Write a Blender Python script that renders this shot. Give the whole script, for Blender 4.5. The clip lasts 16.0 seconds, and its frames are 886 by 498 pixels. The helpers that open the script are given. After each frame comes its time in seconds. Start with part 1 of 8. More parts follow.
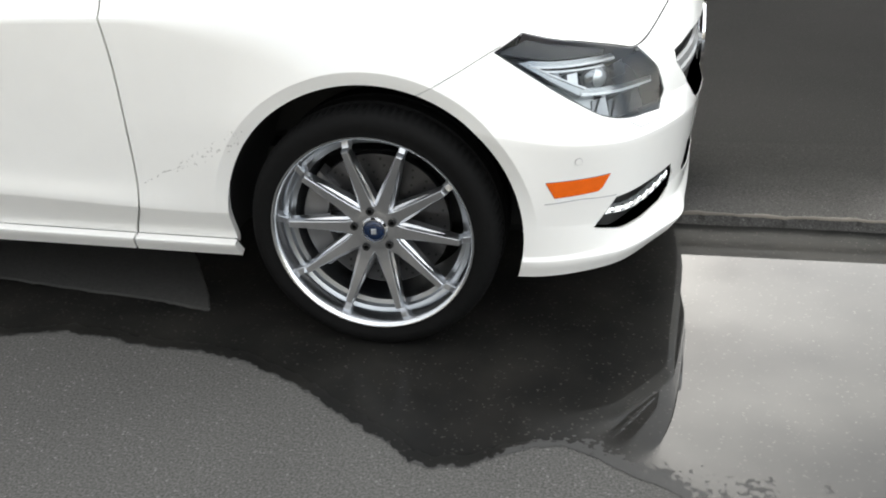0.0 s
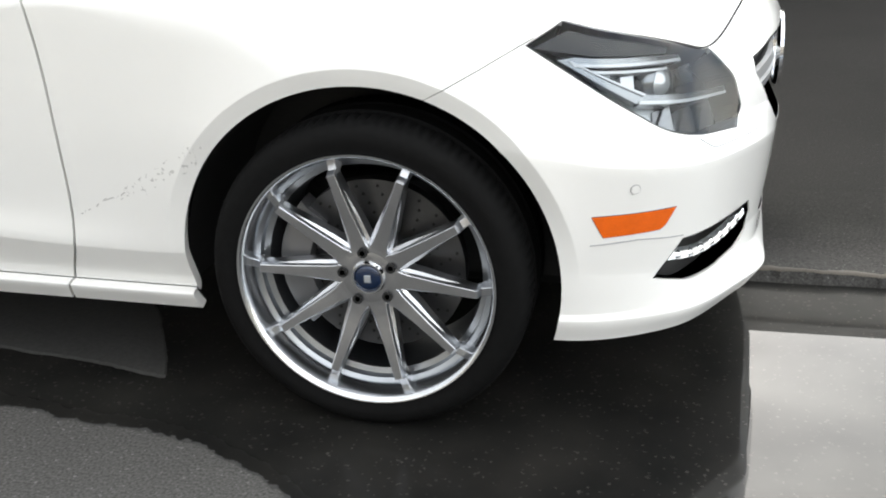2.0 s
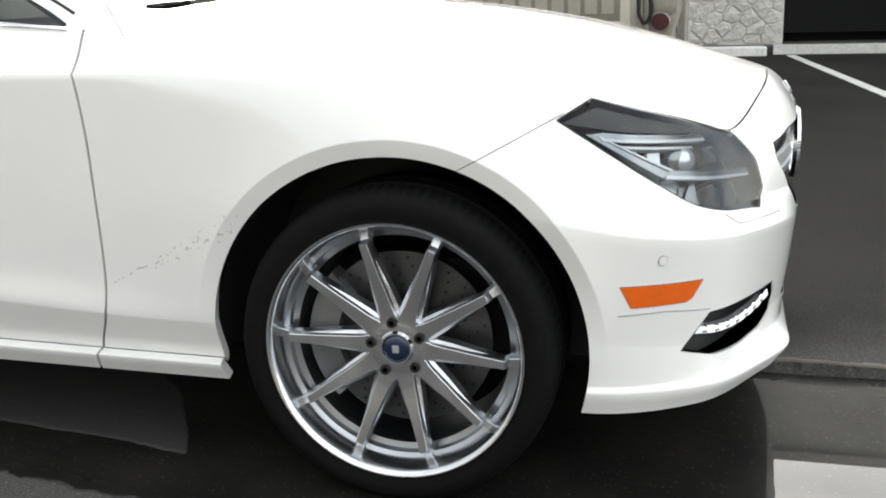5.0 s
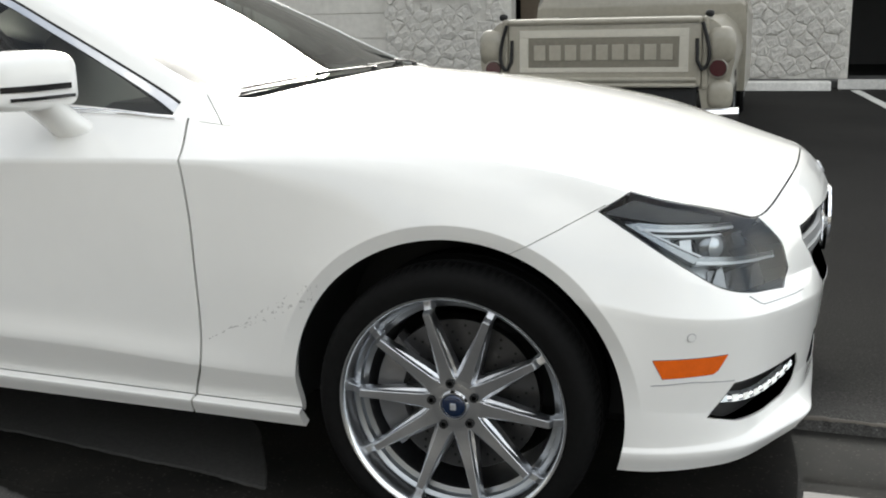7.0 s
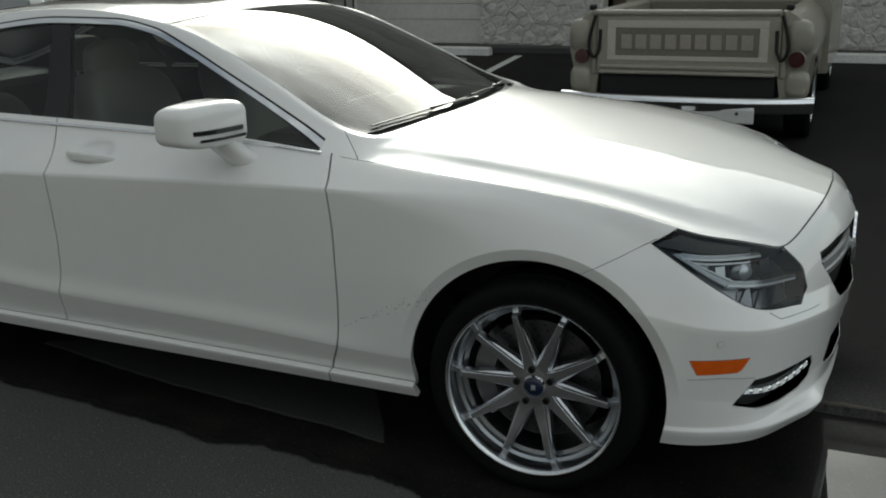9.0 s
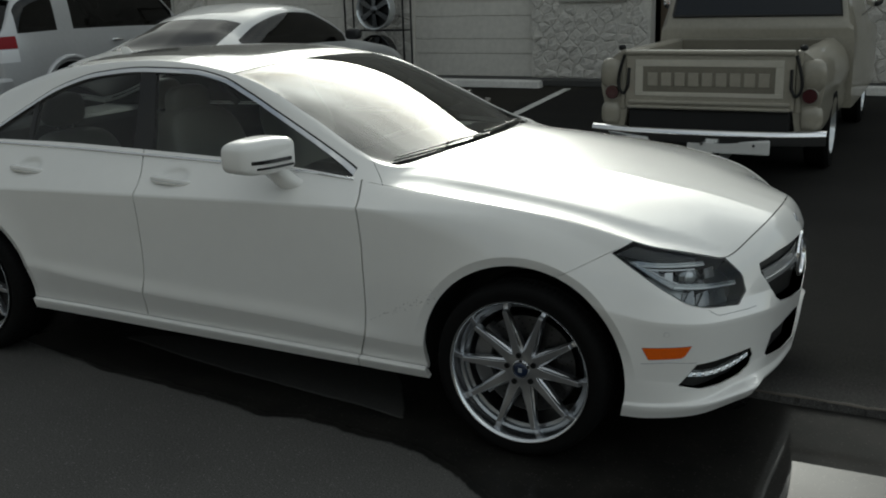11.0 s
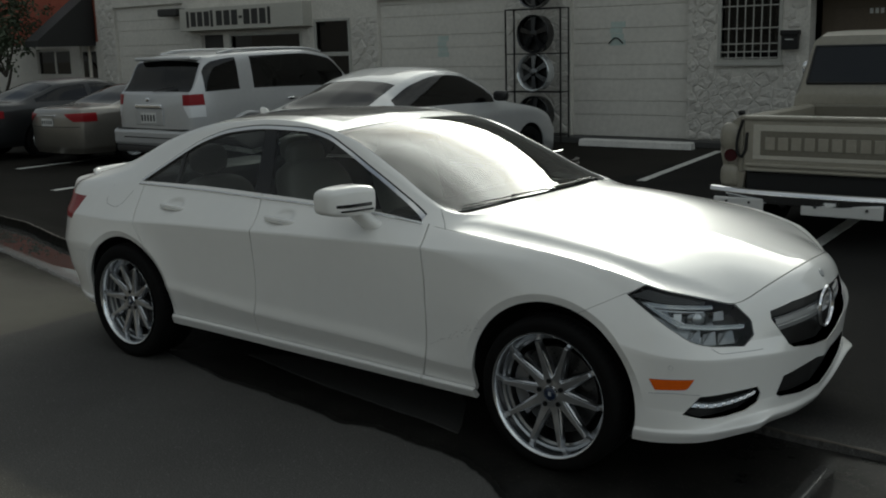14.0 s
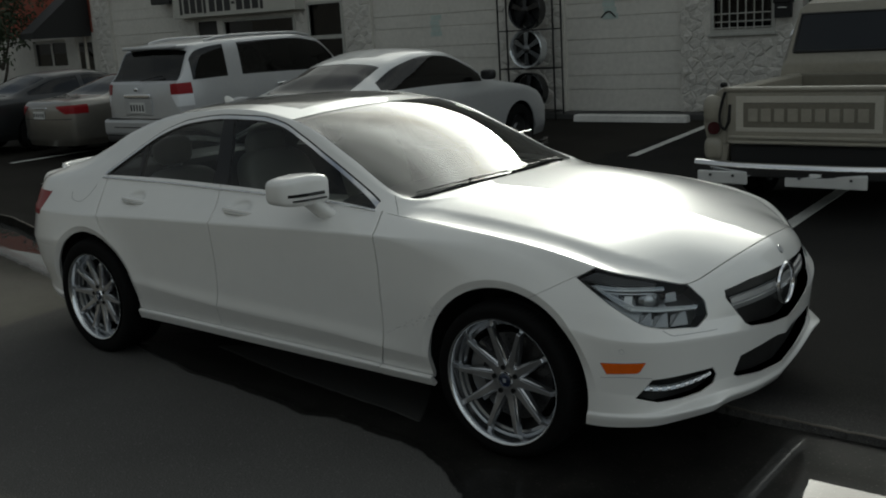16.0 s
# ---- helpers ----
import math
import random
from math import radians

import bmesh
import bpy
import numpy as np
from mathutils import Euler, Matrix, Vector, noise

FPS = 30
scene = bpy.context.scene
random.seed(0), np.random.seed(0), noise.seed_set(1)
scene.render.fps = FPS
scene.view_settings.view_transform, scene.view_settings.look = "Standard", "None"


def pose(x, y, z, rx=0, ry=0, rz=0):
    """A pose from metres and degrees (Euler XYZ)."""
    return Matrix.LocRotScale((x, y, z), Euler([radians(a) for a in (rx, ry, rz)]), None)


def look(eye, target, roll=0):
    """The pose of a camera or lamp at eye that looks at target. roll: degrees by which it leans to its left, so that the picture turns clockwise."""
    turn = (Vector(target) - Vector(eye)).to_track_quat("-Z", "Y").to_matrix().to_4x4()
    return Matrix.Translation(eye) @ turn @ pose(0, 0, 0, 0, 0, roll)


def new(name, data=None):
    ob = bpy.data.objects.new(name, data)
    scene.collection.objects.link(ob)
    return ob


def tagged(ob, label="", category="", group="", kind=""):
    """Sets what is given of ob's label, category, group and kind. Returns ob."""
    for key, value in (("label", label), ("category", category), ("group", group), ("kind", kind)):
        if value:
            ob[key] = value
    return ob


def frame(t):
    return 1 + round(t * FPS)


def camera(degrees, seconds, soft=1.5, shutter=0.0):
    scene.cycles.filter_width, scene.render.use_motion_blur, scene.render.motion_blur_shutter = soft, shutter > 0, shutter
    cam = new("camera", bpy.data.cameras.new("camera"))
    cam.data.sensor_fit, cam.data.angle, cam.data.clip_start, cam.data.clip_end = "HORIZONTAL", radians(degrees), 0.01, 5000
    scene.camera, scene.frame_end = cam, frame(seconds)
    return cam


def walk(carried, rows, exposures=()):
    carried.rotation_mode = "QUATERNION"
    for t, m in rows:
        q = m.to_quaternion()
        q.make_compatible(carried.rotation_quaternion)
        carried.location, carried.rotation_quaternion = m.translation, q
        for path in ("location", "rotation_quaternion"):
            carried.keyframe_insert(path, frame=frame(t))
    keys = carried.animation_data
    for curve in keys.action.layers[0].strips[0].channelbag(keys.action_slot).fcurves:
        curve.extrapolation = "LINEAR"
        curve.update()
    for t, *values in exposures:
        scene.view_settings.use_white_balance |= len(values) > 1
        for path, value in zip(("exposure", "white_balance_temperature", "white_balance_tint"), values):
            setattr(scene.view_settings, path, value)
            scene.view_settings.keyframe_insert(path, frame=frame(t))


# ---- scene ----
cam = camera(48.0, 16.0, soft=1.95)
PATH = [
    (0, (0.706, -2.173, 1.415), (0.292, -0.43, 0.527), -3.2),
    (0.5, (0.757, -1.965, 1.35), (0.276, -0.231, 0.478), -5.9),
    (1, (0.715, -1.799, 1.276), (0.254, -0.045, 0.434), -4.0),
    (1.5, (0.623, -1.729, 1.196), (0.16, 0.032, 0.368), -4.0),
    (2, (0.608, -1.682, 1.128), (0.141, 0.109, 0.372), -2.8),
    (2.5, (0.608, -1.654, 1.061), (0.122, 0.163, 0.38), -2.3),
    (3, (0.610, -1.655, 1.025), (0.110, 0.180, 0.400), -1.5),
    (3.5, (0.570, -1.642, 1.025), (0.148, 0.226, 0.453), -0.65),
    (4, (0.565, -1.676, 0.999), (0.121, 0.193, 0.442), -1.6),
    (6.5, (0.629, -1.892, 1.166), (0.057, -0.031, 0.709), -0.9),
    (7, (0.651, -1.97, 1.216), (0.041, -0.126, 0.74), -1.5),
    (7.5, (0.656, -2.089, 1.285), (0.048, -0.243, 0.812), -0.8),
    (8, (0.682, -2.261, 1.393), (0.017, -0.454, 0.85), 0.3),
    (8.5, (0.751, -2.387, 1.488), (0.022, -0.618, 0.905), -0.6),
    (11, (1.301, -3.058, 1.684), (0.415, -1.341, 1.168), -1.7),
    (11.5, (1.450, -3.169, 1.698), (0.423, -1.531, 1.186), -2.8),
    (12, (1.528, -3.280, 1.709), (0.444, -1.656, 1.279), -1.7),
    (12.5, (1.625, -3.367, 1.727), (0.532, -1.742, 1.324), -0.8),
    (13, (1.789, -3.346, 1.738), (0.629, -1.758, 1.376), -0.4),
    (13.5, (1.986, -3.306, 1.733), (0.784, -1.755, 1.344), -0.0),
    (14, (2.055, -3.303, 1.736), (0.854, -1.753, 1.341), -1.5),
    (14.5, (2.083, -3.300, 1.743), (0.917, -1.722, 1.354), -0.6),
    (15, (2.104, -3.296, 1.740), (0.933, -1.724, 1.344), -0.2),
    (15.5, (2.151, -3.245, 1.733), (0.938, -1.716, 1.294), -3.5),
    (16, (2.217, -3.093, 1.745), (1.001, -1.566, 1.310), -3.4),
]
EXPOSURES = [
    (0.0, 1.3, 6500, 9), (0.5, 1.42, 6500, 9), (1.0, 1.42, 6500, 9), (3.0, 1.42, 6500, 10), (4.0, 1.34, 6500, 10), (6.5, 0.85, 6450, 8), (7.0, 0.77, 6450, 8), (7.5, 0.78, 6450, 6), (8.0, 0.66, 6400, 6), (8.5, -0.45, 6300, 3),
    (11.0, -0.86, 6250, 2), (12.5, -0.98, 6250, 2), (13.5, -1.06, 6250, 2), (14.5, -1.16, 6250, 2), (16.0, -1.33, 6250, 2),
]
walk(cam, [(t, look(eye, target, roll)) for t, eye, target, roll in PATH], EXPOSURES)

# ---- daylight: hazy low sun behind the building, bright thin cloud ----
SUN_TO = Vector((-0.36, 0.86, 0.385)).normalized()
SUN_EL = math.asin(SUN_TO.z)
world = bpy.data.worlds.new("sky")
scene.world = world
world.use_nodes = True
wn, wl = world.node_tree.nodes, world.node_tree.links
sky = wn.new("ShaderNodeTexSky")
sky.sky_type = "NISHITA"
sky.sun_disc = False
sky.sun_elevation = SUN_EL
sky.sun_rotation = math.atan2(SUN_TO.x, SUN_TO.y)
sky.air_density, sky.dust_density, sky.ozone_density = 1.0, 3.0, 1.0
coord = wn.new("ShaderNodeTexCoord")
cloud_map = wn.new("ShaderNodeMapping")
cloud_map.inputs["Scale"].default_value = (1.6, 1.6, 4.0)
cloud_noise = wn.new("ShaderNodeTexNoise")
cloud_noise.inputs["Scale"].default_value = 1.7
cloud_noise.inputs["Detail"].default_value = 6.0
cloud_ramp = wn.new("ShaderNodeValToRGB")
cloud_ramp.color_ramp.elements[0].position, cloud_ramp.color_ramp.elements[0].color = 0.30, (0.15, 0.15, 0.15, 1)
cloud_ramp.color_ramp.elements[1].position, cloud_ramp.color_ramp.elements[1].color = 0.68, (1, 1, 1, 1)
cloud_col = wn.new("ShaderNodeMix")
cloud_col.data_type = "RGBA"
cloud_col.inputs["B"].default_value = (8.0, 7.9, 7.6, 1)
wl.new(coord.outputs["Generated"], cloud_map.inputs["Vector"])
wl.new(cloud_map.outputs["Vector"], cloud_noise.inputs["Vector"])
wl.new(cloud_noise.outputs["Fac"], cloud_ramp.inputs["Fac"])
wl.new(cloud_ramp.outputs["Color"], cloud_col.inputs["Factor"])
wl.new(sky.outputs["Color"], cloud_col.inputs["A"])
# thin cloud glows round the veiled sun, and a brighter bank stands east of it
glow = None
for axis, power, gain in ((SUN_TO, 18.0, 60.0), (SUN_TO, 60.0, 120.0), (Vector((-0.02, 0.85, 0.52)).normalized(), 25.0, 17.0)):
    toward = wn.new("ShaderNodeVectorMath")
    toward.operation = "DOT_PRODUCT"
    toward.inputs[1].default_value = axis
    wl.new(coord.outputs["Generated"], toward.inputs[0])
    up = wn.new("ShaderNodeMath")
    up.operation = "MAXIMUM"
    up.inputs[1].default_value = 0.0
    wl.new(toward.outputs["Value"], up.inputs[0])
    pw = wn.new("ShaderNodeMath")
    pw.operation = "POWER"
    pw.inputs[1].default_value = power
    wl.new(up.outputs[0], pw.inputs[0])
    gn = wn.new("ShaderNodeMath")
    gn.operation = "MULTIPLY_ADD"
    gn.inputs[1].default_value = gain
    wl.new(pw.outputs[0], gn.inputs[0])
    gn.inputs[2].default_value = 0.0
    if glow:
        wl.new(glow.outputs[0], gn.inputs[2])
    glow = gn
tinted = wn.new("ShaderNodeVectorMath")
tinted.operation = "SCALE"
tinted.inputs[0].default_value = (1.0, 0.97, 0.90)
veil = wn.new("ShaderNodeMapRange")
veil.inputs["From Min"].default_value, veil.inputs["From Max"].default_value = 0.32, 0.66
veil.inputs["To Min"].default_value, veil.inputs["To Max"].default_value = 0.45, 1.6
wl.new(cloud_noise.outputs["Fac"], veil.inputs["Value"])
veiled = wn.new("ShaderNodeMath")
veiled.operation = "MULTIPLY"
wl.new(veil.outputs["Result"], veiled.inputs[0])
wl.new(glow.outputs[0], veiled.inputs[1])
wl.new(veiled.outputs[0], tinted.inputs["Scale"])
total = wn.new("ShaderNodeVectorMath")
east = wn.new("ShaderNodeSeparateXYZ")
wl.new(coord.outputs["Generated"], east.inputs[0])
bank = wn.new("ShaderNodeMapRange")
bank.inputs["From Min"].default_value = -1.0
bank.inputs["To Min"].default_value, bank.inputs["To Max"].default_value = 0.58, 1.85
wl.new(east.outputs["X"], bank.inputs["Value"])
banked = wn.new("ShaderNodeVectorMath")
banked.operation = "SCALE"
wl.new(cloud_col.outputs["Result"], banked.inputs[0])
wl.new(bank.outputs["Result"], banked.inputs["Scale"])
wl.new(banked.outputs["Vector"], total.inputs[0])
wl.new(tinted.outputs["Vector"], total.inputs[1])
wl.new(total.outputs["Vector"], wn["Background"].inputs["Color"])
wn["Background"].inputs["Strength"].default_value = 0.12

sun_data = bpy.data.lights.new("sun", "SUN")
sun_data.energy, sun_data.angle, sun_data.color = 4.4, radians(0.8), (1.0, 0.95, 0.86)
sun = new("sun", sun_data)
sun.matrix_world = look(SUN_TO * 50, (0, 0, 0))


# ---- materials ----
def mat(name, color, rough=0.5, metal=0.0, coat=0.0, noise_scale=0.0, noise_amt=0.0, bump=0.0, bump_scale=0.0, ior=1.45, spec=0.5, bump_dist=0.01):
    m = bpy.data.materials.new(name)
    m.use_nodes = True
    n, l = m.node_tree.nodes, m.node_tree.links
    b = n["Principled BSDF"]
    b.inputs["Base Color"].default_value = (*color, 1)
    b.inputs["Roughness"].default_value = rough
    b.inputs["Metallic"].default_value = metal
    b.inputs["Coat Weight"].default_value = coat
    b.inputs["Coat Roughness"].default_value = 0.03
    b.inputs["IOR"].default_value = ior
    b.inputs["Specular IOR Level"].default_value = spec
    tc = n.new("ShaderNodeTexCoord")
    if noise_amt:
        big = n.new("ShaderNodeTexNoise")
        big.inputs["Scale"].default_value = noise_scale
        big.inputs["Detail"].default_value = 8
        big.inputs["Roughness"].default_value = 0.65
        l.new(tc.outputs["Object"], big.inputs["Vector"])
        small = n.new("ShaderNodeTexNoise")
        small.inputs["Scale"].default_value = noise_scale * 14
        small.inputs["Detail"].default_value = 4
        l.new(tc.outputs["Object"], small.inputs["Vector"])
        add = n.new("ShaderNodeMath")
        add.operation = "ADD"
        l.new(big.outputs["Fac"], add.inputs[0])
        l.new(small.outputs["Fac"], add.inputs[1])
        rng = n.new("ShaderNodeMapRange")
        rng.inputs["From Min"].default_value, rng.inputs["From Max"].default_value = 0.6, 1.4
        rng.inputs["To Min"].default_value, rng.inputs["To Max"].default_value = 1 - noise_amt, 1 + noise_amt
        l.new(add.outputs[0], rng.inputs["Value"])
        mix = n.new("ShaderNodeVectorMath")
        mix.operation = "SCALE"
        mix.inputs[0].default_value = color
        l.new(rng.outputs["Result"], mix.inputs["Scale"])
        l.new(mix.outputs["Vector"], b.inputs["Base Color"])
        rr = n.new("ShaderNodeMapRange")
        rr.inputs["To Min"].default_value, rr.inputs["To Max"].default_value = max(0.0, rough * (1 - noise_amt)), min(1.0, rough * (1 + noise_amt))
        l.new(big.outputs["Fac"], rr.inputs["Value"])
        l.new(rr.outputs["Result"], b.inputs["Roughness"])
    if bump:
        t = n.new("ShaderNodeTexNoise")
        t.inputs["Scale"].default_value = bump_scale
        t.inputs["Detail"].default_value = 6
        l.new(tc.outputs["Object"], t.inputs["Vector"])
        bp = n.new("ShaderNodeBump")
        bp.inputs["Strength"].default_value = bump
        bp.inputs["Distance"].default_value = bump_dist
        l.new(t.outputs["Fac"], bp.inputs["Height"])
        l.new(bp.outputs["Normal"], b.inputs["Normal"])
    return m


def glass_mat(name, tint, ior=1.5, rough=0.0):
    m = bpy.data.materials.new(name)
    m.use_nodes = True
    n, l = m.node_tree.nodes, m.node_tree.links
    n.remove(n["Principled BSDF"])
    tr = n.new("ShaderNodeBsdfTransparent")
    tr.inputs["Color"].default_value = (*tint, 1)
    gl = n.new("ShaderNodeBsdfGlossy")
    gl.inputs["Roughness"].default_value = rough
    fr = n.new("ShaderNodeFresnel")
    fr.inputs["IOR"].default_value = ior
    mx = n.new("ShaderNodeMixShader")
    l.new(fr.outputs[0], mx.inputs[0])
    l.new(tr.outputs[0], mx.inputs[1])
    l.new(gl.outputs[0], mx.inputs[2])
    l.new(mx.outputs[0], n["Material Output"].inputs["Surface"])
    return m


PAINT = mat("pearl_white_paint", (0.77, 0.765, 0.74), 0.32, 0.0, 1.0, 0.9, 0.02)


def add_scuff(m):
    """A grey scraped line across the fender behind the front wheel, broken up by noise."""
    n, l = m.node_tree.nodes, m.node_tree.links
    b = n["Principled BSDF"]
    old = b.inputs["Base Color"].links[0].from_socket
    tc = n.new("ShaderNodeTexCoord")
    sep = n.new("ShaderNodeSeparateXYZ")
    l.new(tc.outputs["Object"], sep.inputs[0])
    wob = n.new("ShaderNodeTexNoise")
    wob.inputs["Scale"].default_value = 7
    wob.inputs["Detail"].default_value = 5
    l.new(tc.outputs["Object"], wob.inputs["Vector"])

    def op(kind, a, b_, c=None):
        k = n.new("ShaderNodeMath")
        k.operation = kind
        for i, v in enumerate((a, b_, c)):
            if v is None:
                continue
            if isinstance(v, (int, float)):
                k.inputs[i].default_value = v
            else:
                l.new(v, k.inputs[i])
        return k.outputs[0]

    # height of the scrape along x: rises from the door gap to the wheel arch
    rise = op("MULTIPLY_ADD", sep.outputs["X"], 0.55, 0.77)
    rise = op("ADD", rise, op("MULTIPLY", op("SUBTRACT", wob.outputs["Fac"], 0.5), 0.09))
    away = op("ABSOLUTE", op("SUBTRACT", sep.outputs["Z"], rise), 0)
    thin = op("MULTIPLY", op("LESS_THAN", away, 0.0016), op("LESS_THAN", sep.outputs["X"], -0.50))
    near_arch = op("MULTIPLY", op("ADD", sep.outputs["X"], 0.62), 0.09)
    wide = op("MULTIPLY", op("LESS_THAN", away, near_arch), 0.75)
    speck = n.new("ShaderNodeTexNoise")
    speck.inputs["Scale"].default_value = 95
    speck.inputs["Detail"].default_value = 4
    l.new(tc.outputs["Object"], speck.inputs["Vector"])
    broken = op("GREATER_THAN", speck.outputs["Fac"], 0.48)
    rare = op("GREATER_THAN", speck.outputs["Fac"], 0.60)
    mask = op("MAXIMUM", op("MULTIPLY", thin, broken), op("MULTIPLY", wide, rare))
    span = op("MULTIPLY", op("GREATER_THAN", sep.outputs["X"], -0.62), op("LESS_THAN", sep.outputs["X"], -0.31))
    mask = op("MULTIPLY", op("MULTIPLY", mask, span), op("LESS_THAN", sep.outputs["Y"], 0.0))
    mix = n.new("ShaderNodeMix")
    mix.data_type = "RGBA"
    mix.inputs["B"].default_value = (0.22, 0.21, 0.20, 1)
    l.new(op("MULTIPLY", mask, 0.6), mix.inputs["Factor"])
    l.new(old, mix.inputs["A"])
    l.new(mix.outputs["Result"], b.inputs["Base Color"])


add_scuff(PAINT)
SEAM = mat("dark_recess", (0.012, 0.012, 0.012), 0.8)
RUBBER = mat("tyre_rubber", (0.006, 0.006, 0.006), 0.8, spec=0.10, noise_scale=6, noise_amt=0.3, bump=0.1, bump_scale=90)
RIMSILVER = mat("brushed_silver_alloy", (0.60, 0.61, 0.63), 0.29, 1.0, noise_scale=30, noise_amt=0.08)
CHROME = mat("chrome", (0.86, 0.87, 0.89), 0.08, 1.0)
LIPMETAL = mat("polished_lip", (0.74, 0.76, 0.78), 0.2, 1.0)
BARREL = mat("satin_barrel", (0.40, 0.42, 0.44), 0.32, 1.0)
IRON = mat("brake_iron", (0.11, 0.11, 0.112), 0.42, 1.0, noise_scale=25, noise_amt=0.15)
CALIPER = mat("caliper_grey", (0.20, 0.20, 0.205), 0.35, 0.6)
BLACKPLASTIC = mat("black_plastic", (0.014, 0.014, 0.014), 0.45, noise_scale=12, noise_amt=0.2)
GLOSSBLACK = mat("gloss_black", (0.008, 0.008, 0.009), 0.12)
ORANGE = mat("orange_marker_lens", (0.72, 0.115, 0.003), 0.25, coat=0.5, noise_scale=40, noise_amt=0.15)
DULLRED = mat("dull_red_lens", (0.045, 0.006, 0.008), 0.2, coat=0.5)
REDLENS = mat("red_lamp_lens", (0.22, 0.006, 0.010), 0.3, spec=0.25)
CLEARLENS = mat("clear_tail_lens", (0.72, 0.73, 0.74), 0.2, coat=0.6)
LAMPCLEAR = mat("clear_lamp_plastic", (0.6, 0.62, 0.63), 0.15, 0.6)
LAMPGUIDE = mat("light_guide_plastic", (0.60, 0.62, 0.63), 0.2, 0.3, coat=1.0)
GUIDEBAND = mat("light_guide_band", (0.30, 0.315, 0.32), 0.18, 0.85)
PAINTLINE = mat("shaded_paint_line", (0.30, 0.30, 0.31), 0.5)
LAMPBOX = mat("lamp_reflector", (0.30, 0.315, 0.325), 0.2, 0.6)
SMOKED = mat("smoked_chrome", (0.16, 0.165, 0.17), 0.22, 1.0)
SATIN = mat("satin_silver", (0.50, 0.51, 0.52), 0.3, 0.7)
HOUSING = mat("lamp_housing_grey", (0.48, 0.50, 0.51), 0.25, 0.25)
LAMPMID = mat("lamp_reflector_grey", (0.24, 0.25, 0.26), 0.16, 0.85)
LAMPDARK = mat("lamp_surround_dark", (0.028, 0.029, 0.030), 0.3)
LEDWHITE = mat("white_led_lens", (0.46, 0.48, 0.49), 0.12, 0.7, coat=1.0)
BLUECAP = mat("blue_cap", (0.004, 0.016, 0.05), 0.2, 0.2, coat=1.0)
LEATHER = mat("grey_leather", (0.22, 0.21, 0.19), 0.5, noise_scale=5, noise_amt=0.1)
DARKTRIM = mat("dark_cabin_trim", (0.03, 0.029, 0.028), 0.6, noise_scale=8, noise_amt=0.2)
GLASS = glass_mat("clear_window_glass", (0.50, 0.54, 0.52), 1.62)
TINT = glass_mat("tinted_window_glass", (0.86, 0.91, 0.89))
DARKTINT = glass_mat("dark_tinted_glass", (0.05, 0.05, 0.05))
LENS = glass_mat("lamp_lens_glass", (0.88, 0.90, 0.91), 1.30)


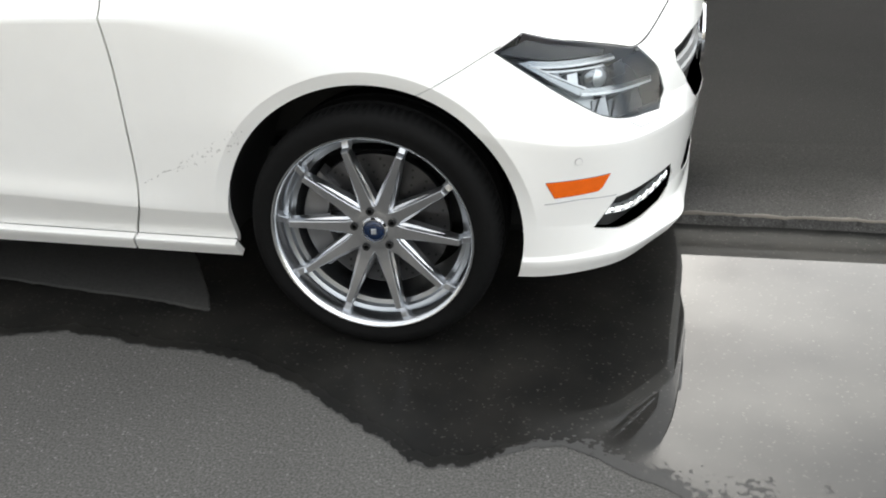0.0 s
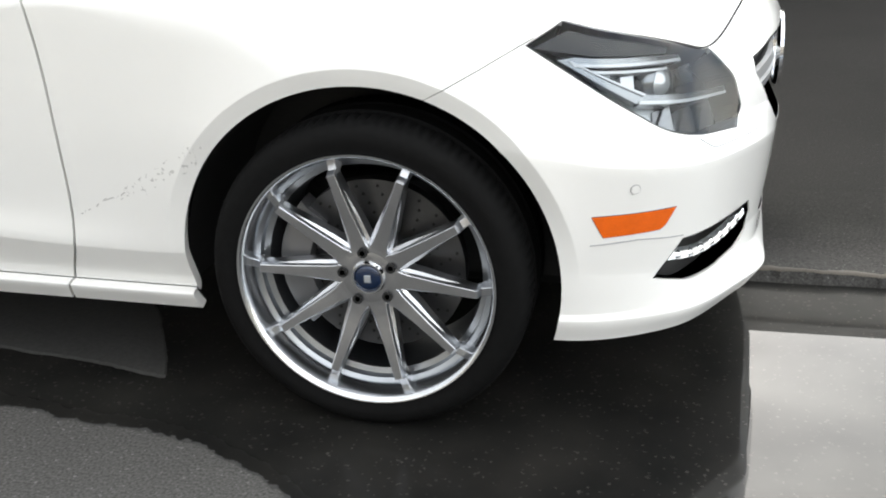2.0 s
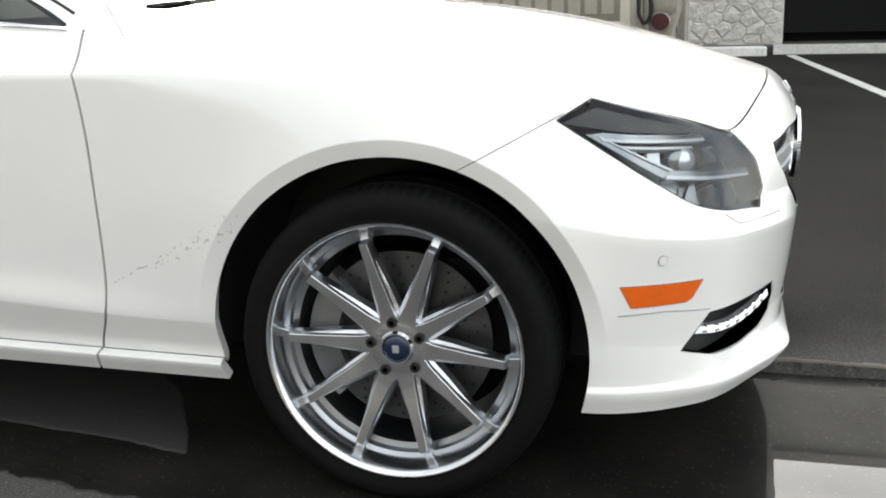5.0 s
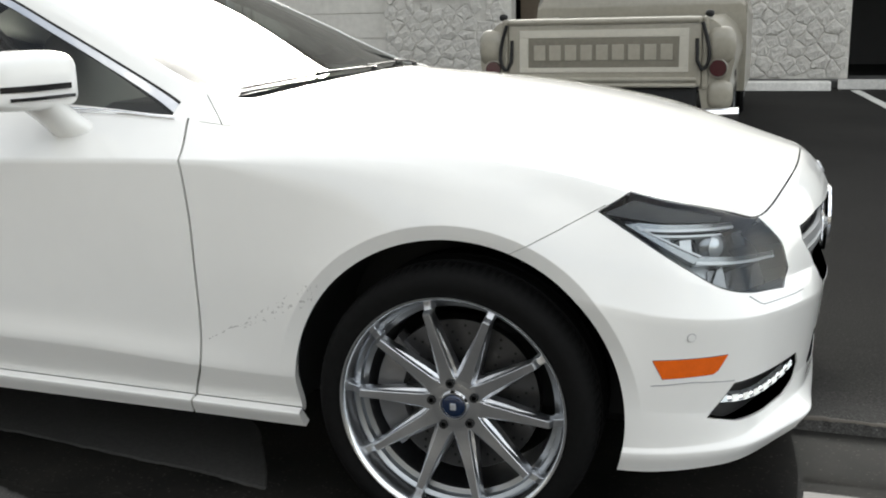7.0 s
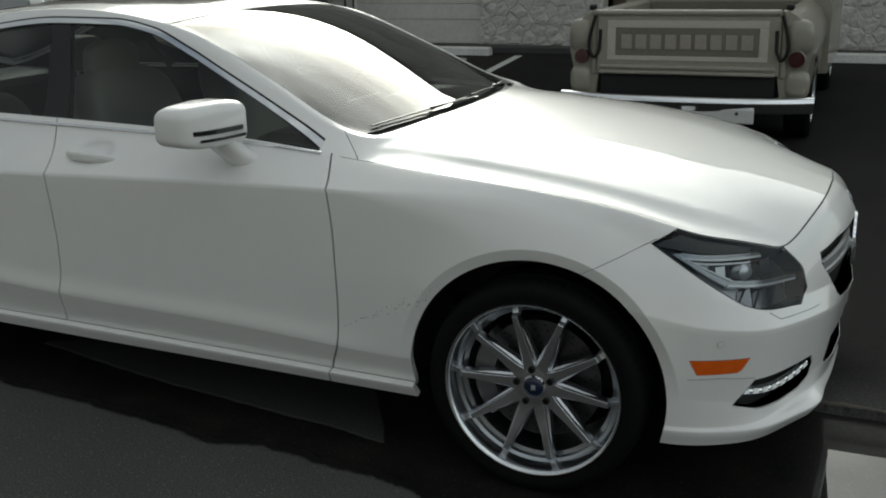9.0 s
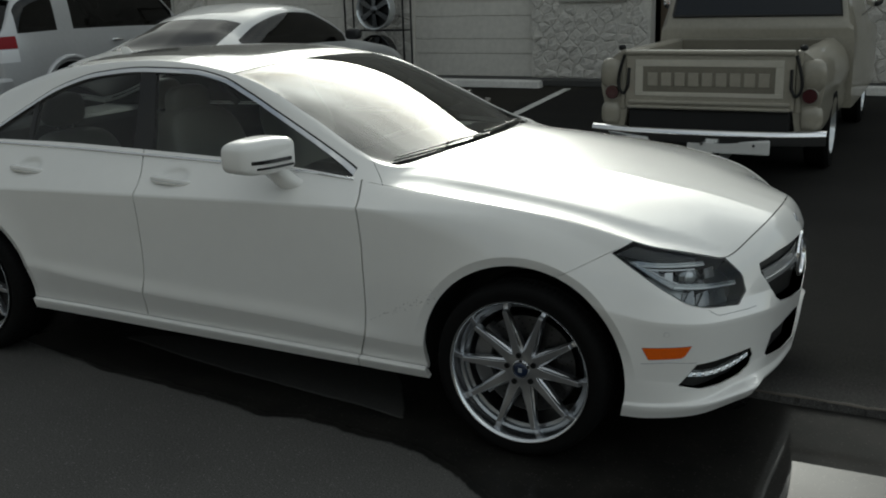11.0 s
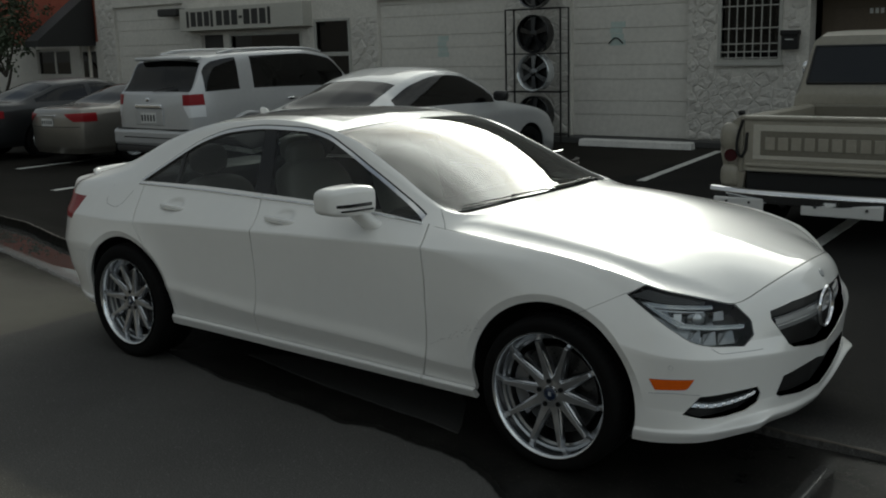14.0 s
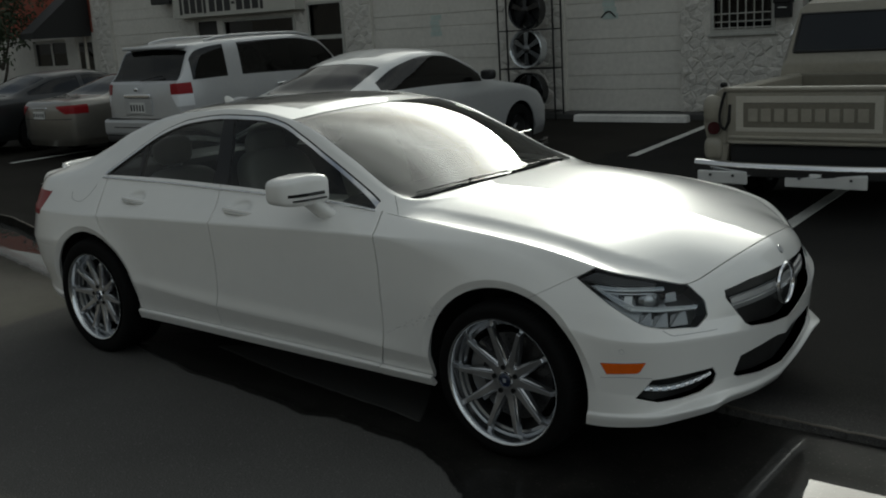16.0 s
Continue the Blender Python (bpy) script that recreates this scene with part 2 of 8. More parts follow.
def asphalt_mat():
    m = mat("asphalt", (0.062, 0.061, 0.059), 0.85)
    n, l = m.node_tree.nodes, m.node_tree.links
    b = n["Principled BSDF"]
    b.inputs["Specular IOR Level"].default_value = 0.3
    tc = n.new("ShaderNodeTexCoord")
    grain = n.new("ShaderNodeTexVoronoi")
    grain.inputs["Scale"].default_value = 210
    l.new(tc.outputs["Object"], grain.inputs["Vector"])
    stain = n.new("ShaderNodeTexNoise")
    stain.inputs["Scale"].default_value = 0.55
    stain.inputs["Detail"].default_value = 8
    l.new(tc.outputs["Object"], stain.inputs["Vector"])
    fine = n.new("ShaderNodeTexNoise")
    fine.inputs["Scale"].default_value = 160
    fine.inputs["Detail"].default_value = 3
    l.new(tc.outputs["Object"], fine.inputs["Vector"])
    sep = n.new("ShaderNodeSeparateColor")
    l.new(grain.outputs["Color"], sep.inputs["Color"])
    chip = n.new("ShaderNodeMapRange")
    chip.inputs["From Min"].default_value, chip.inputs["From Max"].default_value = 0.972, 1.0
    chip.inputs["To Min"].default_value, chip.inputs["To Max"].default_value = 0.0, 0.9
    l.new(sep.outputs["Red"], chip.inputs["Value"])
    ramp = n.new("ShaderNodeValToRGB")
    ramp.color_ramp.elements[0].position, ramp.color_ramp.elements[0].color = 0.3, (0.062, 0.0605, 0.058, 1)
    ramp.color_ramp.elements[1].position, ramp.color_ramp.elements[1].color = 0.7, (0.098, 0.0955, 0.090, 1)
    l.new(stain.outputs["Fac"], ramp.inputs["Fac"])
    fr = n.new("ShaderNodeMapRange")
    fr.inputs["From Min"].default_value, fr.inputs["From Max"].default_value = 0.3, 0.7
    fr.inputs["To Min"].default_value, fr.inputs["To Max"].default_value = 0.62, 1.38
    l.new(fine.outputs["Fac"], fr.inputs["Value"])
    sc = n.new("ShaderNodeVectorMath")
    sc.operation = "SCALE"
    l.new(ramp.outputs["Color"], sc.inputs[0])
    l.new(fr.outputs["Result"], sc.inputs["Scale"])
    mix = n.new("ShaderNodeMix")
    mix.data_type = "RGBA"
    mix.inputs["B"].default_value = (0.17, 0.167, 0.16, 1)
    l.new(chip.outputs["Result"], mix.inputs["Factor"])
    l.new(sc.outputs["Vector"], mix.inputs["A"])
    # beyond the gutter: darker and duller, with a wandering edge
    sepp = n.new("ShaderNodeSeparateXYZ")
    l.new(tc.outputs["Object"], sepp.inputs[0])
    edge = n.new("ShaderNodeTexNoise")
    edge.inputs["Scale"].default_value = 0.9
    edge.inputs["Detail"].default_value = 6
    l.new(tc.outputs["Object"], edge.inputs["Vector"])
    shift = n.new("ShaderNodeMath")
    shift.operation = "MULTIPLY_ADD"
    shift.inputs[1].default_value = 0.8
    l.new(edge.outputs["Fac"], shift.inputs[0])
    l.new(sepp.outputs["Y"], shift.inputs[2])
    beyond = n.new("ShaderNodeMapRange")
    beyond.interpolation_type = "SMOOTHSTEP"
    beyond.inputs["From Min"].default_value, beyond.inputs["From Max"].default_value = 1.1, 1.7
    l.new(shift.outputs[0], beyond.inputs["Value"])
    darkened = n.new("ShaderNodeMix")
    darkened.data_type = "RGBA"
    # towards the west end the lot's shade is put into the base colour
    west_shade = n.new("ShaderNodeMapRange")
    west_shade.inputs["From Min"].default_value, west_shade.inputs["From Max"].default_value = -6.5, -2.5
    west_shade.inputs["To Min"].default_value, west_shade.inputs["To Max"].default_value = 0.13, 0.27
    l.new(sepp.outputs["X"], west_shade.inputs["Value"])
    l.new(west_shade.outputs["Result"], darkened.inputs["B"])
    darkened.blend_type = "MULTIPLY"
    l.new(beyond.outputs["Result"], darkened.inputs["Factor"])
    # paler, warmer tone on the lot, off the strip along the gutter
    off = []
    for axis, at in (("X", -3.95), ("Y", -1.25)):
        o = n.new("ShaderNodeMath")
        o.operation = "SUBTRACT"
        o.inputs[0].default_value = at
        l.new(sepp.outputs[axis], o.inputs[1])
        off.append(o)
    far = n.new("ShaderNodeMath")
    far.operation = "MAXIMUM"
    l.new(off[0].outputs[0], far.inputs[0])
    l.new(off[1].outputs[0], far.inputs[1])
    wander = n.new("ShaderNodeMath")
    wander.operation = "MULTIPLY_ADD"
    wander.inputs[1].default_value = 0.9
    l.new(edge.outputs["Fac"], wander.inputs[0])
    l.new(far.outputs[0], wander.inputs[2])
    silt = n.new("ShaderNodeMapRange")
    silt.interpolation_type = "SMOOTHSTEP"
    silt.inputs["From Min"].default_value, silt.inputs["From Max"].default_value = 0.42, 0.60
    silt.inputs["To Max"].default_value = 0.75
    l.new(wander.outputs[0], silt.inputs["Value"])
    paled = n.new("ShaderNodeMix")
    paled.data_type = "RGBA"
    paled.blend_type = "MULTIPLY"
    paled.inputs["B"].default_value = (1.65, 1.58, 1.40, 1)
    l.new(silt.outputs["Result"], paled.inputs["Factor"])
    l.new(mix.outputs["Result"], paled.inputs["A"])
    l.new(paled.outputs["Result"], darkened.inputs["A"])
    l.new(darkened.outputs["Result"], b.inputs["Base Color"])
    gloss = n.new("ShaderNodeMapRange")
    gloss.inputs["To Min"].default_value, gloss.inputs["To Max"].default_value = 0.8, 0.85
    l.new(beyond.outputs["Result"], gloss.inputs["Value"])
    l.new(gloss.outputs["Result"], b.inputs["Roughness"])
    sheen = n.new("ShaderNodeMapRange")
    sheen.inputs["To Min"].default_value, sheen.inputs["To Max"].default_value = 0.08, 0.04
    l.new(beyond.outputs["Result"], sheen.inputs["Value"])
    l.new(sheen.outputs["Result"], b.inputs["Specular IOR Level"])
    bp = n.new("ShaderNodeBump")
    bp.inputs["Strength"].default_value = 0.10
    bp.inputs["Distance"].default_value = 0.004
    l.new(grain.outputs["Distance"], bp.inputs["Height"])
    l.new(bp.outputs["Normal"], b.inputs["Normal"])
    return m


def water_mat():
    m = mat("shallow_rainwater", (0.018, 0.018, 0.017), 0.45, coat=1.0)
    n, l = m.node_tree.nodes, m.node_tree.links
    b = n["Principled BSDF"]
    b.inputs["Coat Roughness"].default_value = 0.006
    b.inputs["Coat IOR"].default_value = 1.33
    b.inputs["Specular IOR Level"].default_value = 0.05
    tc = n.new("ShaderNodeTexCoord")
    grain = n.new("ShaderNodeTexVoronoi")
    grain.inputs["Scale"].default_value = 185
    l.new(tc.outputs["Object"], grain.inputs["Vector"])
    sep = n.new("ShaderNodeSeparateColor")
    l.new(grain.outputs["Color"], sep.inputs["Color"])
    chip = n.new("ShaderNodeMapRange")
    chip.inputs["From Min"].default_value, chip.inputs["From Max"].default_value = 0.955, 1.0
    chip.inputs["To Min"].default_value, chip.inputs["To Max"].default_value = 0.0, 0.6
    l.new(sep.outputs["Red"], chip.inputs["Value"])
    mix = n.new("ShaderNodeMix")
    mix.data_type = "RGBA"
    murk = n.new("ShaderNodeTexNoise")
    murk.inputs["Scale"].default_value = 4.0
    murk.inputs["Detail"].default_value = 7
    l.new(tc.outputs["Object"], murk.inputs["Vector"])
    shade = n.new("ShaderNodeValToRGB")
    shade.color_ramp.elements[0].position, shade.color_ramp.elements[0].color = 0.35, (0.009, 0.009, 0.0085, 1)
    shade.color_ramp.elements[1].position, shade.color_ramp.elements[1].color = 0.72, (0.020, 0.019, 0.017, 1)
    l.new(murk.outputs["Fac"], shade.inputs["Fac"])
    l.new(shade.outputs["Color"], mix.inputs["A"])
    mix.inputs["B"].default_value = (0.070, 0.066, 0.060, 1)
    place = n.new("ShaderNodeSeparateXYZ")
    l.new(tc.outputs["Object"], place.inputs[0])
    shallow = n.new("ShaderNodeMapRange")
    shallow.inputs["From Min"].default_value, shallow.inputs["From Max"].default_value = -3.5, -2.2
    l.new(place.outputs["X"], shallow.inputs["Value"])
    stones_seen = n.new("ShaderNodeMath")
    stones_seen.operation = "MULTIPLY"
    l.new(chip.outputs["Result"], stones_seen.inputs[0])
    l.new(shallow.outputs["Result"], stones_seen.inputs[1])
    l.new(stones_seen.outputs[0], mix.inputs["Factor"])
    # towards the shore the film breaks up between the stones
    sepx = n.new("ShaderNodeAttribute")
    sepx.attribute_name = "depth"
    pebble = n.new("ShaderNodeTexNoise")
    pebble.inputs["Scale"].default_value = 60
    pebble.inputs["Detail"].default_value = 5
    l.new(tc.outputs["Object"], pebble.inputs["Vector"])
    patch = n.new("ShaderNodeTexNoise")
    patch.inputs["Scale"].default_value = 9
    patch.inputs["Detail"].default_value = 3
    l.new(tc.outputs["Object"], patch.inputs["Vector"])
    both = n.new("ShaderNodeMath")
    both.operation = "MULTIPLY_ADD"
    both.inputs[1].default_value = 0.8
    l.new(patch.outputs["Fac"], both.inputs[0])
    l.new(pebble.outputs["Fac"], both.inputs[2])
    diff = n.new("ShaderNodeMath")
    diff.operation = "SUBTRACT"
    l.new(sepx.outputs["Fac"], diff.inputs[0])
    l.new(both.outputs[0], diff.inputs[1])
    cover = n.new("ShaderNodeMapRange")
    cover.inputs["From Min"].default_value, cover.inputs["From Max"].default_value = -0.72, -0.66
    l.new(diff.outputs[0], cover.inputs["Value"])
    dry = n.new("ShaderNodeMix")
    dry.data_type = "RGBA"
    dry.inputs["A"].default_value = (0.064, 0.063, 0.061, 1)
    l.new(cover.outputs["Result"], dry.inputs["Factor"])
    l.new(mix.outputs["Result"], dry.inputs["B"])
    l.new(dry.outputs["Result"], b.inputs["Base Color"])
    still = n.new("ShaderNodeAttribute")
    still.attribute_name = "still"
    depth = n.new("ShaderNodeMath")
    depth.operation = "MULTIPLY"
    l.new(still.outputs["Fac"], depth.inputs[0])
    l.new(cover.outputs["Result"], depth.inputs[1])
    l.new(depth.outputs[0], b.inputs["Coat Weight"])
    # only a thin film over the stones near the shore, smooth water further in
    reach = n.new("ShaderNodeAttribute")
    reach.attribute_name = "shore"
    film = n.new("ShaderNodeMapRange")
    film.inputs["From Max"].default_value = 0.16
    film.inputs["To Min"].default_value, film.inputs["To Max"].default_value = 0.30, 0.006
    l.new(reach.outputs["Fac"], film.inputs["Value"])
    l.new(film.outputs["Result"], b.inputs["Coat Roughness"])
    return m


ASPHALT = asphalt_mat()
WATER = water_mat()
# pale colour of the strip that stands in for the waterline highlight
SHOREGLINT = mat("brown_silt", (0.075, 0.066, 0.052), 0.7, noise_scale=30, noise_amt=0.4)
WHITELINE = mat("worn_white_road_paint", (0.55, 0.55, 0.52), 0.7, noise_scale=3, noise_amt=0.35)
CONCRETE = mat("pale_concrete", (0.58, 0.57, 0.54), 0.85, noise_scale=2.5, noise_amt=0.25, bump=0.3, bump_scale=60)
CREAM = mat("cream_painted_board", (0.54, 0.52, 0.475), 0.6, noise_scale=0.8, noise_amt=0.14, bump=0.1, bump_scale=30)
STONE = mat("cream_painted_stone", (0.51, 0.49, 0.45), 0.85, noise_scale=4.0, noise_amt=0.2, bump=0.7, bump_scale=16, bump_dist=0.08)
STUCCO = mat("cream_stone_veneer", (0.53, 0.51, 0.465), 0.85, noise_scale=2.0, noise_amt=0.22, bump=0.6, bump_scale=25)
DOORBROWN = mat("brown_door_panel", (0.10, 0.075, 0.05), 0.55, noise_scale=3, noise_amt=0.2)
BLACKIRON = mat("black_iron", (0.02, 0.02, 0.02), 0.5, 0.6)
CREAMTRUCK = mat("aged_cream_truck_paint", (0.27, 0.25, 0.20), 0.38, coat=0.6, noise_scale=2, noise_amt=0.12)
TANTRUCK = mat("faded_tan_panel", (0.15, 0.137, 0.105), 0.5, coat=0.3, noise_scale=3, noise_amt=0.15)
SILVERPAINT = mat("silver_car_paint", (0.50, 0.51, 0.515), 0.32, 0.4, 0.8, 1.5, 0.05)
SUVPAINT = mat("steel_silver_car_paint", (0.45, 0.455, 0.46), 0.34, 0.35, 0.8, 1.5, 0.05)
WINGREY = mat("weathered_grey_trim", (0.36, 0.355, 0.325), 0.7, noise_scale=8, noise_amt=0.25)
GOLDPAINT = mat("champagne_car_paint", (0.235, 0.222, 0.195), 0.36, 0.75, 0.8, 1.5, 0.05)
DARKPAINT = mat("dark_car_paint", (0.011, 0.012, 0.013), 0.3, 0.0, 0.25, 1.5, 0.1)
REDWALL = mat("terracotta_red_wall", (0.30, 0.075, 0.045), 0.75, noise_scale=0.7, noise_amt=0.15)
SIGNGREY = mat("sign_board_grey", (0.40, 0.39, 0.35), 0.55, noise_scale=1.5, noise_amt=0.1)
SIGNBLACK = mat("sign_black", (0.02, 0.02, 0.02), 0.5)
PLATE = mat("plate_white", (0.6, 0.6, 0.58), 0.5)
FARWALL = mat("dark_plaster", (0.085, 0.082, 0.077), 0.9, noise_scale=0.6, noise_amt=0.25)
STRIPGREY = mat("drying_asphalt", (0.054, 0.053, 0.050), 0.8, spec=0.2, noise_scale=7, noise_amt=0.25, bump=0.15, bump_scale=130)
BARK = mat("grey_bark", (0.07, 0.06, 0.05), 0.9, noise_scale=9, noise_amt=0.3, bump=0.5, bump_scale=40)
LEAF = mat("dark_leaf", (0.040, 0.055, 0.028), 0.65, noise_scale=3, noise_amt=0.3)


# ---- mesh tools ----
def raw(name, verts, faces, material, parent=None, label="", smooth=True, normals=None):
    me = bpy.data.meshes.new(name)
    me.from_pydata([tuple(v) for v in verts], [], [tuple(f) for f in faces])
    me.materials.append(material)
    me.polygons.foreach_set("use_smooth", [smooth] * len(me.polygons))
    if normals is not None:
        me.normals_split_custom_set_from_vertices([tuple(v) for v in normals])
    me.update()
    ob = new(name, me)
    if parent:
        ob.parent = parent
    if label:
        ob["label"] = label
    return ob


def part(name, bm, material, parent=None, label="", smooth=False):
    me = bpy.data.meshes.new(name)
    bm.normal_update()
    bm.to_mesh(me)
    bm.free()
    me.materials.append(material)
    if smooth:
        me.polygons.foreach_set("use_smooth", [True] * len(me.polygons))
    ob = new(name, me)
    if parent:
        ob.parent = parent
    if label:
        ob["label"] = label
    return ob


def thing(name, at, label, category, group="", turn=0.0, kind=""):
    ob = new(name)
    ob.matrix_world = pose(*at, 0, 0, turn)
    return tagged(ob, label, category, group, kind)


def box(bm, lo, hi, bevel=0.0, m=None, seg=2):
    r = bmesh.ops.create_cube(bm, size=1.0)
    vs = r["verts"]
    c = [(a + b) / 2 for a, b in zip(lo, hi)]
    d = [abs(b - a) for a, b in zip(lo, hi)]
    for v in vs:
        v.co = Vector((c[0] + v.co.x * d[0], c[1] + v.co.y * d[1], c[2] + v.co.z * d[2]))
    if bevel:
        es = list({e for v in vs for e in v.link_edges})
        out = bmesh.ops.bevel(bm, geom=es, offset=min(bevel, min(d) * 0.45), segments=seg, affect="EDGES", profile=0.5)
        vs = list({v for f in out["faces"] for v in f.verts} | {v for v in vs if v.is_valid})
    if m is not None:
        bmesh.ops.transform(bm, matrix=m, verts=vs)
    return vs


def boxpart(name, lo, hi, material, parent=None, label="", bevel=0.0, m=None):
    bm = bmesh.new()
    box(bm, lo, hi, bevel, m)
    return part(name, bm, material, parent, label)


def cyl(bm, r1, r2, depth, m, seg=24, caps=True):
    bmesh.ops.create_cone(bm, cap_ends=caps, segments=seg, radius1=r1, radius2=r2, depth=depth, matrix=m)


def revolve(profile, seg=72, axis="y", warp=None, close=False):
    """Verts and faces of (radius, along) pairs turned round an axis; warp(k, a) may change a radius."""
    vs, fs, n = [], [], len(profile)
    for j in range(seg):
        a = 2 * math.pi * j / seg
        for k, (r, h) in enumerate(profile):
            if warp:
                r = r + warp(k, j)
            c, s = r * math.cos(a), r * math.sin(a)
            vs.append((c, h, s) if axis == "y" else (c, s, h))
    for j in range(seg):
        i = (j + 1) % seg
        for k in range(n - 1):
            fs.append((j * n + k, j * n + k + 1, i * n + k + 1, i * n + k))
        if close:
            fs.append((j * n + n - 1, j * n, i * n, i * n + n - 1))
    return vs, fs


def turned(name, profile, material, parent, seg=72, label="", warp=None, at=(0, 0, 0), axis="y", sharp=35):
    vs, fs = revolve(profile, seg, axis, warp, close=profile[0] == profile[-1])
    if profile[0] == profile[-1]:
        vs, fs = revolve(profile[:-1], seg, axis, warp, close=True)
    bm = bmesh.new()
    bv = [bm.verts.new(Vector(v) + Vector(at)) for v in vs]
    for f in fs:
        if len({*f}) == 4:
            bm.faces.new([bv[i] for i in f])
    bmesh.ops.remove_doubles(bm, verts=bm.verts, dist=1e-5)
    bmesh.ops.recalc_face_normals(bm, faces=bm.faces)
    soften(bm, sharp)
    return part(name, bm, material, parent, label, smooth=True)


def soften(bm, sharp=35):
    for e in bm.edges:
        if len(e.link_faces) == 2 and e.calc_face_angle(0) > radians(sharp):
            e.smooth = False


def tube(name, points, radius, material, parent=None, label="", sides=8):
    cu = bpy.data.curves.new(name, "CURVE")
    cu.dimensions = "3D"
    cu.bevel_depth, cu.bevel_resolution = radius, max(1, sides // 4)
    cu.use_fill_caps = True
    sp = cu.splines.new("POLY")
    sp.points.add(len(points) - 1)
    for p, c in zip(sp.points, points):
        p.co = (*c, 1)
    tmp = bpy.data.objects.new(name, cu)
    me = bpy.data.meshes.new_from_object(tmp)
    bpy.data.objects.remove(tmp)
    bpy.data.curves.remove(cu)
    me.materials.clear()
    me.materials.append(material)
    me.polygons.foreach_set("use_smooth", [True] * len(me.polygons))
    ob = new(name, me)
    if parent:
        ob.parent = parent
    if label:
        ob["label"] = label
    return ob


def glide(xs, ys, q):
    """Smooth interpolation through knots that never overshoots them."""
    xs, ys, q = np.asarray(xs, float), np.asarray(ys, float), np.clip(np.asarray(q, float), xs[0], xs[-1])
    if len(xs) == 2:
        return np.interp(q, xs, ys)
    h = np.diff(xs)
    d = np.diff(ys) / h
    m = np.zeros(len(xs))
    for i in range(1, len(xs) - 1):
        if d[i - 1] * d[i] > 0:
            w1, w2 = 2 * h[i] + h[i - 1], h[i] + 2 * h[i - 1]
            m[i] = (w1 + w2) / (w1 / d[i - 1] + w2 / d[i])
    m[0], m[-1] = d[0], d[-1]
    i = np.clip(np.searchsorted(xs, q, "right") - 1, 0, len(h) - 1)
    t = (q - xs[i]) / h[i]
    return ((1 + 2 * t) * (1 - t) ** 2 * ys[i] + t * (1 - t) ** 2 * h[i] * m[i]
            + t * t * (3 - 2 * t) * ys[i + 1] + t * t * (t - 1) * h[i] * m[i + 1])


def follow(knots, s):
    """A feature line from knots (s, x, y, z) at the stations s."""
    k = np.array(knots, float)
    return np.stack([glide(k[:, 0], k[:, c], s) for c in (1, 2, 3)], 1)


def shell(lines, stations, per, tk=None):
    """One half of a body: sections through the feature lines. Columns x, y, z, s, t and the normal."""
    S = np.asarray(stations, float)
    K = np.stack([ln if isinstance(ln, np.ndarray) else follow(ln, S) for ln in lines], 1)
    nk = K.shape[1]
    tk = np.arange(nk) if tk is None else np.array(tk, float)
    tq = np.concatenate([np.linspace(a, b, max(1, round(per * (b - a))) + 1)[:-1] for a, b in zip(tk, tk[1:])] + [[tk[-1]]])
    P = np.zeros((len(S), len(tq), 3))
    for j in range(len(S)):
        step = np.linalg.norm(np.diff(K[j], axis=0), axis=1).clip(1e-4)
        c = np.r_[0, np.cumsum(step)]
        cq = np.interp(tq, tk, c)
        for a in range(3):
            P[j, :, a] = glide(c, K[j, :, a], cq)
    return P, S, tq


def shell_mesh(P, S, tq):
    ds, dt = np.gradient(P, axis=0), np.gradient(P, axis=1)
    N = np.cross(ds, dt)
    N /= np.linalg.norm(N, axis=2, keepdims=True).clip(1e-9)
    n, m = P.shape[:2]
    V = np.concatenate([P.reshape(-1, 3), np.repeat(S, m)[:, None], np.tile(tq, n)[:, None], N.reshape(-1, 3)], 1)
    mid = P[n // 2, m // 3]
    if N[n // 2, m // 3] @ (0, 1, 0) < 0:
        V[:, 5:] *= -1
    V[np.abs(V[:, 1]) < 1e-5, 6] = 0
    i = (np.arange(n - 1)[:, None] * m + np.arange(m - 1)).ravel()
    F = np.concatenate([np.stack([i, i + 1, i + m + 1], 1), np.stack([i, i + m + 1, i + m], 1)])
    a, b, c = V[F[:, 0], :3], V[F[:, 1], :3], V[F[:, 2], :3]
    g = np.cross(b - a, c - a)
    keep = np.linalg.norm(g, axis=1) > 1e-10
    F, g = F[keep], g[keep]
    if (g * V[F[:, 0], 5:8]).sum() < 0:
        F = F[:, ::-1]
    return V, F


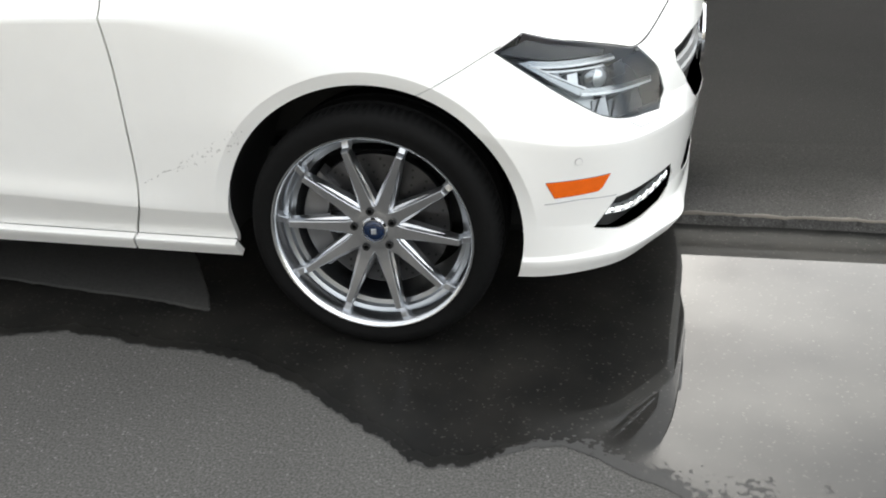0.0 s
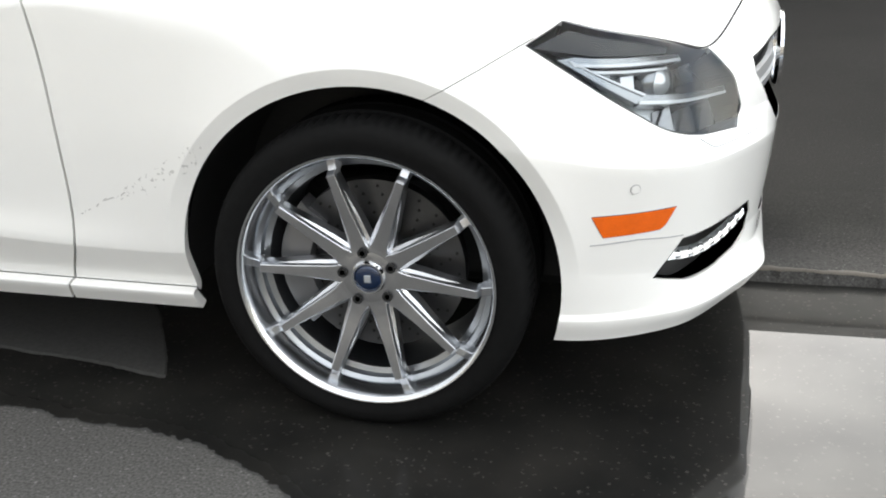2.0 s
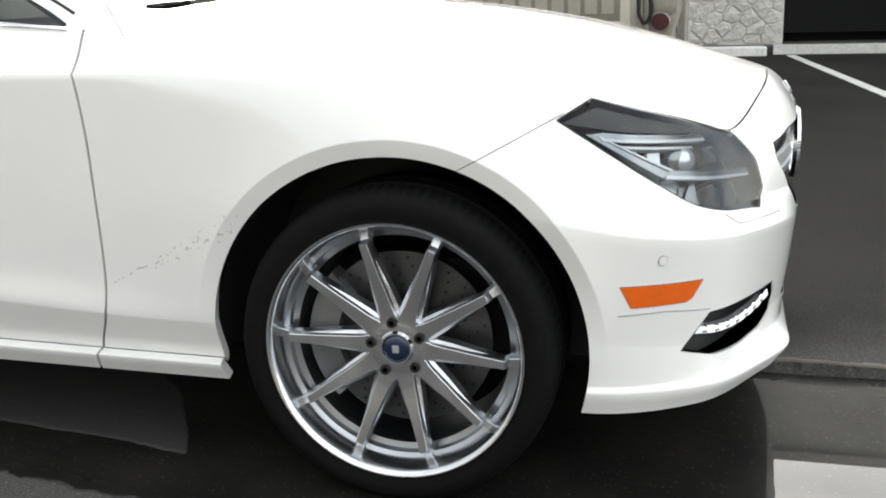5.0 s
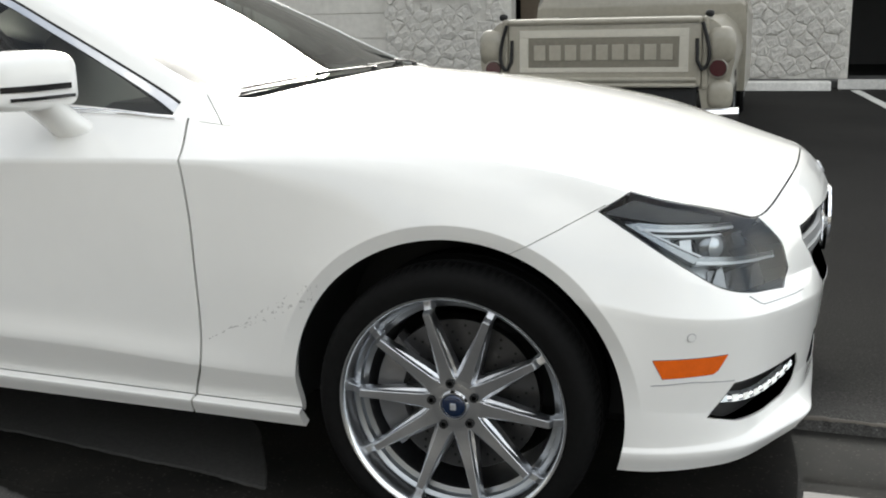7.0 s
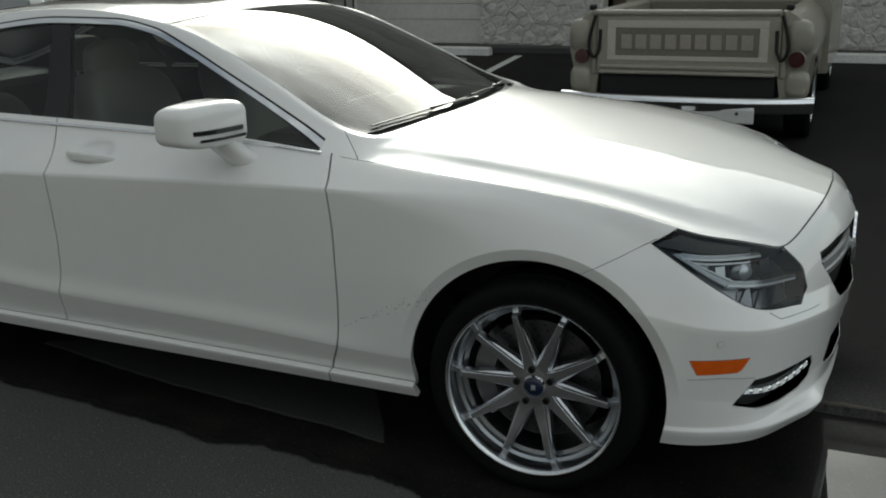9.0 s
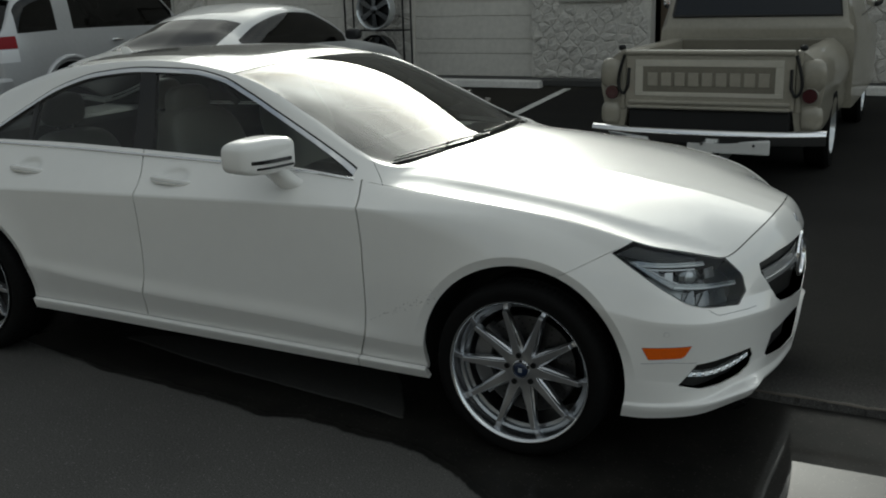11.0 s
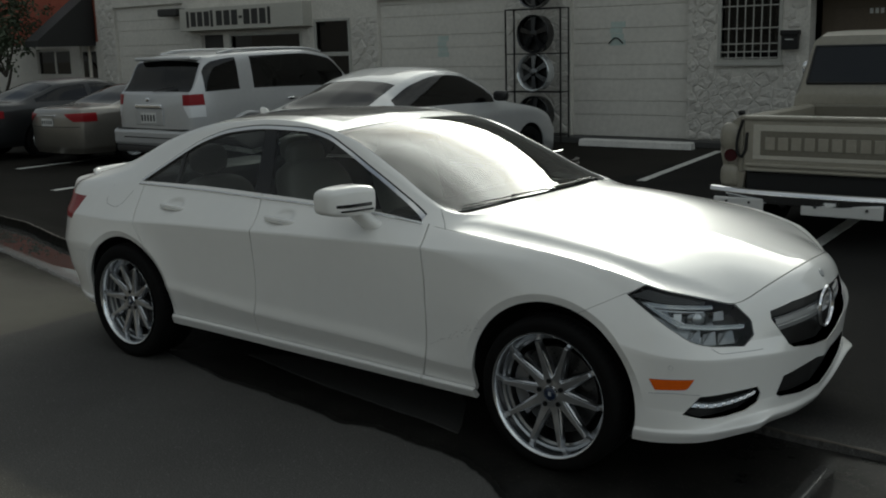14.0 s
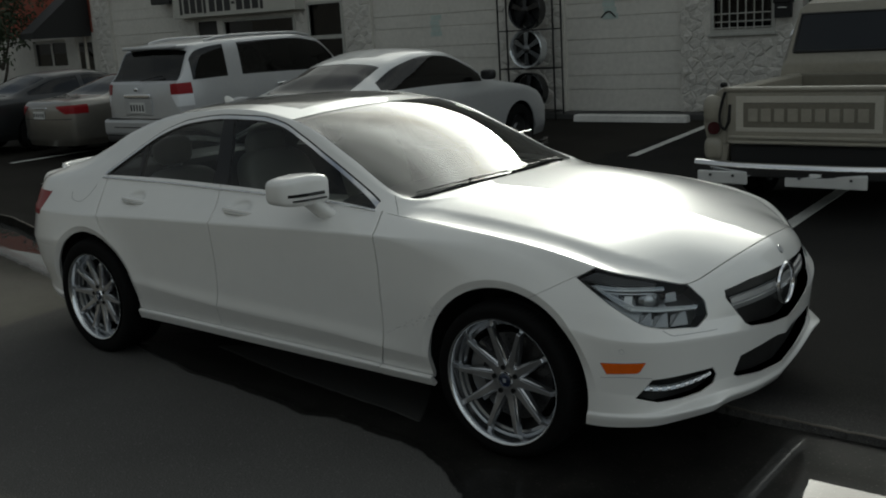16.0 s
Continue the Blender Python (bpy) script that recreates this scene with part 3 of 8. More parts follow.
def refine(V, F, f, near=None):
    """Splits the triangles along f = 0, where near() holds."""
    d = f(V)
    d = np.where(np.abs(d) < 1e-6, 1e-6, d)
    ok = near(V) if near else np.ones(len(V), bool)
    fresh, made, extra = {}, [], []
    count = len(V)
    crossing = ((d[F] > 0).any(1)) & ((d[F] < 0).any(1)) & ok[F].any(1)
    keep = F[~crossing]
    for tri in F[crossing]:
        cuts = []
        for e in range(3):
            a, b = int(tri[e]), int(tri[(e + 1) % 3])
            if d[a] * d[b] < 0 and (ok[a] or ok[b]):
                key = (min(a, b), max(a, b))
                if key not in fresh:
                    w = d[key[0]] / (d[key[0]] - d[key[1]])
                    fresh[key] = count + len(made)
                    made.append(V[key[0]] * (1 - w) + V[key[1]] * w)
                cuts.append((e, fresh[key]))
        t = [int(v) for v in tri]
        if not cuts:
            extra.append(t)
        elif len(cuts) == 1:
            e, p = cuts[0]
            a, b, c = t[e], t[(e + 1) % 3], t[(e + 2) % 3]
            extra += [[a, p, c], [p, b, c]]
        else:
            (e1, p1), (e2, p2) = cuts
            if (e1 + 1) % 3 == e2:
                lone, q1, q2, o1, o2 = t[e2], p1, p2, t[e1], t[(e2 + 1) % 3]
            else:
                lone, q1, q2, o1, o2 = t[e1], p2, p1, t[e2], t[(e1 + 1) % 3]
            extra += [[q1, lone, q2], [o1, q1, q2], [o1, q2, o2]]
    if made:
        V = np.concatenate([V, np.array(made)])
    return V, np.concatenate([keep, np.array(extra, int).reshape(-1, 3)])


def side_of(points, cu, cv):
    """Functions that are positive inside a convex outline, in metres, for columns cu and cv of a shell."""
    pts = [np.array(p, float) for p in points]
    area = sum(a[0] * b[1] - a[1] * b[0] for a, b in zip(pts, pts[1:] + pts[:1]))
    if area < 0:
        pts = pts[::-1]
    out = []
    for a, b in zip(pts, pts[1:] + pts[:1]):
        nx, ny = -(b - a)[1], (b - a)[0]
        ln = math.hypot(nx, ny)
        out.append(lambda V, a=a, nx=nx / ln, ny=ny / ln: (V[:, cu] - a[0]) * nx + (V[:, cv] - a[1]) * ny)
    return out


def sub(V, F, pick):
    F = F[pick]
    used, inv = np.unique(F, return_inverse=True)
    return V[used], inv.reshape(-1, 3)


def mids(V, F):
    return V[F].mean(1)


def sheet(name, V, F, material, parent, label="", depth=0.012, push=0.0, sides=(-1,), hem=True):
    """A panel from a piece of a shell, its rim turned in by depth, moved out by push; sides: -1 near, 1 far; both at once: one mesh."""
    if not len(F):
        return None
    co, no = V[:, :3] + V[:, 5:8] * push, V[:, 5:8]
    vs, ns, fs = [co], [no], [F]
    if hem:
        edge = {}
        for t in F:
            for e in range(3):
                a, b = int(t[e]), int(t[(e + 1) % 3])
                edge[(a, b)] = edge.get((a, b), 0) + 1
        rim = [(a, b) for a, b in edge if (b, a) not in edge and not (abs(co[a, 1]) < 1e-4 and abs(co[b, 1]) < 1e-4)]
        if rim:
            hv, hn, hf = [], [], []
            base = len(co)
            for a, b in rim:
                pa, pb = co[a], co[b]
                g = np.cross(pb - pa, no[a])
                g = g / max(np.linalg.norm(g), 1e-9)
                lean = g * 0.004 if depth < 0 else 0.0
                qa, qb = pa - no[a] * depth - lean, pb - no[b] * depth - lean
                i = base + len(hv)
                hv += [pb, pa, qa, qb]
                hn += [g] * 4
                hf += [(i, i + 1, i + 2), (i, i + 2, i + 3)]
            vs.append(np.array(hv))
            ns.append(np.array(hn))
            fs.append(np.array(hf))
    vs, ns, fs = np.concatenate(vs), np.concatenate(ns), np.concatenate(fs)
    obs, out = [], []
    for sd in sides:
        k = np.array([1, -1, 1]) if sd < 0 else np.ones(3)
        out.append((vs * k, ns * k, fs[:, ::-1] if sd < 0 else fs))
    if len(out) == 2:
        return raw(name, np.concatenate([o[0] for o in out]), np.concatenate([out[0][2], out[1][2] + len(out[0][0])]), material, parent, label,
                   normals=np.concatenate([o[1] for o in out]))
    return raw(name, out[0][0], out[0][2], material, parent, label, normals=out[0][1])


# ---- ground, puddle, markings, building ----
gm = bmesh.new()
bmesh.ops.create_grid(gm, x_segments=8, y_segments=8, size=400)
ground = part("ground", gm, ASPHALT)
tagged(ground, "grey weathered asphalt parking lot with pale stone chips", "ground", kind="structure")


def puddle_sheet():
    """Shallow gutter water: the near and far shores wander, with small ragged bites."""
    xs = np.concatenate([np.arange(-9.0, -1.5, 0.05), np.arange(-1.5, 2.2, 0.012), np.arange(2.2, 6.0, 0.06)])
    near_x = [-9, -7, -5.2, -4.2, -3.6, -2.8, -2.05, -1.4, -1.1, -0.91, -0.6, -0.33, -0.11, 0.05, 0.19, 0.30, 0.385, 0.46, 0.53, 0.62, 0.70, 0.85, 1.0, 1.3, 1.8, 2.6, 4.0, 6.0]
    near_y = [1.75, 1.40, 1.0, 0.75, 0.5, 0.18, 0.04, -0.02, -0.08, -0.03, -0.08, -0.11, -0.24, -0.36, -0.46, -0.455, -0.41, -0.375, -0.36, -0.39, -0.44, -0.52, -0.60, -0.66, -0.6, -0.3, 0.1, 0.6]
    far_x = [-9, -7.6, -6.4, -5, -3, -1, 0.8, 1.4, 3, 6]
    far_y = [2.3, 2.11, 1.77, 1.5, 1.22, 0.99, 0.875, 0.865, 0.86, 0.88]
    vs, fs = [], []
    steps = (0.0, 0.008, 0.02, 0.04, 0.07, 0.11, 0.17, 0.25, 0.36)
    rows = len(steps) + 4
    depth, shore, still = [], [], []
    for i, x in enumerate(xs):
        a = float(np.interp(x, near_x, near_y))
        b = float(np.interp(x, far_x, far_y))
        a += 0.030 * noise.noise((x * 5.0, 1.0, 0)) + 0.016 * noise.noise((x * 19, 4.0, 0)) + 0.010 * noise.noise((x * 55, 8.0, 0))
        b += 0.012 * noise.noise((x * 4.0, 21.0, 0)) + 0.006 * noise.noise((x * 25, 31.0, 0))
        reach = float(np.interp(x, [-4.5, -3, -2, 0.35, 0.7, 0.95, 1.6, 3], [0.14, 0.10, 0.03, 0.03, 0.22, 0.42, 0.42, 0.10]))
        for r in range(rows):
            d = steps[r] if r < len(steps) else 0.36 + (b - a - 0.36) * (r - len(steps) + 1) / 4
            vs.append((x, a + d, 0.0016))
            still.append(float(np.interp(x, [-3.0, -1.8, 0.36, 0.58], [1.0, 0.30, 0.30, 1.0])))
            depth.append(min(1.0, d / reach))
            shore.append(min(d, b - a - d + 0.6) * float(np.interp(x, [-3.0, -1.8, 0.40, 0.62], [1.0, 0.32, 0.32, 1.0])))
    for i in range(len(xs) - 1):
        for r in range(rows - 1):
            k = i * rows + r
            fs.append((k, k + rows, k + rows + 1, k + 1))
    # the lot's asphalt ends in a low broken edge at the water; a pale strip on its lip paints the water's highlight
    edge = [vs[i * rows + rows - 1] for i in range(len(xs))]
    lv, lf, sv, sf = [], [], [], []
    for x, y, _ in edge:
        bite = 0.010 * noise.noise((x * 14, 6, 2)) + 0.006 * noise.noise((x * 47, 2, 6))
        top = 0.030 + 0.045 * min(1.0, max(0.0, (-2.8 - x) / 2.0)) + 0.004 * noise.noise((x * 6, 8, 1))
        lv += [(x, y - 0.004, 0.0), (x, y + 0.004 + bite, top * 0.5), (x, y + 0.010 + bite, top), (x, y + 0.035 + bite, top + 0.003), (x, y + 0.3, 0.026), (x, y + 0.8, -0.001)]
        w = 0.012 + 0.008 * noise.noise((x * 9, 3, 3))
        sv += [(x, y + 0.009 + bite, top - 0.001), (x, y + 0.014 + bite, top + 0.0035), (x, y + 0.012 + w + bite, top + 0.0045), (x, y + 0.016 + 1.6 * w + bite, top)]
    for i in range(len(edge) - 1):
        lf += [(i * 6 + e, i * 6 + 6 + e, i * 6 + 7 + e, i * 6 + 1 + e) for e in range(5)]
        sf += [(i * 4 + e, i * 4 + 4 + e, i * 4 + 5 + e, i * 4 + 1 + e) for e in range(3)]
    tagged(raw("pavement_edge", lv, lf, ASPHALT, smooth=False), "low broken asphalt edge standing over the gutter water", "kerb", kind="structure")
    tagged(raw("silt_rim", sv, sf, SHOREGLINT, smooth=True), "thin pale strip painting the water's highlight along the asphalt's edge", "silt", kind="structure")
    ob = raw("puddle", vs, fs, WATER, smooth=False)
    ob.data.attributes.new("depth", "FLOAT", "POINT").data.foreach_set("value", depth)
    ob.data.attributes.new("shore", "FLOAT", "POINT").data.foreach_set("value", shore)
    ob.data.attributes.new("still", "FLOAT", "POINT").data.foreach_set("value", still)
    return tagged(ob, "still shallow rain puddle mirroring car and sky", "water", kind="structure")


puddle_sheet()


def grey_island():
    """A slightly raised, lighter grey strip of asphalt under the sill."""
    xs = np.concatenate([np.arange(-2.3, -0.7, 0.03), np.arange(-0.7, -0.545, 0.006)])
    vs, fs = [], []
    for x in xs:
        a = float(np.interp(x, [-2.3, -1.6, -1.0, -0.77, -0.55], [0.42, 0.28, 0.20, 0.172, 0.13]))
        b = float(np.interp(x, [-2.3, -1.6, -0.9, -0.73, -0.66, -0.55], [0.46, 0.72, 0.62, 0.45, 0.34, 0.14]))
        a += 0.010 * noise.noise((x * 9, 2, 0)) + 0.006 * noise.noise((x * 40, 5, 0))
        b += 0.012 * noise.noise((x * 11, 7, 0)) + 0.006 * noise.noise((x * 50, 9, 0))
        vs += [(x, a, 0.0018), (x, a + 0.01, 0.0045), (x, max(b - 0.01, a + 0.012), 0.0045), (x, max(b, a + 0.015), 0.0018)]
    for i in range(len(xs) - 1):
        fs += [(i * 4 + e, i * 4 + 4 + e, i * 4 + 5 + e, i * 4 + 1 + e) for e in range(3)]
    return tagged(raw("dry_patch", vs, fs, STRIPGREY, smooth=False), "lighter grey asphalt strip standing out of the puddle", "ground", kind="structure")


grey_island()
# unseen plain wall, added behind the camera's way to block the low sky's light
south_wall = bmesh.new()
box(south_wall, (-45, -13.5, 0), (45, -13.2, 4.2))
tagged(part("wall_south", south_wall, FARWALL), "unseen plain dark wall added across the lot to block low sky light", "wall", kind="structure")


def painted_line(a, b, width, name="parking_line"):
    a, b = Vector((*a, 0)), Vector((*b, 0))
    d = (b - a).normalized()
    n = Vector((-d.y, d.x, 0)) * width / 2
    vs, fs = [], []
    steps = 40
    for i in range(steps + 1):
        p = a.lerp(b, i / steps)
        w = 1 + 0.12 * noise.noise((i * 0.9, a.x, b.y))
        vs += [p + n * w + Vector((0, 0, 0.005)), p - n * w + Vector((0, 0, 0.005)), p - n * w * 1.02, p + n * w * 1.02]
    for i in range(steps):
        k = i * 4
        fs += [(k, k + 4, k + 5, k + 1), (k + 1, k + 5, k + 6, k + 2), (k + 3, k + 7, k + 4, k)]
    ob = raw(name, vs, [f[::-1] for f in fs], WHITELINE, smooth=False)
    return tagged(ob, "worn white painted parking bay line on asphalt", "road marking", "bay lines", "structure")


for a, b in (((2.17, 7.0), (1.70, 12.1)), ((-3.70, 8.3), (-4.20, 12.1)), ((-0.5, 4.6), (-0.9, 11.9)), ((-7.0, 7.0), (-7.4, 12.0)), ((-10.2, 4.0), (-10.7, 11.9)), ((-13.2, 5.2), (-13.8, 11.9))):
    painted_line(a, b, 0.11)


def wheel_stop(x, y, length):
    bm = bmesh.new()
    prof = [(-0.09, 0), (-0.075, 0.10), (-0.055, 0.12), (0.055, 0.12), (0.075, 0.10), (0.09, 0)]
    ends = []
    for sx in (-1, -0.96, 0.96, 1):
        k = 0.9 if abs(sx) == 1 else 1.0
        ends.append([bm.verts.new((sx * length / 2, py * k, pz * k)) for py, pz in prof])
    for p, q in zip(ends, ends[1:]):
        for i in range(len(prof) - 1):
            bm.faces.new((p[i], p[i + 1], q[i + 1], q[i]))
    bm.faces.new(ends[0][::-1])
    bm.faces.new(ends[-1])
    bmesh.ops.recalc_face_normals(bm, faces=bm.faces)
    ob = part("wheel_stop", bm, CONCRETE)
    ob.location = (x, y, 0)
    return tagged(ob, "pale painted concrete wheel stop on asphalt before the wall", "wheel stop", "wheel stops")


for x, length in ((-5.72, 2.1), (0.55, 1.7), (3.9, 1.7), (-8.9, 1.7), (-12.2, 1.7)):
    wheel_stop(x, 12.15, length)


# ---- the low commercial building ----
WY = 12.8
APRON = boxpart("pavement", (-22, 12.42, 0.0), (12, 13.4, 0.10), mat("dark_apron", (0.05, 0.05, 0.048), 0.8, noise_scale=2, noise_amt=0.25), bevel=0.01)
tagged(APRON, "dark low concrete apron along the wall foot", "pavement", kind="structure")


def wall_with_holes(name, x0, x1, z0, z1, holes, material, label, thick=0.28, y=WY):
    """A wall along x; openings go through it."""
    xs = sorted({x0, x1, *[h[0] for h in holes], *[h[1] for h in holes]})
    zs = sorted({z0, z1, *[h[2] for h in holes], *[h[3] for h in holes]})
    solid = lambda i, j: 0 <= i < len(xs) - 1 and 0 <= j < len(zs) - 1 and not any(h[0] <= (xs[i] + xs[i + 1]) / 2 <= h[1] and h[2] <= (zs[j] + zs[j + 1]) / 2 <= h[3] for h in holes)
    bm = bmesh.new()
    vert = {}

    def g(i, j, k):
        if (i, j, k) not in vert:
            vert[i, j, k] = bm.verts.new((xs[i], y + k * thick, zs[j]))
        return vert[i, j, k]

    for i in range(len(xs) - 1):
        for j in range(len(zs) - 1):
            if not solid(i, j):
                continue
            bm.faces.new((g(i, j, 0), g(i + 1, j, 0), g(i + 1, j + 1, 0), g(i, j + 1, 0)))
            bm.faces.new((g(i, j, 1), g(i, j + 1, 1), g(i + 1, j + 1, 1), g(i + 1, j, 1)))
            for di, dj, a, b in ((-1, 0, (i, j), (i, j + 1)), (1, 0, (i + 1, j + 1), (i + 1, j)), (0, -1, (i + 1, j), (i, j)), (0, 1, (i, j + 1), (i + 1, j + 1))):
                if not solid(i + di, j + dj):
                    bm.faces.new((g(*a, 0), g(*b, 0), g(*b, 1), g(*a, 1)))
    bmesh.ops.recalc_face_normals(bm, faces=bm.faces)
    return tagged(part(name, bm, material), label, "wall", kind="structure")


HOLES = [(-4.50, -3.55, 1.44, 2.42), (-3.07, -0.55, 0.10, 2.42), (1.64, 4.9, 0.10, 2.75), (-7.35, -5.09, 0.10, 2.75), (-12.0, -8.8, 0.10, 2.75),
         (-13.78, -12.83, 0.95, 2.38), (-17.7, -16.9, 0.10, 2.2), (-16.6, -14.3, 0.9, 2.15), (-21.2, -18.35, 0.10, 3.0)]
north = wall_with_holes("wall_north", -22.0, 9.0, 0.10, 5.9, HOLES, STUCCO, "cream rendered front wall of a low commercial building")
boxpart("wall_east", (8.7, 13.08, 0), (9.0, 24, 5.9), STUCCO)["kind"] = "structure"
boxpart("wall_back", (-22, 17.5, 0), (9.0, 17.8, 5.9), DARKTRIM)["kind"] = "structure"
boxpart("roof", (-22, 12.7, 5.9), (9.0, 17.9, 6.05), STUCCO)["kind"] = "structure"


def garage_door(x0, x1, z1, y=WY + 0.10):
    """Sectional door: each section a wide and a narrow board with a groove between."""
    d = thing("garage_door", ((x0 + x1) / 2, y, 0.1), "closed cream sectional garage door with horizontal grooves", "garage door", "garage doors")
    w, z, k = (x1 - x0) / 2, 0.0, 0
    while z < z1 - 0.12:
        h = min((0.385, 0.25)[k % 2], z1 - 0.1 - z)
        boxpart("panel", (-w, -0.012, z + 0.005), (w, 0.006, z + h - 0.005), CREAM, d, bevel=0.005)
        z, k = z + h, k + 1
    boxpart("backing", (-w, 0.008, 0), (w, 0.06, z1 - 0.1), CREAM, d)
    return d


garage_door(-7.35, -5.09, 2.75)
garage_door(-12.0, -8.8, 2.75)
garage_door(-21.2, -18.35, 3.0)
for (cx, cz), (gx, gz) in (((-6.45, 1.92), (0.30, 0.42)), ((-10.35, 1.78), (0.28, 0.42))):
    bm = bmesh.new()
    for k in range(4):
        box(bm, (cx - gx / 2 + 0.02 * (k % 2), WY + 0.083, cz - gz / 2 + k * gz / 4), (cx + gx / 2 - 0.03 * (k % 3), WY + 0.0875, cz - gz / 2 + (k + 0.92) * gz / 4))
    tagged(part("paint_patch", bm, mat("faint_teal_smear", (0.40, 0.47, 0.44), 0.7, noise_scale=6, noise_amt=0.2)), "faded teal paint smear on the garage door", "paint mark", kind="structure")
tagged(tube("cable_loop", [(-6.62 + 0.28 * t, WY + 0.07, 1.74 + 0.10 * math.sin(math.pi * t)) for t in np.linspace(0, 1, 14)], 0.012, BLACKIRON), "thin black curved handle on the garage door", "handle")


# stone veneer: irregular stones, each set proud of the mortar
def clip(poly, p, n):
    out = []
    for a, b in zip(poly, poly[1:] + poly[:1]):
        da, db = (a - p).dot(n), (b - p).dot(n)
        if da <= 0:
            out.append(a)
        if da * db < 0:
            out.append(a + (b - a) * (da / (da - db)))
    return out


def stones(x0, x1, z0, z1, holes, step, seed):
    rnd = random.Random(seed)
    nx, nz = max(1, round((x1 - x0) / step)), max(1, round((z1 - z0) / (step * 0.6)))
    seeds = {}
    for i in range(-1, nx + 1):
        for j in range(-1, nz + 1):
            seeds[i, j] = Vector((x0 + (i + 0.5 + 0.5 * (j % 2) - 0.25 + rnd.uniform(-0.34, 0.34)) * (x1 - x0) / nx, z0 + (j + 0.5 + rnd.uniform(-0.3, 0.3)) * (z1 - z0) / nz))
    for i in range(nx):
        for j in range(nz):
            p = seeds[i, j]
            if any(h[0] - 0.04 < p.x < h[1] + 0.04 and h[2] - 0.04 < p.y < h[3] + 0.04 for h in holes) or not (x0 < p.x < x1):
                continue
            poly = [Vector(v) for v in ((x0 + 0.01, z0 + 0.01), (x1 - 0.01, z0 + 0.01), (x1 - 0.01, z1 - 0.01), (x0 + 0.01, z1 - 0.01))]
            for di in range(-2, 3):
                for dj in range(-2, 3):
                    q = seeds.get((i + di, j + dj))
                    if q is not None and (di or dj):
                        n = (q - p).normalized()
                        poly = clip(poly, (p + q) / 2 - n * 0.003, n)
            for h in holes:
                if h[0] - 0.3 < p.x < h[1] + 0.3 and h[2] - 0.3 < p.y < h[3] + 0.3:
                    if p.x < h[0]:
                        poly = clip(poly, Vector((h[0] - 0.03, 0)), Vector((1, 0)))
                    elif p.x > h[1]:
                        poly = clip(poly, Vector((h[1] + 0.03, 0)), Vector((-1, 0)))
                    elif p.y < h[2]:
                        poly = clip(poly, Vector((0, h[2] - 0.03)), Vector((0, 1)))
                    else:
                        poly = clip(poly, Vector((0, h[3] + 0.03)), Vector((0, -1)))
            if len(poly) < 3:
                continue
            c = sum(poly, Vector((0, 0))) / len(poly)
            depth, tip = rnd.uniform(0.010, 0.030), Vector((rnd.uniform(-0.03, 0.03), rnd.uniform(-0.03, 0.03)))
            vs, fs, n = [], [], len(poly)
            for v in poly:
                vs.append((v.x - c.x, 0.0, v.y - c.y))
            for k, v in enumerate(poly):
                w = c + (v - c) * 0.86
                vs.append((w.x - c.x, -depth * rnd.uniform(0.55, 1.0), w.y - c.y))
            for k, v in enumerate(poly):
                w = c + (v - c) * 0.38 + tip
                vs.append((w.x - c.x, -depth * rnd.uniform(0.9, 1.25), w.y - c.y))
            for k in range(n):
                e = (k + 1) % n
                fs += [(k, e, n + e, n + k), (n + k, n + e, 2 * n + e, 2 * n + k)]
            fs.append(tuple(range(2 * n, 3 * n)))
            ob = raw("stone", vs, fs, STONE, north, smooth=False)
            ob.location = (c.x, WY, c.y)


def window_frame(x0, x1, z0, z1, bars, name, label):
    w = thing(name, (x0, WY, z0), label, "window", kind="structure")
    bm = bmesh.new()
    t = 0.06
    W, H = x1 - x0, z1 - z0
    for lo, hi in (((-t, -0.03, -t), (W + t, 0.08, 0)), ((-t, -0.03, H), (W + t, 0.08, H + t)), ((-t, -0.03, 0), (0, 0.08, H)), ((W, -0.03, 0), (W + t, 0.08, H))):
        box(bm, lo, hi, 0.006)
    part("window_frame", bm, WINGREY, w)
    boxpart("pane", (0, 0.05, 0), (W, 0.058, H), DARKTINT, w)
    boxpart("window_sill", (-t - 0.03, -0.07, -t - 0.05), (W + t + 0.03, 0.05, -t), WINGREY, w, bevel=0.008)
    if bars:
        for k in range(1, 7):
            bm = bmesh.new()
            box(bm, (W * k / 7 - 0.008, -0.045, 0), (W * k / 7 + 0.008, -0.03, H), 0.003)
            part("bar", bm, WINGREY, w)
        for z in (0.02, H * 0.12, H * 0.25, H * 0.5, H * 0.86):
            bm = bmesh.new()
            box(bm, (0, -0.05, z - 0.009), (W, -0.036, z + 0.009), 0.003)
            part("bar", bm, WINGREY, w)
    else:
        boxpart("mullion", (0, -0.01, H * 0.48), (W, 0.05, H * 0.54), WINGREY, w, bevel=0.005)
    return w


window_frame(-4.50, -3.55, 1.44, 2.42, True, "window_1", "barred window with a dark pane in a stone wall")
window_frame(-13.78, -12.83, 0.95, 2.38, False, "window_2", "plain two-light window with dark panes")
window_frame(-16.6, -14.3, 0.9, 2.15, False, "window_3", "wide dark shop window under a sign")

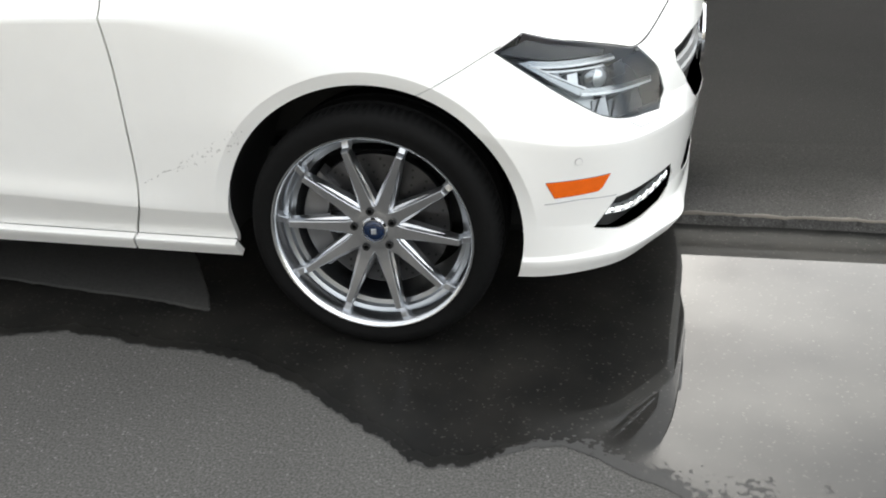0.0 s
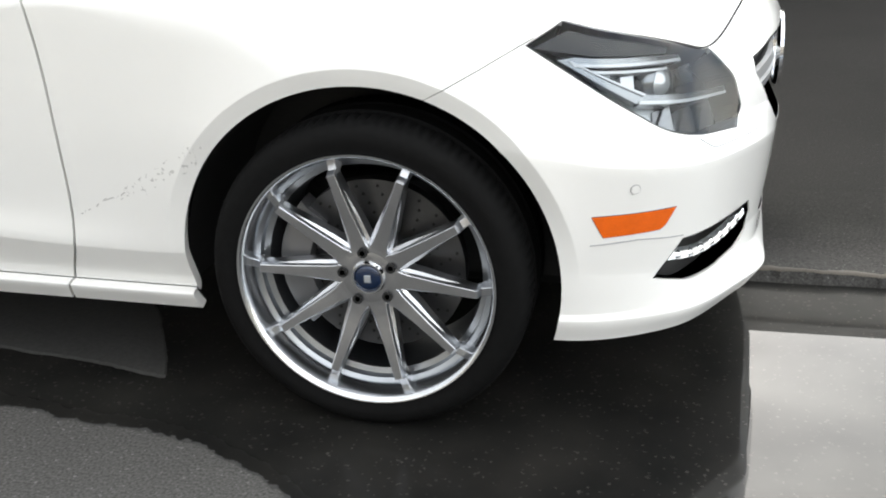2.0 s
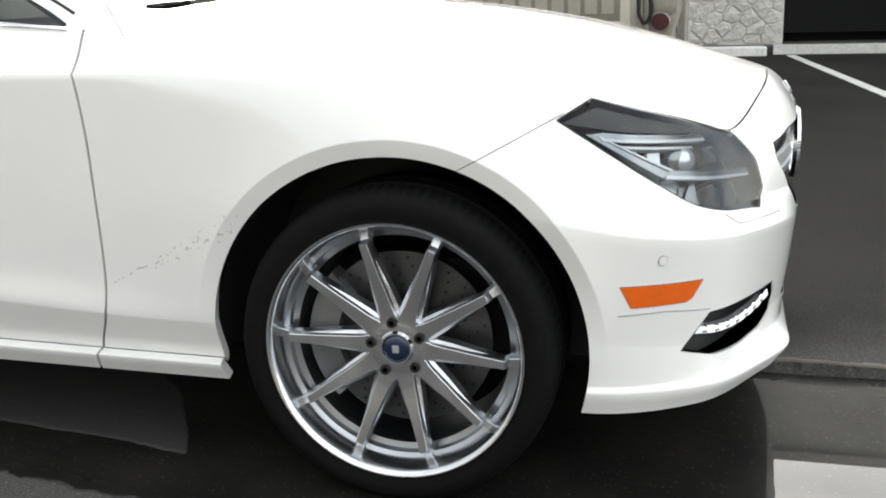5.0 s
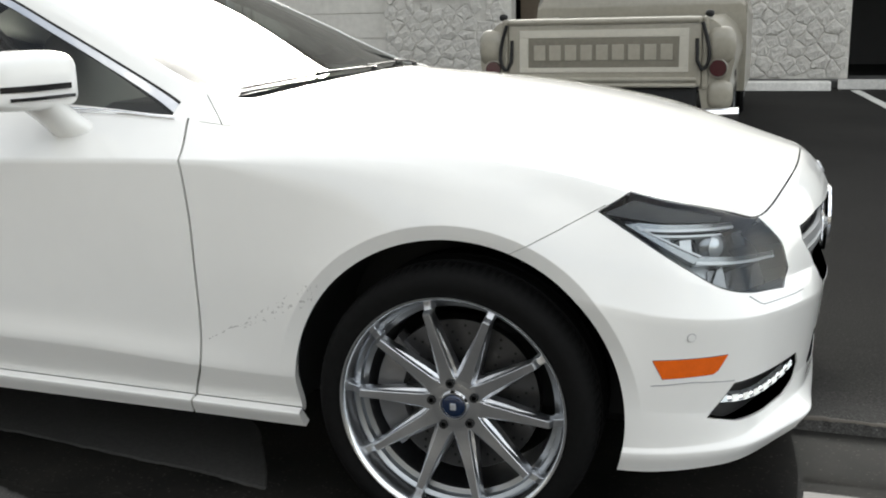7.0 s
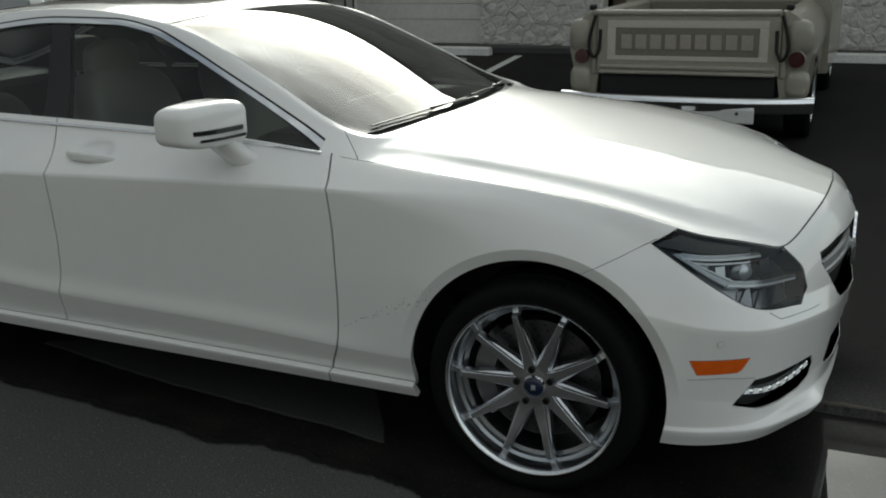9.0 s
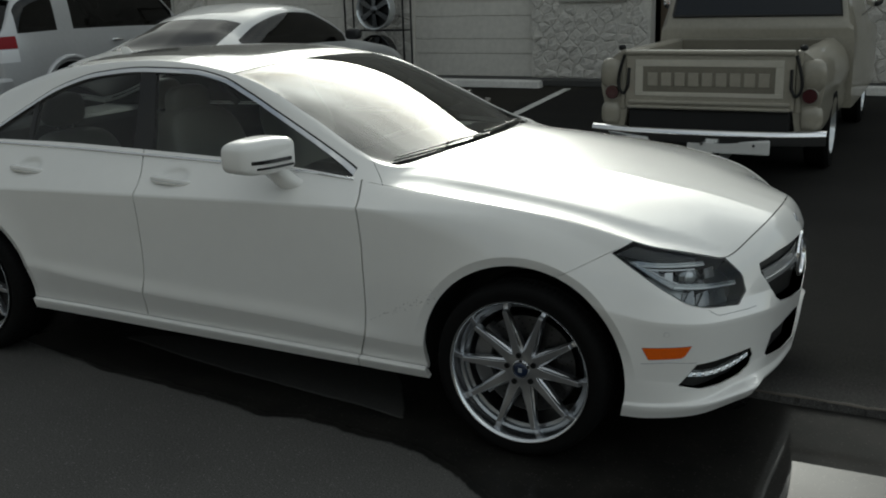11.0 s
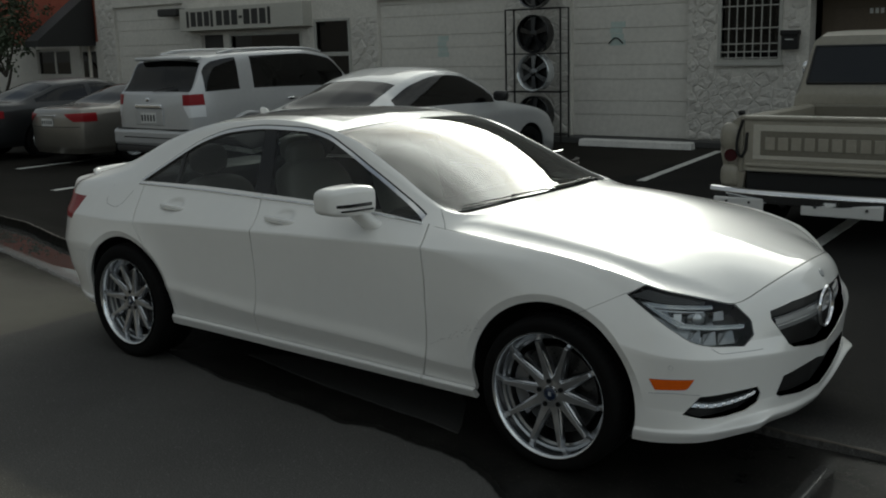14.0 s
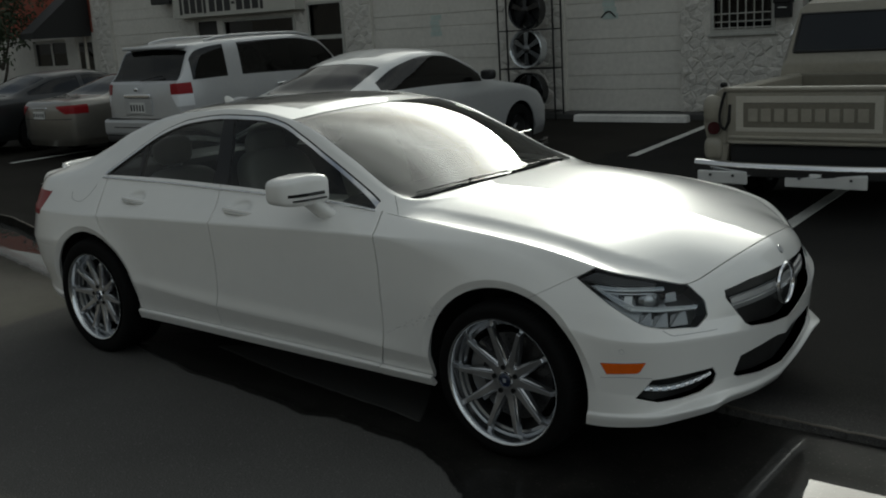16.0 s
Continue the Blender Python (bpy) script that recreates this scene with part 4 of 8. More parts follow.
# recessed brown doors, open bay, lintel, letter box
porch = thing("door_1", (-1.81, WY + 0.55, 0.10), "brown panelled double door set back in a porch", "door", kind="structure")
for x in (-1.26, 0.0):
    leaf = boxpart("door_leaf", (x + 0.01, 0, 0), (x + 1.25, 0.05, 2.30), DOORBROWN, porch, bevel=0.006)
    boxpart("door_panel", (x + 0.2, -0.012, 0.3), (x + 1.06, 0.002, 1.0), DOORBROWN, leaf, bevel=0.01)
    boxpart("door_panel", (x + 0.2, -0.012, 1.15), (x + 1.06, 0.002, 2.1), DOORBROWN, leaf, bevel=0.01)
bm = bmesh.new()
for k in range(5):
    box(bm, (-0.52 + k * 0.08, -0.018, 2.0), (-0.47 + k * 0.08, -0.013, 2.08))
part("number_bars", bm, PLATE, porch, "small pale plain bars")
tagged(boxpart("lintel", (-3.5, WY - 0.12, 2.44), (5.2, WY + 0.05, 2.85), CREAM, bevel=0.015), "flat cream fascia board above the porch", "fascia", kind="structure")
bm = bmesh.new()
box(bm, (-3.46, WY - 0.16, 1.58), (-3.20, WY - 0.06, 1.83), 0.01)
box(bm, (-3.48, WY - 0.18, 1.80), (-3.18, WY - 0.05, 1.88), 0.015)
letter = part("letter_box", bm, BLACKIRON)
tagged(letter, "black metal letter box fixed to the wall", "letter box")
boxpart("letter_plate", (-3.40, WY - 0.166, 1.73), (-3.27, WY - 0.158, 1.745), PLATE, letter)
boxpart("slab", (1.5, 12.3, 0.0), (5.2, 12.42, 0.12), CONCRETE)["kind"] = "structure"

# sign over the shop door
sign = thing("shop_sign", (-16.0, WY - 0.30, 2.30), "grey sign board with a row of black bars", "sign")
boxpart("board", (-2.1, 0, 0), (2.1, 0.30, 0.53), SIGNGREY, sign, bevel=0.01)
for k, (x, w) in enumerate(((-2.02, 0.08), (-1.88, 0.16), (-1.67, 0.16), (-1.46, 0.16), (-1.26, 0.08), (-1.08, 0.18), (-0.85, 0.18), (-0.62, 0.18), (-0.40, 0.10), (-0.26, 0.18), (-0.03, 0.18), (0.20, 0.18), (0.43, 0.08))):
    lo, hi = ((0.10, 0.44) if w > 0.1 else (0.08, 0.46)) if k != 8 else (0.24, 0.30)
    x, w = -1.84 + (x + 2.02) * 1.16, w * 1.16
    boxpart("letter_bar", (x, -0.008, lo), (x + w, 0.0, hi), SIGNBLACK, sign, bevel=0.003)
tagged(boxpart("door_2", (-17.7, WY + 0.1, 0.1), (-16.9, WY + 0.14, 2.2), DARKTRIM, bevel=0.005), "dark glazed shop door", "door", kind="structure")
tagged(boxpart("wall_lamp", (-18.9, WY - 0.35, 2.68), (-18.2, WY, 2.86), DARKTRIM, bevel=0.03), "dark box lamp fixed to the wall", "wall lamp")

# neighbour with red upper wall and black awning
tagged(boxpart("wall_red", (-40, 12.9, 2.15), (-22.0, 13.2, 4.45), REDWALL), "terracotta red upper wall of the neighbour", "wall", kind="structure")
wall_with_holes("wall_neighbour", -40, -22.0, 0, 2.15, [(-25.2, -23.5, 1.3, 2.0), (-23.0, -22.2, 0.0, 2.1)], CREAM, "cream lower wall of the neighbour", y=12.86)
bm = bmesh.new()
pts = [(-22.8, 12.86, 3.5), (-22.8, 11.15, 2.2), (-22.8, 11.15, 2.05), (-22.8, 12.86, 2.05)]
a = [bm.verts.new(p) for p in pts]
b = [bm.verts.new((p[0] + 0.6, p[1], p[2])) for p in pts]
for i in range(4):
    bm.faces.new((a[i], a[(i + 1) % 4], b[(i + 1) % 4], b[i]))
bm.faces.new(a[::-1])
bm.faces.new(b)
tagged(part("awning", bm, SIGNBLACK), "black cloth awning over the neighbour's entrance", "awning")
nd = thing("door_3", (-22.6, 12.9, 0), "white-framed glazed double door", "door", kind="structure")
for x in (-0.38, 0.02):
    boxpart("door_leaf", (x, 0, 0), (x + 0.36, 0.05, 2.05), CREAM, nd, bevel=0.005)
    boxpart("pane", (x + 0.07, -0.01, 0.5), (x + 0.29, 0.0, 1.9), DARKTINT, nd)
nw = thing("window_4", (-24.35, 12.95, 1.3), "pale-framed dark window", "window", kind="structure")
boxpart("pane", (-0.85, 0, 0), (0.85, 0.02, 0.7), DARKTINT, nw)
boxpart("window_frame", (-0.85, -0.03, 0.63), (0.85, 0.0, 0.7), CREAM, nw)
boxpart("window_frame", (-0.03, -0.03, 0), (0.03, 0.0, 0.63), CREAM, nw)


def street_tree(at):
    """A small dark street tree: forked trunk, limbs and a loose crown of leaf tufts."""
    rnd = random.Random(41)
    tree = thing("tree", at, "small dark-leaved street tree before the red wall", "tree")

    def limb(name, p0, p1, r0, r1, parent):
        vs, fs, n = [], [], 8
        axis = (Vector(p1) - Vector(p0)).normalized()
        u = axis.orthogonal().normalized()
        v = axis.cross(u)
        for k in range(6):
            t = k / 5
            c = Vector(p0).lerp(Vector(p1), t) + u * 0.05 * math.sin(3 * t) * (1 if k < 5 else 0.6)
            r = r0 + (r1 - r0) * t
            vs += [c + (u * math.cos(a) + v * math.sin(a)) * r for a in np.linspace(0, 2 * math.pi, n + 1)[:-1]]
        for k in range(5):
            for i in range(n):
                e = (i + 1) % n
                fs.append((k * n + i, k * n + e, k * n + n + e, k * n + n + i))
        return raw(name, vs, fs, BARK, parent)

    trunk = limb("trunk", (0, 0, 0), (-0.15, 0, 1.3), 0.09, 0.065, tree)
    limb("trunk", (0.08, 0, 0.5), (0.75, 0.05, 1.6), 0.05, 0.035, tree)
    ends = []
    for k in range(9):
        a = 2 * math.pi * k / 9 + rnd.uniform(-0.3, 0.3)
        top = (-0.1 + 0.85 * math.cos(a), 0.75 * math.sin(a), rnd.uniform(1.9, 3.3))
        limb("limb", (-0.15 if k % 2 else 0.5, 0, 1.3), top, 0.04, 0.012, tree)
        ends.append(Vector(top))
    vs, fs = [], []
    for k in range(250):
        e = rnd.choice(ends)
        c = e + Vector((rnd.gauss(0, 0.38), rnd.gauss(0, 0.34), rnd.gauss(0.05, 0.33)))
        for j in range(16):
            p = c + Vector((rnd.gauss(0, 0.11), rnd.gauss(0, 0.11), rnd.gauss(0, 0.10)))
            d = Vector((rnd.gauss(0, 1), rnd.gauss(0, 1), rnd.gauss(-0.3, 0.7))).normalized()
            w = d.orthogonal().normalized() * rnd.uniform(0.022, 0.036)
            ln = d * rnd.uniform(0.10, 0.16)
            i = len(vs)
            vs += [p, p + ln * 0.5 + w, p + ln, p + ln * 0.5 - w]
            fs.append((i, i + 1, i + 2, i + 3))
    tagged(raw("crown", vs, fs, LEAF, tree, "dark green loose leaves", smooth=False), kind="stuff")
    return tree


street_tree((-24.5, 11.2, 0))


# ---- the white four-door coupe ----
FRONT_Z, ARCH_R, AXLE_R = 0.328, 0.392, -2.874
car = thing("sedan_car", (0, 0.965, 0), "pearl white four-door coupe with silver multi-spoke wheels, parked in a puddle", "car")

car.scale = (1, 1.0275, 1)


def same_x(knots):
    return [(s, s, y, z) for s, y, z in knots]


def car_lines():
    bottom = [(-4.35, -3.930, 0, 0.36), (-4.2, -3.910, 0.3, 0.36), (-4.0, -3.800, 0.50, 0.35), (-3.8, -3.670, 0.625, 0.315)] + same_x(
        [(-3.55, 0.772, 0.275), (-3.2, 0.868, 0.250), (-2.5, 0.878, 0.255), (-1.5, 0.878, 0.243), (-0.42, 0.880, 0.229), (0, 0.882, 0.224)]) + [
        (0.387, 0.387, 0.894, 0.217), (0.6, 0.599, 0.815, 0.222), (0.75, 0.714, 0.655, 0.230), (0.82, 0.764, 0.566, 0.236), (0.86, 0.764, 0.515, 0.240), (0.9, 0.766, 0.42, 0.222), (1.0, 0.780, 0.2, 0.190), (1.08, 0.788, 0, 0.178)]
    skirt = [(-4.35, -3.960, 0, 0.40), (-4.2, -3.940, 0.3, 0.40), (-4.0, -3.818, 0.51, 0.39), (-3.8, -3.690, 0.637, 0.355)] + same_x(
        [(-3.55, 0.784, 0.318), (-3.2, 0.888, 0.29), (-2.5, 0.893, 0.300), (-1.5, 0.895, 0.287), (-0.42, 0.897, 0.267), (0, 0.895, 0.262)]) + [
        (0.387, 0.39, 0.905, 0.262), (0.6, 0.614, 0.825, 0.264), (0.75, 0.735, 0.664, 0.268), (0.82, 0.784, 0.576, 0.272), (0.86, 0.780, 0.518, 0.274), (0.9, 0.786, 0.42, 0.256), (1.0, 0.798, 0.2, 0.224), (1.08, 0.806, 0, 0.212)]
    sill = [(-4.35, -3.960, 0, 0.415), (-4.2, -3.940, 0.3, 0.415), (-4.0, -3.820, 0.512, 0.405), (-3.8, -3.690, 0.638, 0.37)] + same_x(
        [(-3.55, 0.786, 0.333), (-3.2, 0.876, 0.310), (-2.5, 0.878, 0.314), (-1.5, 0.874, 0.300), (-0.42, 0.874, 0.279), (0, 0.890, 0.275)]) + [
        (0.387, 0.39, 0.898, 0.276), (0.6, 0.606, 0.815, 0.280), (0.75, 0.700, 0.638, 0.288), (0.82, 0.742, 0.550, 0.292), (0.86, 0.758, 0.500, 0.293), (0.9, 0.772, 0.405, 0.277), (1.0, 0.792, 0.19, 0.246), (1.08, 0.804, 0, 0.234)]
    low = [(-4.35, -3.990, 0, 0.50), (-4.2, -3.970, 0.3, 0.50), (-4.0, -3.868, 0.56, 0.50), (-3.8, -3.738, 0.690, 0.485)] + same_x(
        [(-3.55, 0.826, 0.475), (-3.2, 0.900, 0.48), (-2.5, 0.902, 0.470), (-2.2, 0.900, 0.446), (-1.78, 0.899, 0.420), (-1.0, 0.898, 0.396), (-0.42, 0.900, 0.365), (0, 0.905, 0.37)]) + [
        (0.3, 0.30, 0.908, 0.375), (0.45, 0.45, 0.886, 0.36), (0.6, 0.604, 0.80, 0.345), (0.75, 0.708, 0.616, 0.342), (0.9, 0.776, 0.398, 0.328), (1.0, 0.800, 0.18, 0.300), (1.08, 0.812, 0, 0.290)]
    mid = [(-4.35, -4.000, 0, 0.62), (-4.2, -3.980, 0.3, 0.62), (-4.0, -3.895, 0.59, 0.62), (-3.8, -3.775, 0.712, 0.62)] + same_x(
        [(-3.55, 0.843, 0.62), (-3.2, 0.912, 0.64), (-2.87, 0.922, 0.65), (-2.4, 0.907, 0.66), (-1.8, 0.905, 0.65), (-1.0, 0.906, 0.64), (-0.42, 0.913, 0.62), (0, 0.924, 0.62)]) + [
        (0.3, 0.30, 0.910, 0.60), (0.45, 0.45, 0.898, 0.572), (0.6, 0.606, 0.826, 0.556), (0.75, 0.722, 0.645, 0.540), (0.9, 0.794, 0.40, 0.508), (1.0, 0.815, 0.18, 0.462), (1.08, 0.828, 0, 0.445)]
    shoulder = [(-4.35, -3.970, 0, 0.80), (-4.2, -3.955, 0.3, 0.80), (-4.0, -3.880, 0.57, 0.80), (-3.8, -3.765, 0.680, 0.80)] + same_x(
        [(-3.55, 0.808, 0.80), (-3.2, 0.878, 0.806), (-2.87, 0.908, 0.816), (-2.4, 0.917, 0.836), (-1.75, 0.919, 0.856), (-1.13, 0.919, 0.873), (-0.65, 0.917, 0.881), (-0.35, 0.913, 0.874), (-0.1, 0.903, 0.850), (0.15, 0.893, 0.79)]) + [
        (0.3, 0.30, 0.878, 0.72), (0.45, 0.46, 0.860, 0.660), (0.6, 0.6, 0.786, 0.610), (0.75, 0.692, 0.605, 0.588), (0.82, 0.732, 0.50, 0.58), (0.9, 0.780, 0.38, 0.575), (1.0, 0.830, 0.18, 0.57), (1.08, 0.85, 0, 0.57)]
    belt = [(-4.35, -3.955, 0, 0.965), (-4.2, -3.940, 0.28, 0.962), (-4.0, -3.895, 0.52, 0.955), (-3.8, -3.760, 0.585, 0.955)] + same_x(
        [(-3.55, 0.70, 0.972), (-3.2, 0.735, 0.995), (-2.8, 0.762, 1.012), (-2.35, 0.775, 1.012), (-1.86, 0.78, 1.003), (-1.1, 0.785, 0.985), (-0.7, 0.80, 0.962), (-0.62, 0.80, 0.952), (-0.3, 0.805, 0.925), (0, 0.81, 0.895), (0.2, 0.81, 0.865)]) + [
        (0.408, 0.408, 0.795, 0.811), (0.55, 0.53, 0.70, 0.770), (0.65, 0.588, 0.632, 0.745), (0.75, 0.640, 0.56, 0.722), (0.9, 0.700, 0.36, 0.768), (1.0, 0.730, 0.18, 0.795), (1.08, 0.738, 0, 0.803)]
    rail = [(-4.35, -3.880, 0, 0.995), (-4.2, -3.860, 0.22, 0.995), (-4.0, -3.820, 0.42, 0.99), (-3.8, -3.710, 0.470, 0.99)] + same_x(
        [(-3.55, 0.57, 1.02), (-3.3, 0.59, 1.07), (-3.05, 0.58, 1.155), (-2.8, 0.565, 1.255), (-2.4, 0.555, 1.352), (-1.9, 0.57, 1.386), (-1.4, 0.60, 1.325), (-1.0, 0.655, 1.16), (-0.68, 0.70, 1.015), (-0.5, 0.63, 0.99), (0, 0.58, 0.945)]) + [
        (0.45, 0.36, 0.49, 0.882), (0.75, 0.51, 0.36, 0.845), (1.08, 0.605, 0, 0.853)]
    mid_top = [(-4.35, -3.740, 0, 1.025), (-4.2, -3.730, 0, 1.026), (-4.0, -3.700, 0, 1.03), (-3.8, -3.620, 0, 1.045), (-3.55, -3.5, 0, 1.085), (-3.3, -3.29, 0, 1.17), (-3.05, -3.05, 0, 1.262), (-2.8, -2.8, 0, 1.335),
               (-2.4, -2.4, 0, 1.398), (-1.9, -1.9, 0, 1.416), (-1.6, -1.6, 0, 1.40), (-1.4, -1.4, 0, 1.358), (-1.0, -1.0, 0, 1.215), (-0.68, -0.68, 0, 1.075), (-0.5, -0.5, 0, 1.022), (-0.25, -0.25, 0, 1.0), (0, 0, 0, 0.975),
               (0.45, 0.26, 0, 0.937), (0.75, 0.35, 0, 0.918), (1.08, 0.42, 0, 0.902)]
    return [bottom, skirt, sill, low, mid, shoulder, belt, rail, mid_top]


CAR_S = np.concatenate([np.linspace(-4.35, -3.460, 40)[:-1], np.linspace(-3.55, 0.3, 260)[:-1], np.linspace(0.3, 1.08, 66)])
LINES = [follow(k, CAR_S) for k in car_lines()]
crown = LINES[7] * 0.5 + LINES[8] * 0.5
crown[:, 2] += 0.24 * (LINES[8][:, 2] - LINES[7][:, 2])
LINES.insert(8, crown)
# crisp creases: the sections run straight up to the shoulder line and the lower door line
creased, tk = [], []
for k, ln in enumerate(LINES):
    if k in (3, 4, 5, 7):
        soft = {3: 0.07, 4: 0.08, 5: 0.055, 7: 0.10}[k]
        ease = soft if k != 5 else np.interp(CAR_S, [-0.55, -0.1, 0.3, 0.5], [soft, 0.45, 0.45, soft])[:, None]
        creased += [ln + (LINES[k - 1] - ln) * ease, ln + ((LINES[k - 1] + LINES[k + 1]) / 2 - ln) * (0.0 if k != 5 else 0.3 * (ease - soft)), ln + (LINES[k + 1] - ln) * ease]
        tk += [k - soft, k, k + soft]
    else:
        creased.append(ln)
        tk.append(k)
P, S_, T_ = shell(creased, CAR_S, 14, tk)
# fair the surface along the car, the hood most
for turns, pick in ((8, T_ > -1), (220, T_ > 6.35)):
    for _ in range(turns):
        Q = P.copy()
        P[1:-1, pick] = 0.25 * Q[:-2, pick] + 0.5 * Q[1:-1, pick] + 0.25 * Q[2:, pick]
        if turns > 100:
            P[S_ < -0.55] = Q[S_ < -0.55]


def arch_r(x, z, cx):
    return np.hypot(x - cx, z - FRONT_Z)


# shallow dished recesses behind the door handles
for cx, cz in ((-1.602, 0.925), (-2.467, 0.924)):
    u = (P[..., 0] - cx) / 0.098
    v = (P[..., 2] - cz - 0.012 * u) / 0.040
    dish = np.clip(1 - (u * u + v * v), 0, 1)
    P[..., 1] -= np.where((P[..., 1] > 0.5) & (T_[None, :] > 4.2) & (T_[None, :] < 6.0), 0.022 * dish * dish * (3 - 2 * dish), 0)
# a pressed ridge along the foot of the doors: the skin turns up to it, then falls away to the sill
ridge = np.where(T_ > 3, np.exp(-((T_ - 3) / 0.17) ** 2), np.clip(T_ - 2.0, 0, 1))
P[..., 1] += 0.0105 * np.interp(S_, [-2.55, -2.3, -0.75, -0.42], [0.0, 1.0, 1.0, 0.0])[:, None] * ridge[None, :]
# the nose swells between the grille and the hood's front edge
swell = np.interp(S_, [0.74, 0.88, 1.08], [0.0, 0.015, 0.02])[:, None] * np.sin(np.pi * np.clip(T_[None, :] - 5.0, 0, 1)) ** 0.8
P[..., 0] += swell
P[..., 2] += 0.2 * swell
# one clean crown over the hood
edge_j, top_j = int(np.argmin(np.abs(T_ - 6.0))), P.shape[1] - 1
E0, C0 = P[:, edge_j].copy(), P[:, top_j].copy()
for _ in range(60):
    C0[1:-1] = 0.25 * C0[:-2] + 0.5 * C0[1:-1] + 0.25 * C0[2:]
w = ((T_[edge_j:] - 6.0) / (T_[-1] - 6.0))[None, :, None]
away = 1 - w
clean = E0[:, None] * away + C0[:, None] * w
clean[..., 0] = (E0[:, None, 0] - C0[:, None, 0]) * away[..., 0] ** 1.7 + C0[:, None, 0]


def hood_terms(x, y):
    return np.stack([x ** i * y ** (2 * k) for i, k in ((0, 0), (1, 0), (2, 0), (3, 0), (0, 1), (1, 1), (0, 2))], -1)


# one smooth even surface through the hood's centre, rail and edges, but for the dips at the lamps
use_e = (S_ > -0.58) & ((S_ < 0.42) | (S_ > 0.98))
use_c = S_ > -0.58
samples = np.concatenate([E0[use_e], C0[use_c], LINES[7][use_c & (S_ > -0.3)]])
coef = np.linalg.lstsq(hood_terms(samples[:, 0], samples[:, 1]), samples[:, 2], rcond=None)[0]
clean[..., 2] = hood_terms(clean[..., 0], clean[..., 1]) @ coef
clean[..., 2] += (E0[:, 2] - hood_terms(E0[:, 0], E0[:, 1]) @ coef)[:, None] * away[..., 0] ** 5
# a raised fold runs from the windscreen corner to the lamp, with a shallow trough outside it
fold = np.interp(S_, [-0.62, 0.0, 0.42, 0.80], [0.17, 0.155, 0.15, 0.03])[:, None]
uu = np.clip(w[..., 0] / fold, 0, 1)
depth_ = np.interp(S_, [-0.6, -0.3, 0.4, 0.72, 0.82], [0.005, 0.0105, 0.0105, 0.005, 0])[:, None]
clean[..., 2] -= depth_ * (1 - (2 * uu - 1) ** 2)
mixw = np.clip((S_ + 0.62) / 0.16, 0, 1)[:, None, None]
mixw = mixw * mixw * (3 - 2 * mixw)
P[:, edge_j:] = P[:, edge_j:] * (1 - mixw) + clean * mixw
# the windscreen is one even curved sheet
pane_s, pane_t = (S_ > -1.44) & (S_ < -0.62), T_ > 7.02
pts = P[np.ix_(pane_s, pane_t)].reshape(-1, 3)
sheet_c = np.linalg.lstsq(hood_terms(pts[:, 0], pts[:, 1]), pts[:, 2], rcond=None)[0]
ease_in = lambda v: np.clip(v, 0, 1) ** 2 * (3 - 2 * np.clip(v, 0, 1))
wt = (ease_in((S_ + 1.54) / 0.14) * ease_in((-0.50 - S_) / 0.12))[:, None] * ease_in((T_ - 6.95) / 0.22)[None, :]
P[..., 2] = P[..., 2] * (1 - wt) + (hood_terms(P[..., 0], P[..., 1]) @ sheet_c) * wt
V, F = shell_mesh(P, S_, T_)

X, Y, Z, SS, TT = 0, 1, 2, 3, 4
DOOR_F = lambda V: V[:, X] - glide([0.2, 0.285, 0.39, 0.55, 0.70, 0.87, 0.965, 1.1], [-0.70, -0.685, -0.645, -0.638, -0.638, -0.65, -0.695, -0.78], V[:, Z])
DOOR_B = lambda V: V[:, X] - glide([0.2, 0.34, 0.6, 0.88, 1.0, 1.36], [-1.80, -1.785, -1.755, -1.76, -1.81, -1.93], V[:, Z])
DOOR_R = lambda V: V[:, X] - glide([0.2, 0.39, 0.52, 0.69, 0.86, 0.95, 1.05], [-2.45, -2.47, -2.525, -2.65, -2.77, -2.80, -2.83], V[:, Z])
WIN_TOP = lambda V: glide([-2.86, -2.65, -2.45, -2.23, -1.93, -1.67, -1.50, -1.33, -1.15, -0.98, -0.74], [1.02, 1.15, 1.252, 1.312, 1.338, 1.334, 1.308, 1.245, 1.163, 1.085, 0.975], V[:, X]) - V[:, Z]
BELT = lambda V: (V[:, TT] - 6.06) * 0.3
ARCH_F = lambda V: arch_r(V[:, X], V[:, Z], -0.004) - ARCH_R
ARCH_B = lambda V: arch_r(V[:, X], V[:, Z], AXLE_R) - ARCH_R
NOSE = lambda V: (V[:, X] - 0.135) * 0.42 - (V[:, Z] - 0.694) * 0.86 + 0.02 * np.clip(V[:, X] - 0.135, 0, 0.2)
HOOD = lambda V: (V[:, TT] - 6.0) * 0.12
COWL = lambda V: V[:, X] - (-0.50 - 0.14 * (V[:, Y] / 0.72) ** 2)
HEADER = lambda V: V[:, X] - (-1.43 - 0.03 * (V[:, Y] / 0.6) ** 2)
RAIL = lambda V: (V[:, TT] - 7.06) * 0.2
LAMP_LOW = lambda V: V[:, Z] - glide([0.30, 0.40, 0.50, 0.57, 0.64, 0.72, 0.80, 0.86], [0.79, 0.724, 0.658, 0.617, 0.596, 0.580, 0.562, 0.552], V[:, SS])
LAMP_IN = lambda V: glide([0.55, 0.568, 0.585, 0.605, 0.65, 0.69, 0.725, 0.80], [0.69, 0.742, 0.772, 0.792, 0.792, 0.772, 0.745, 0.66], V[:, Z]) - V[:, SS]
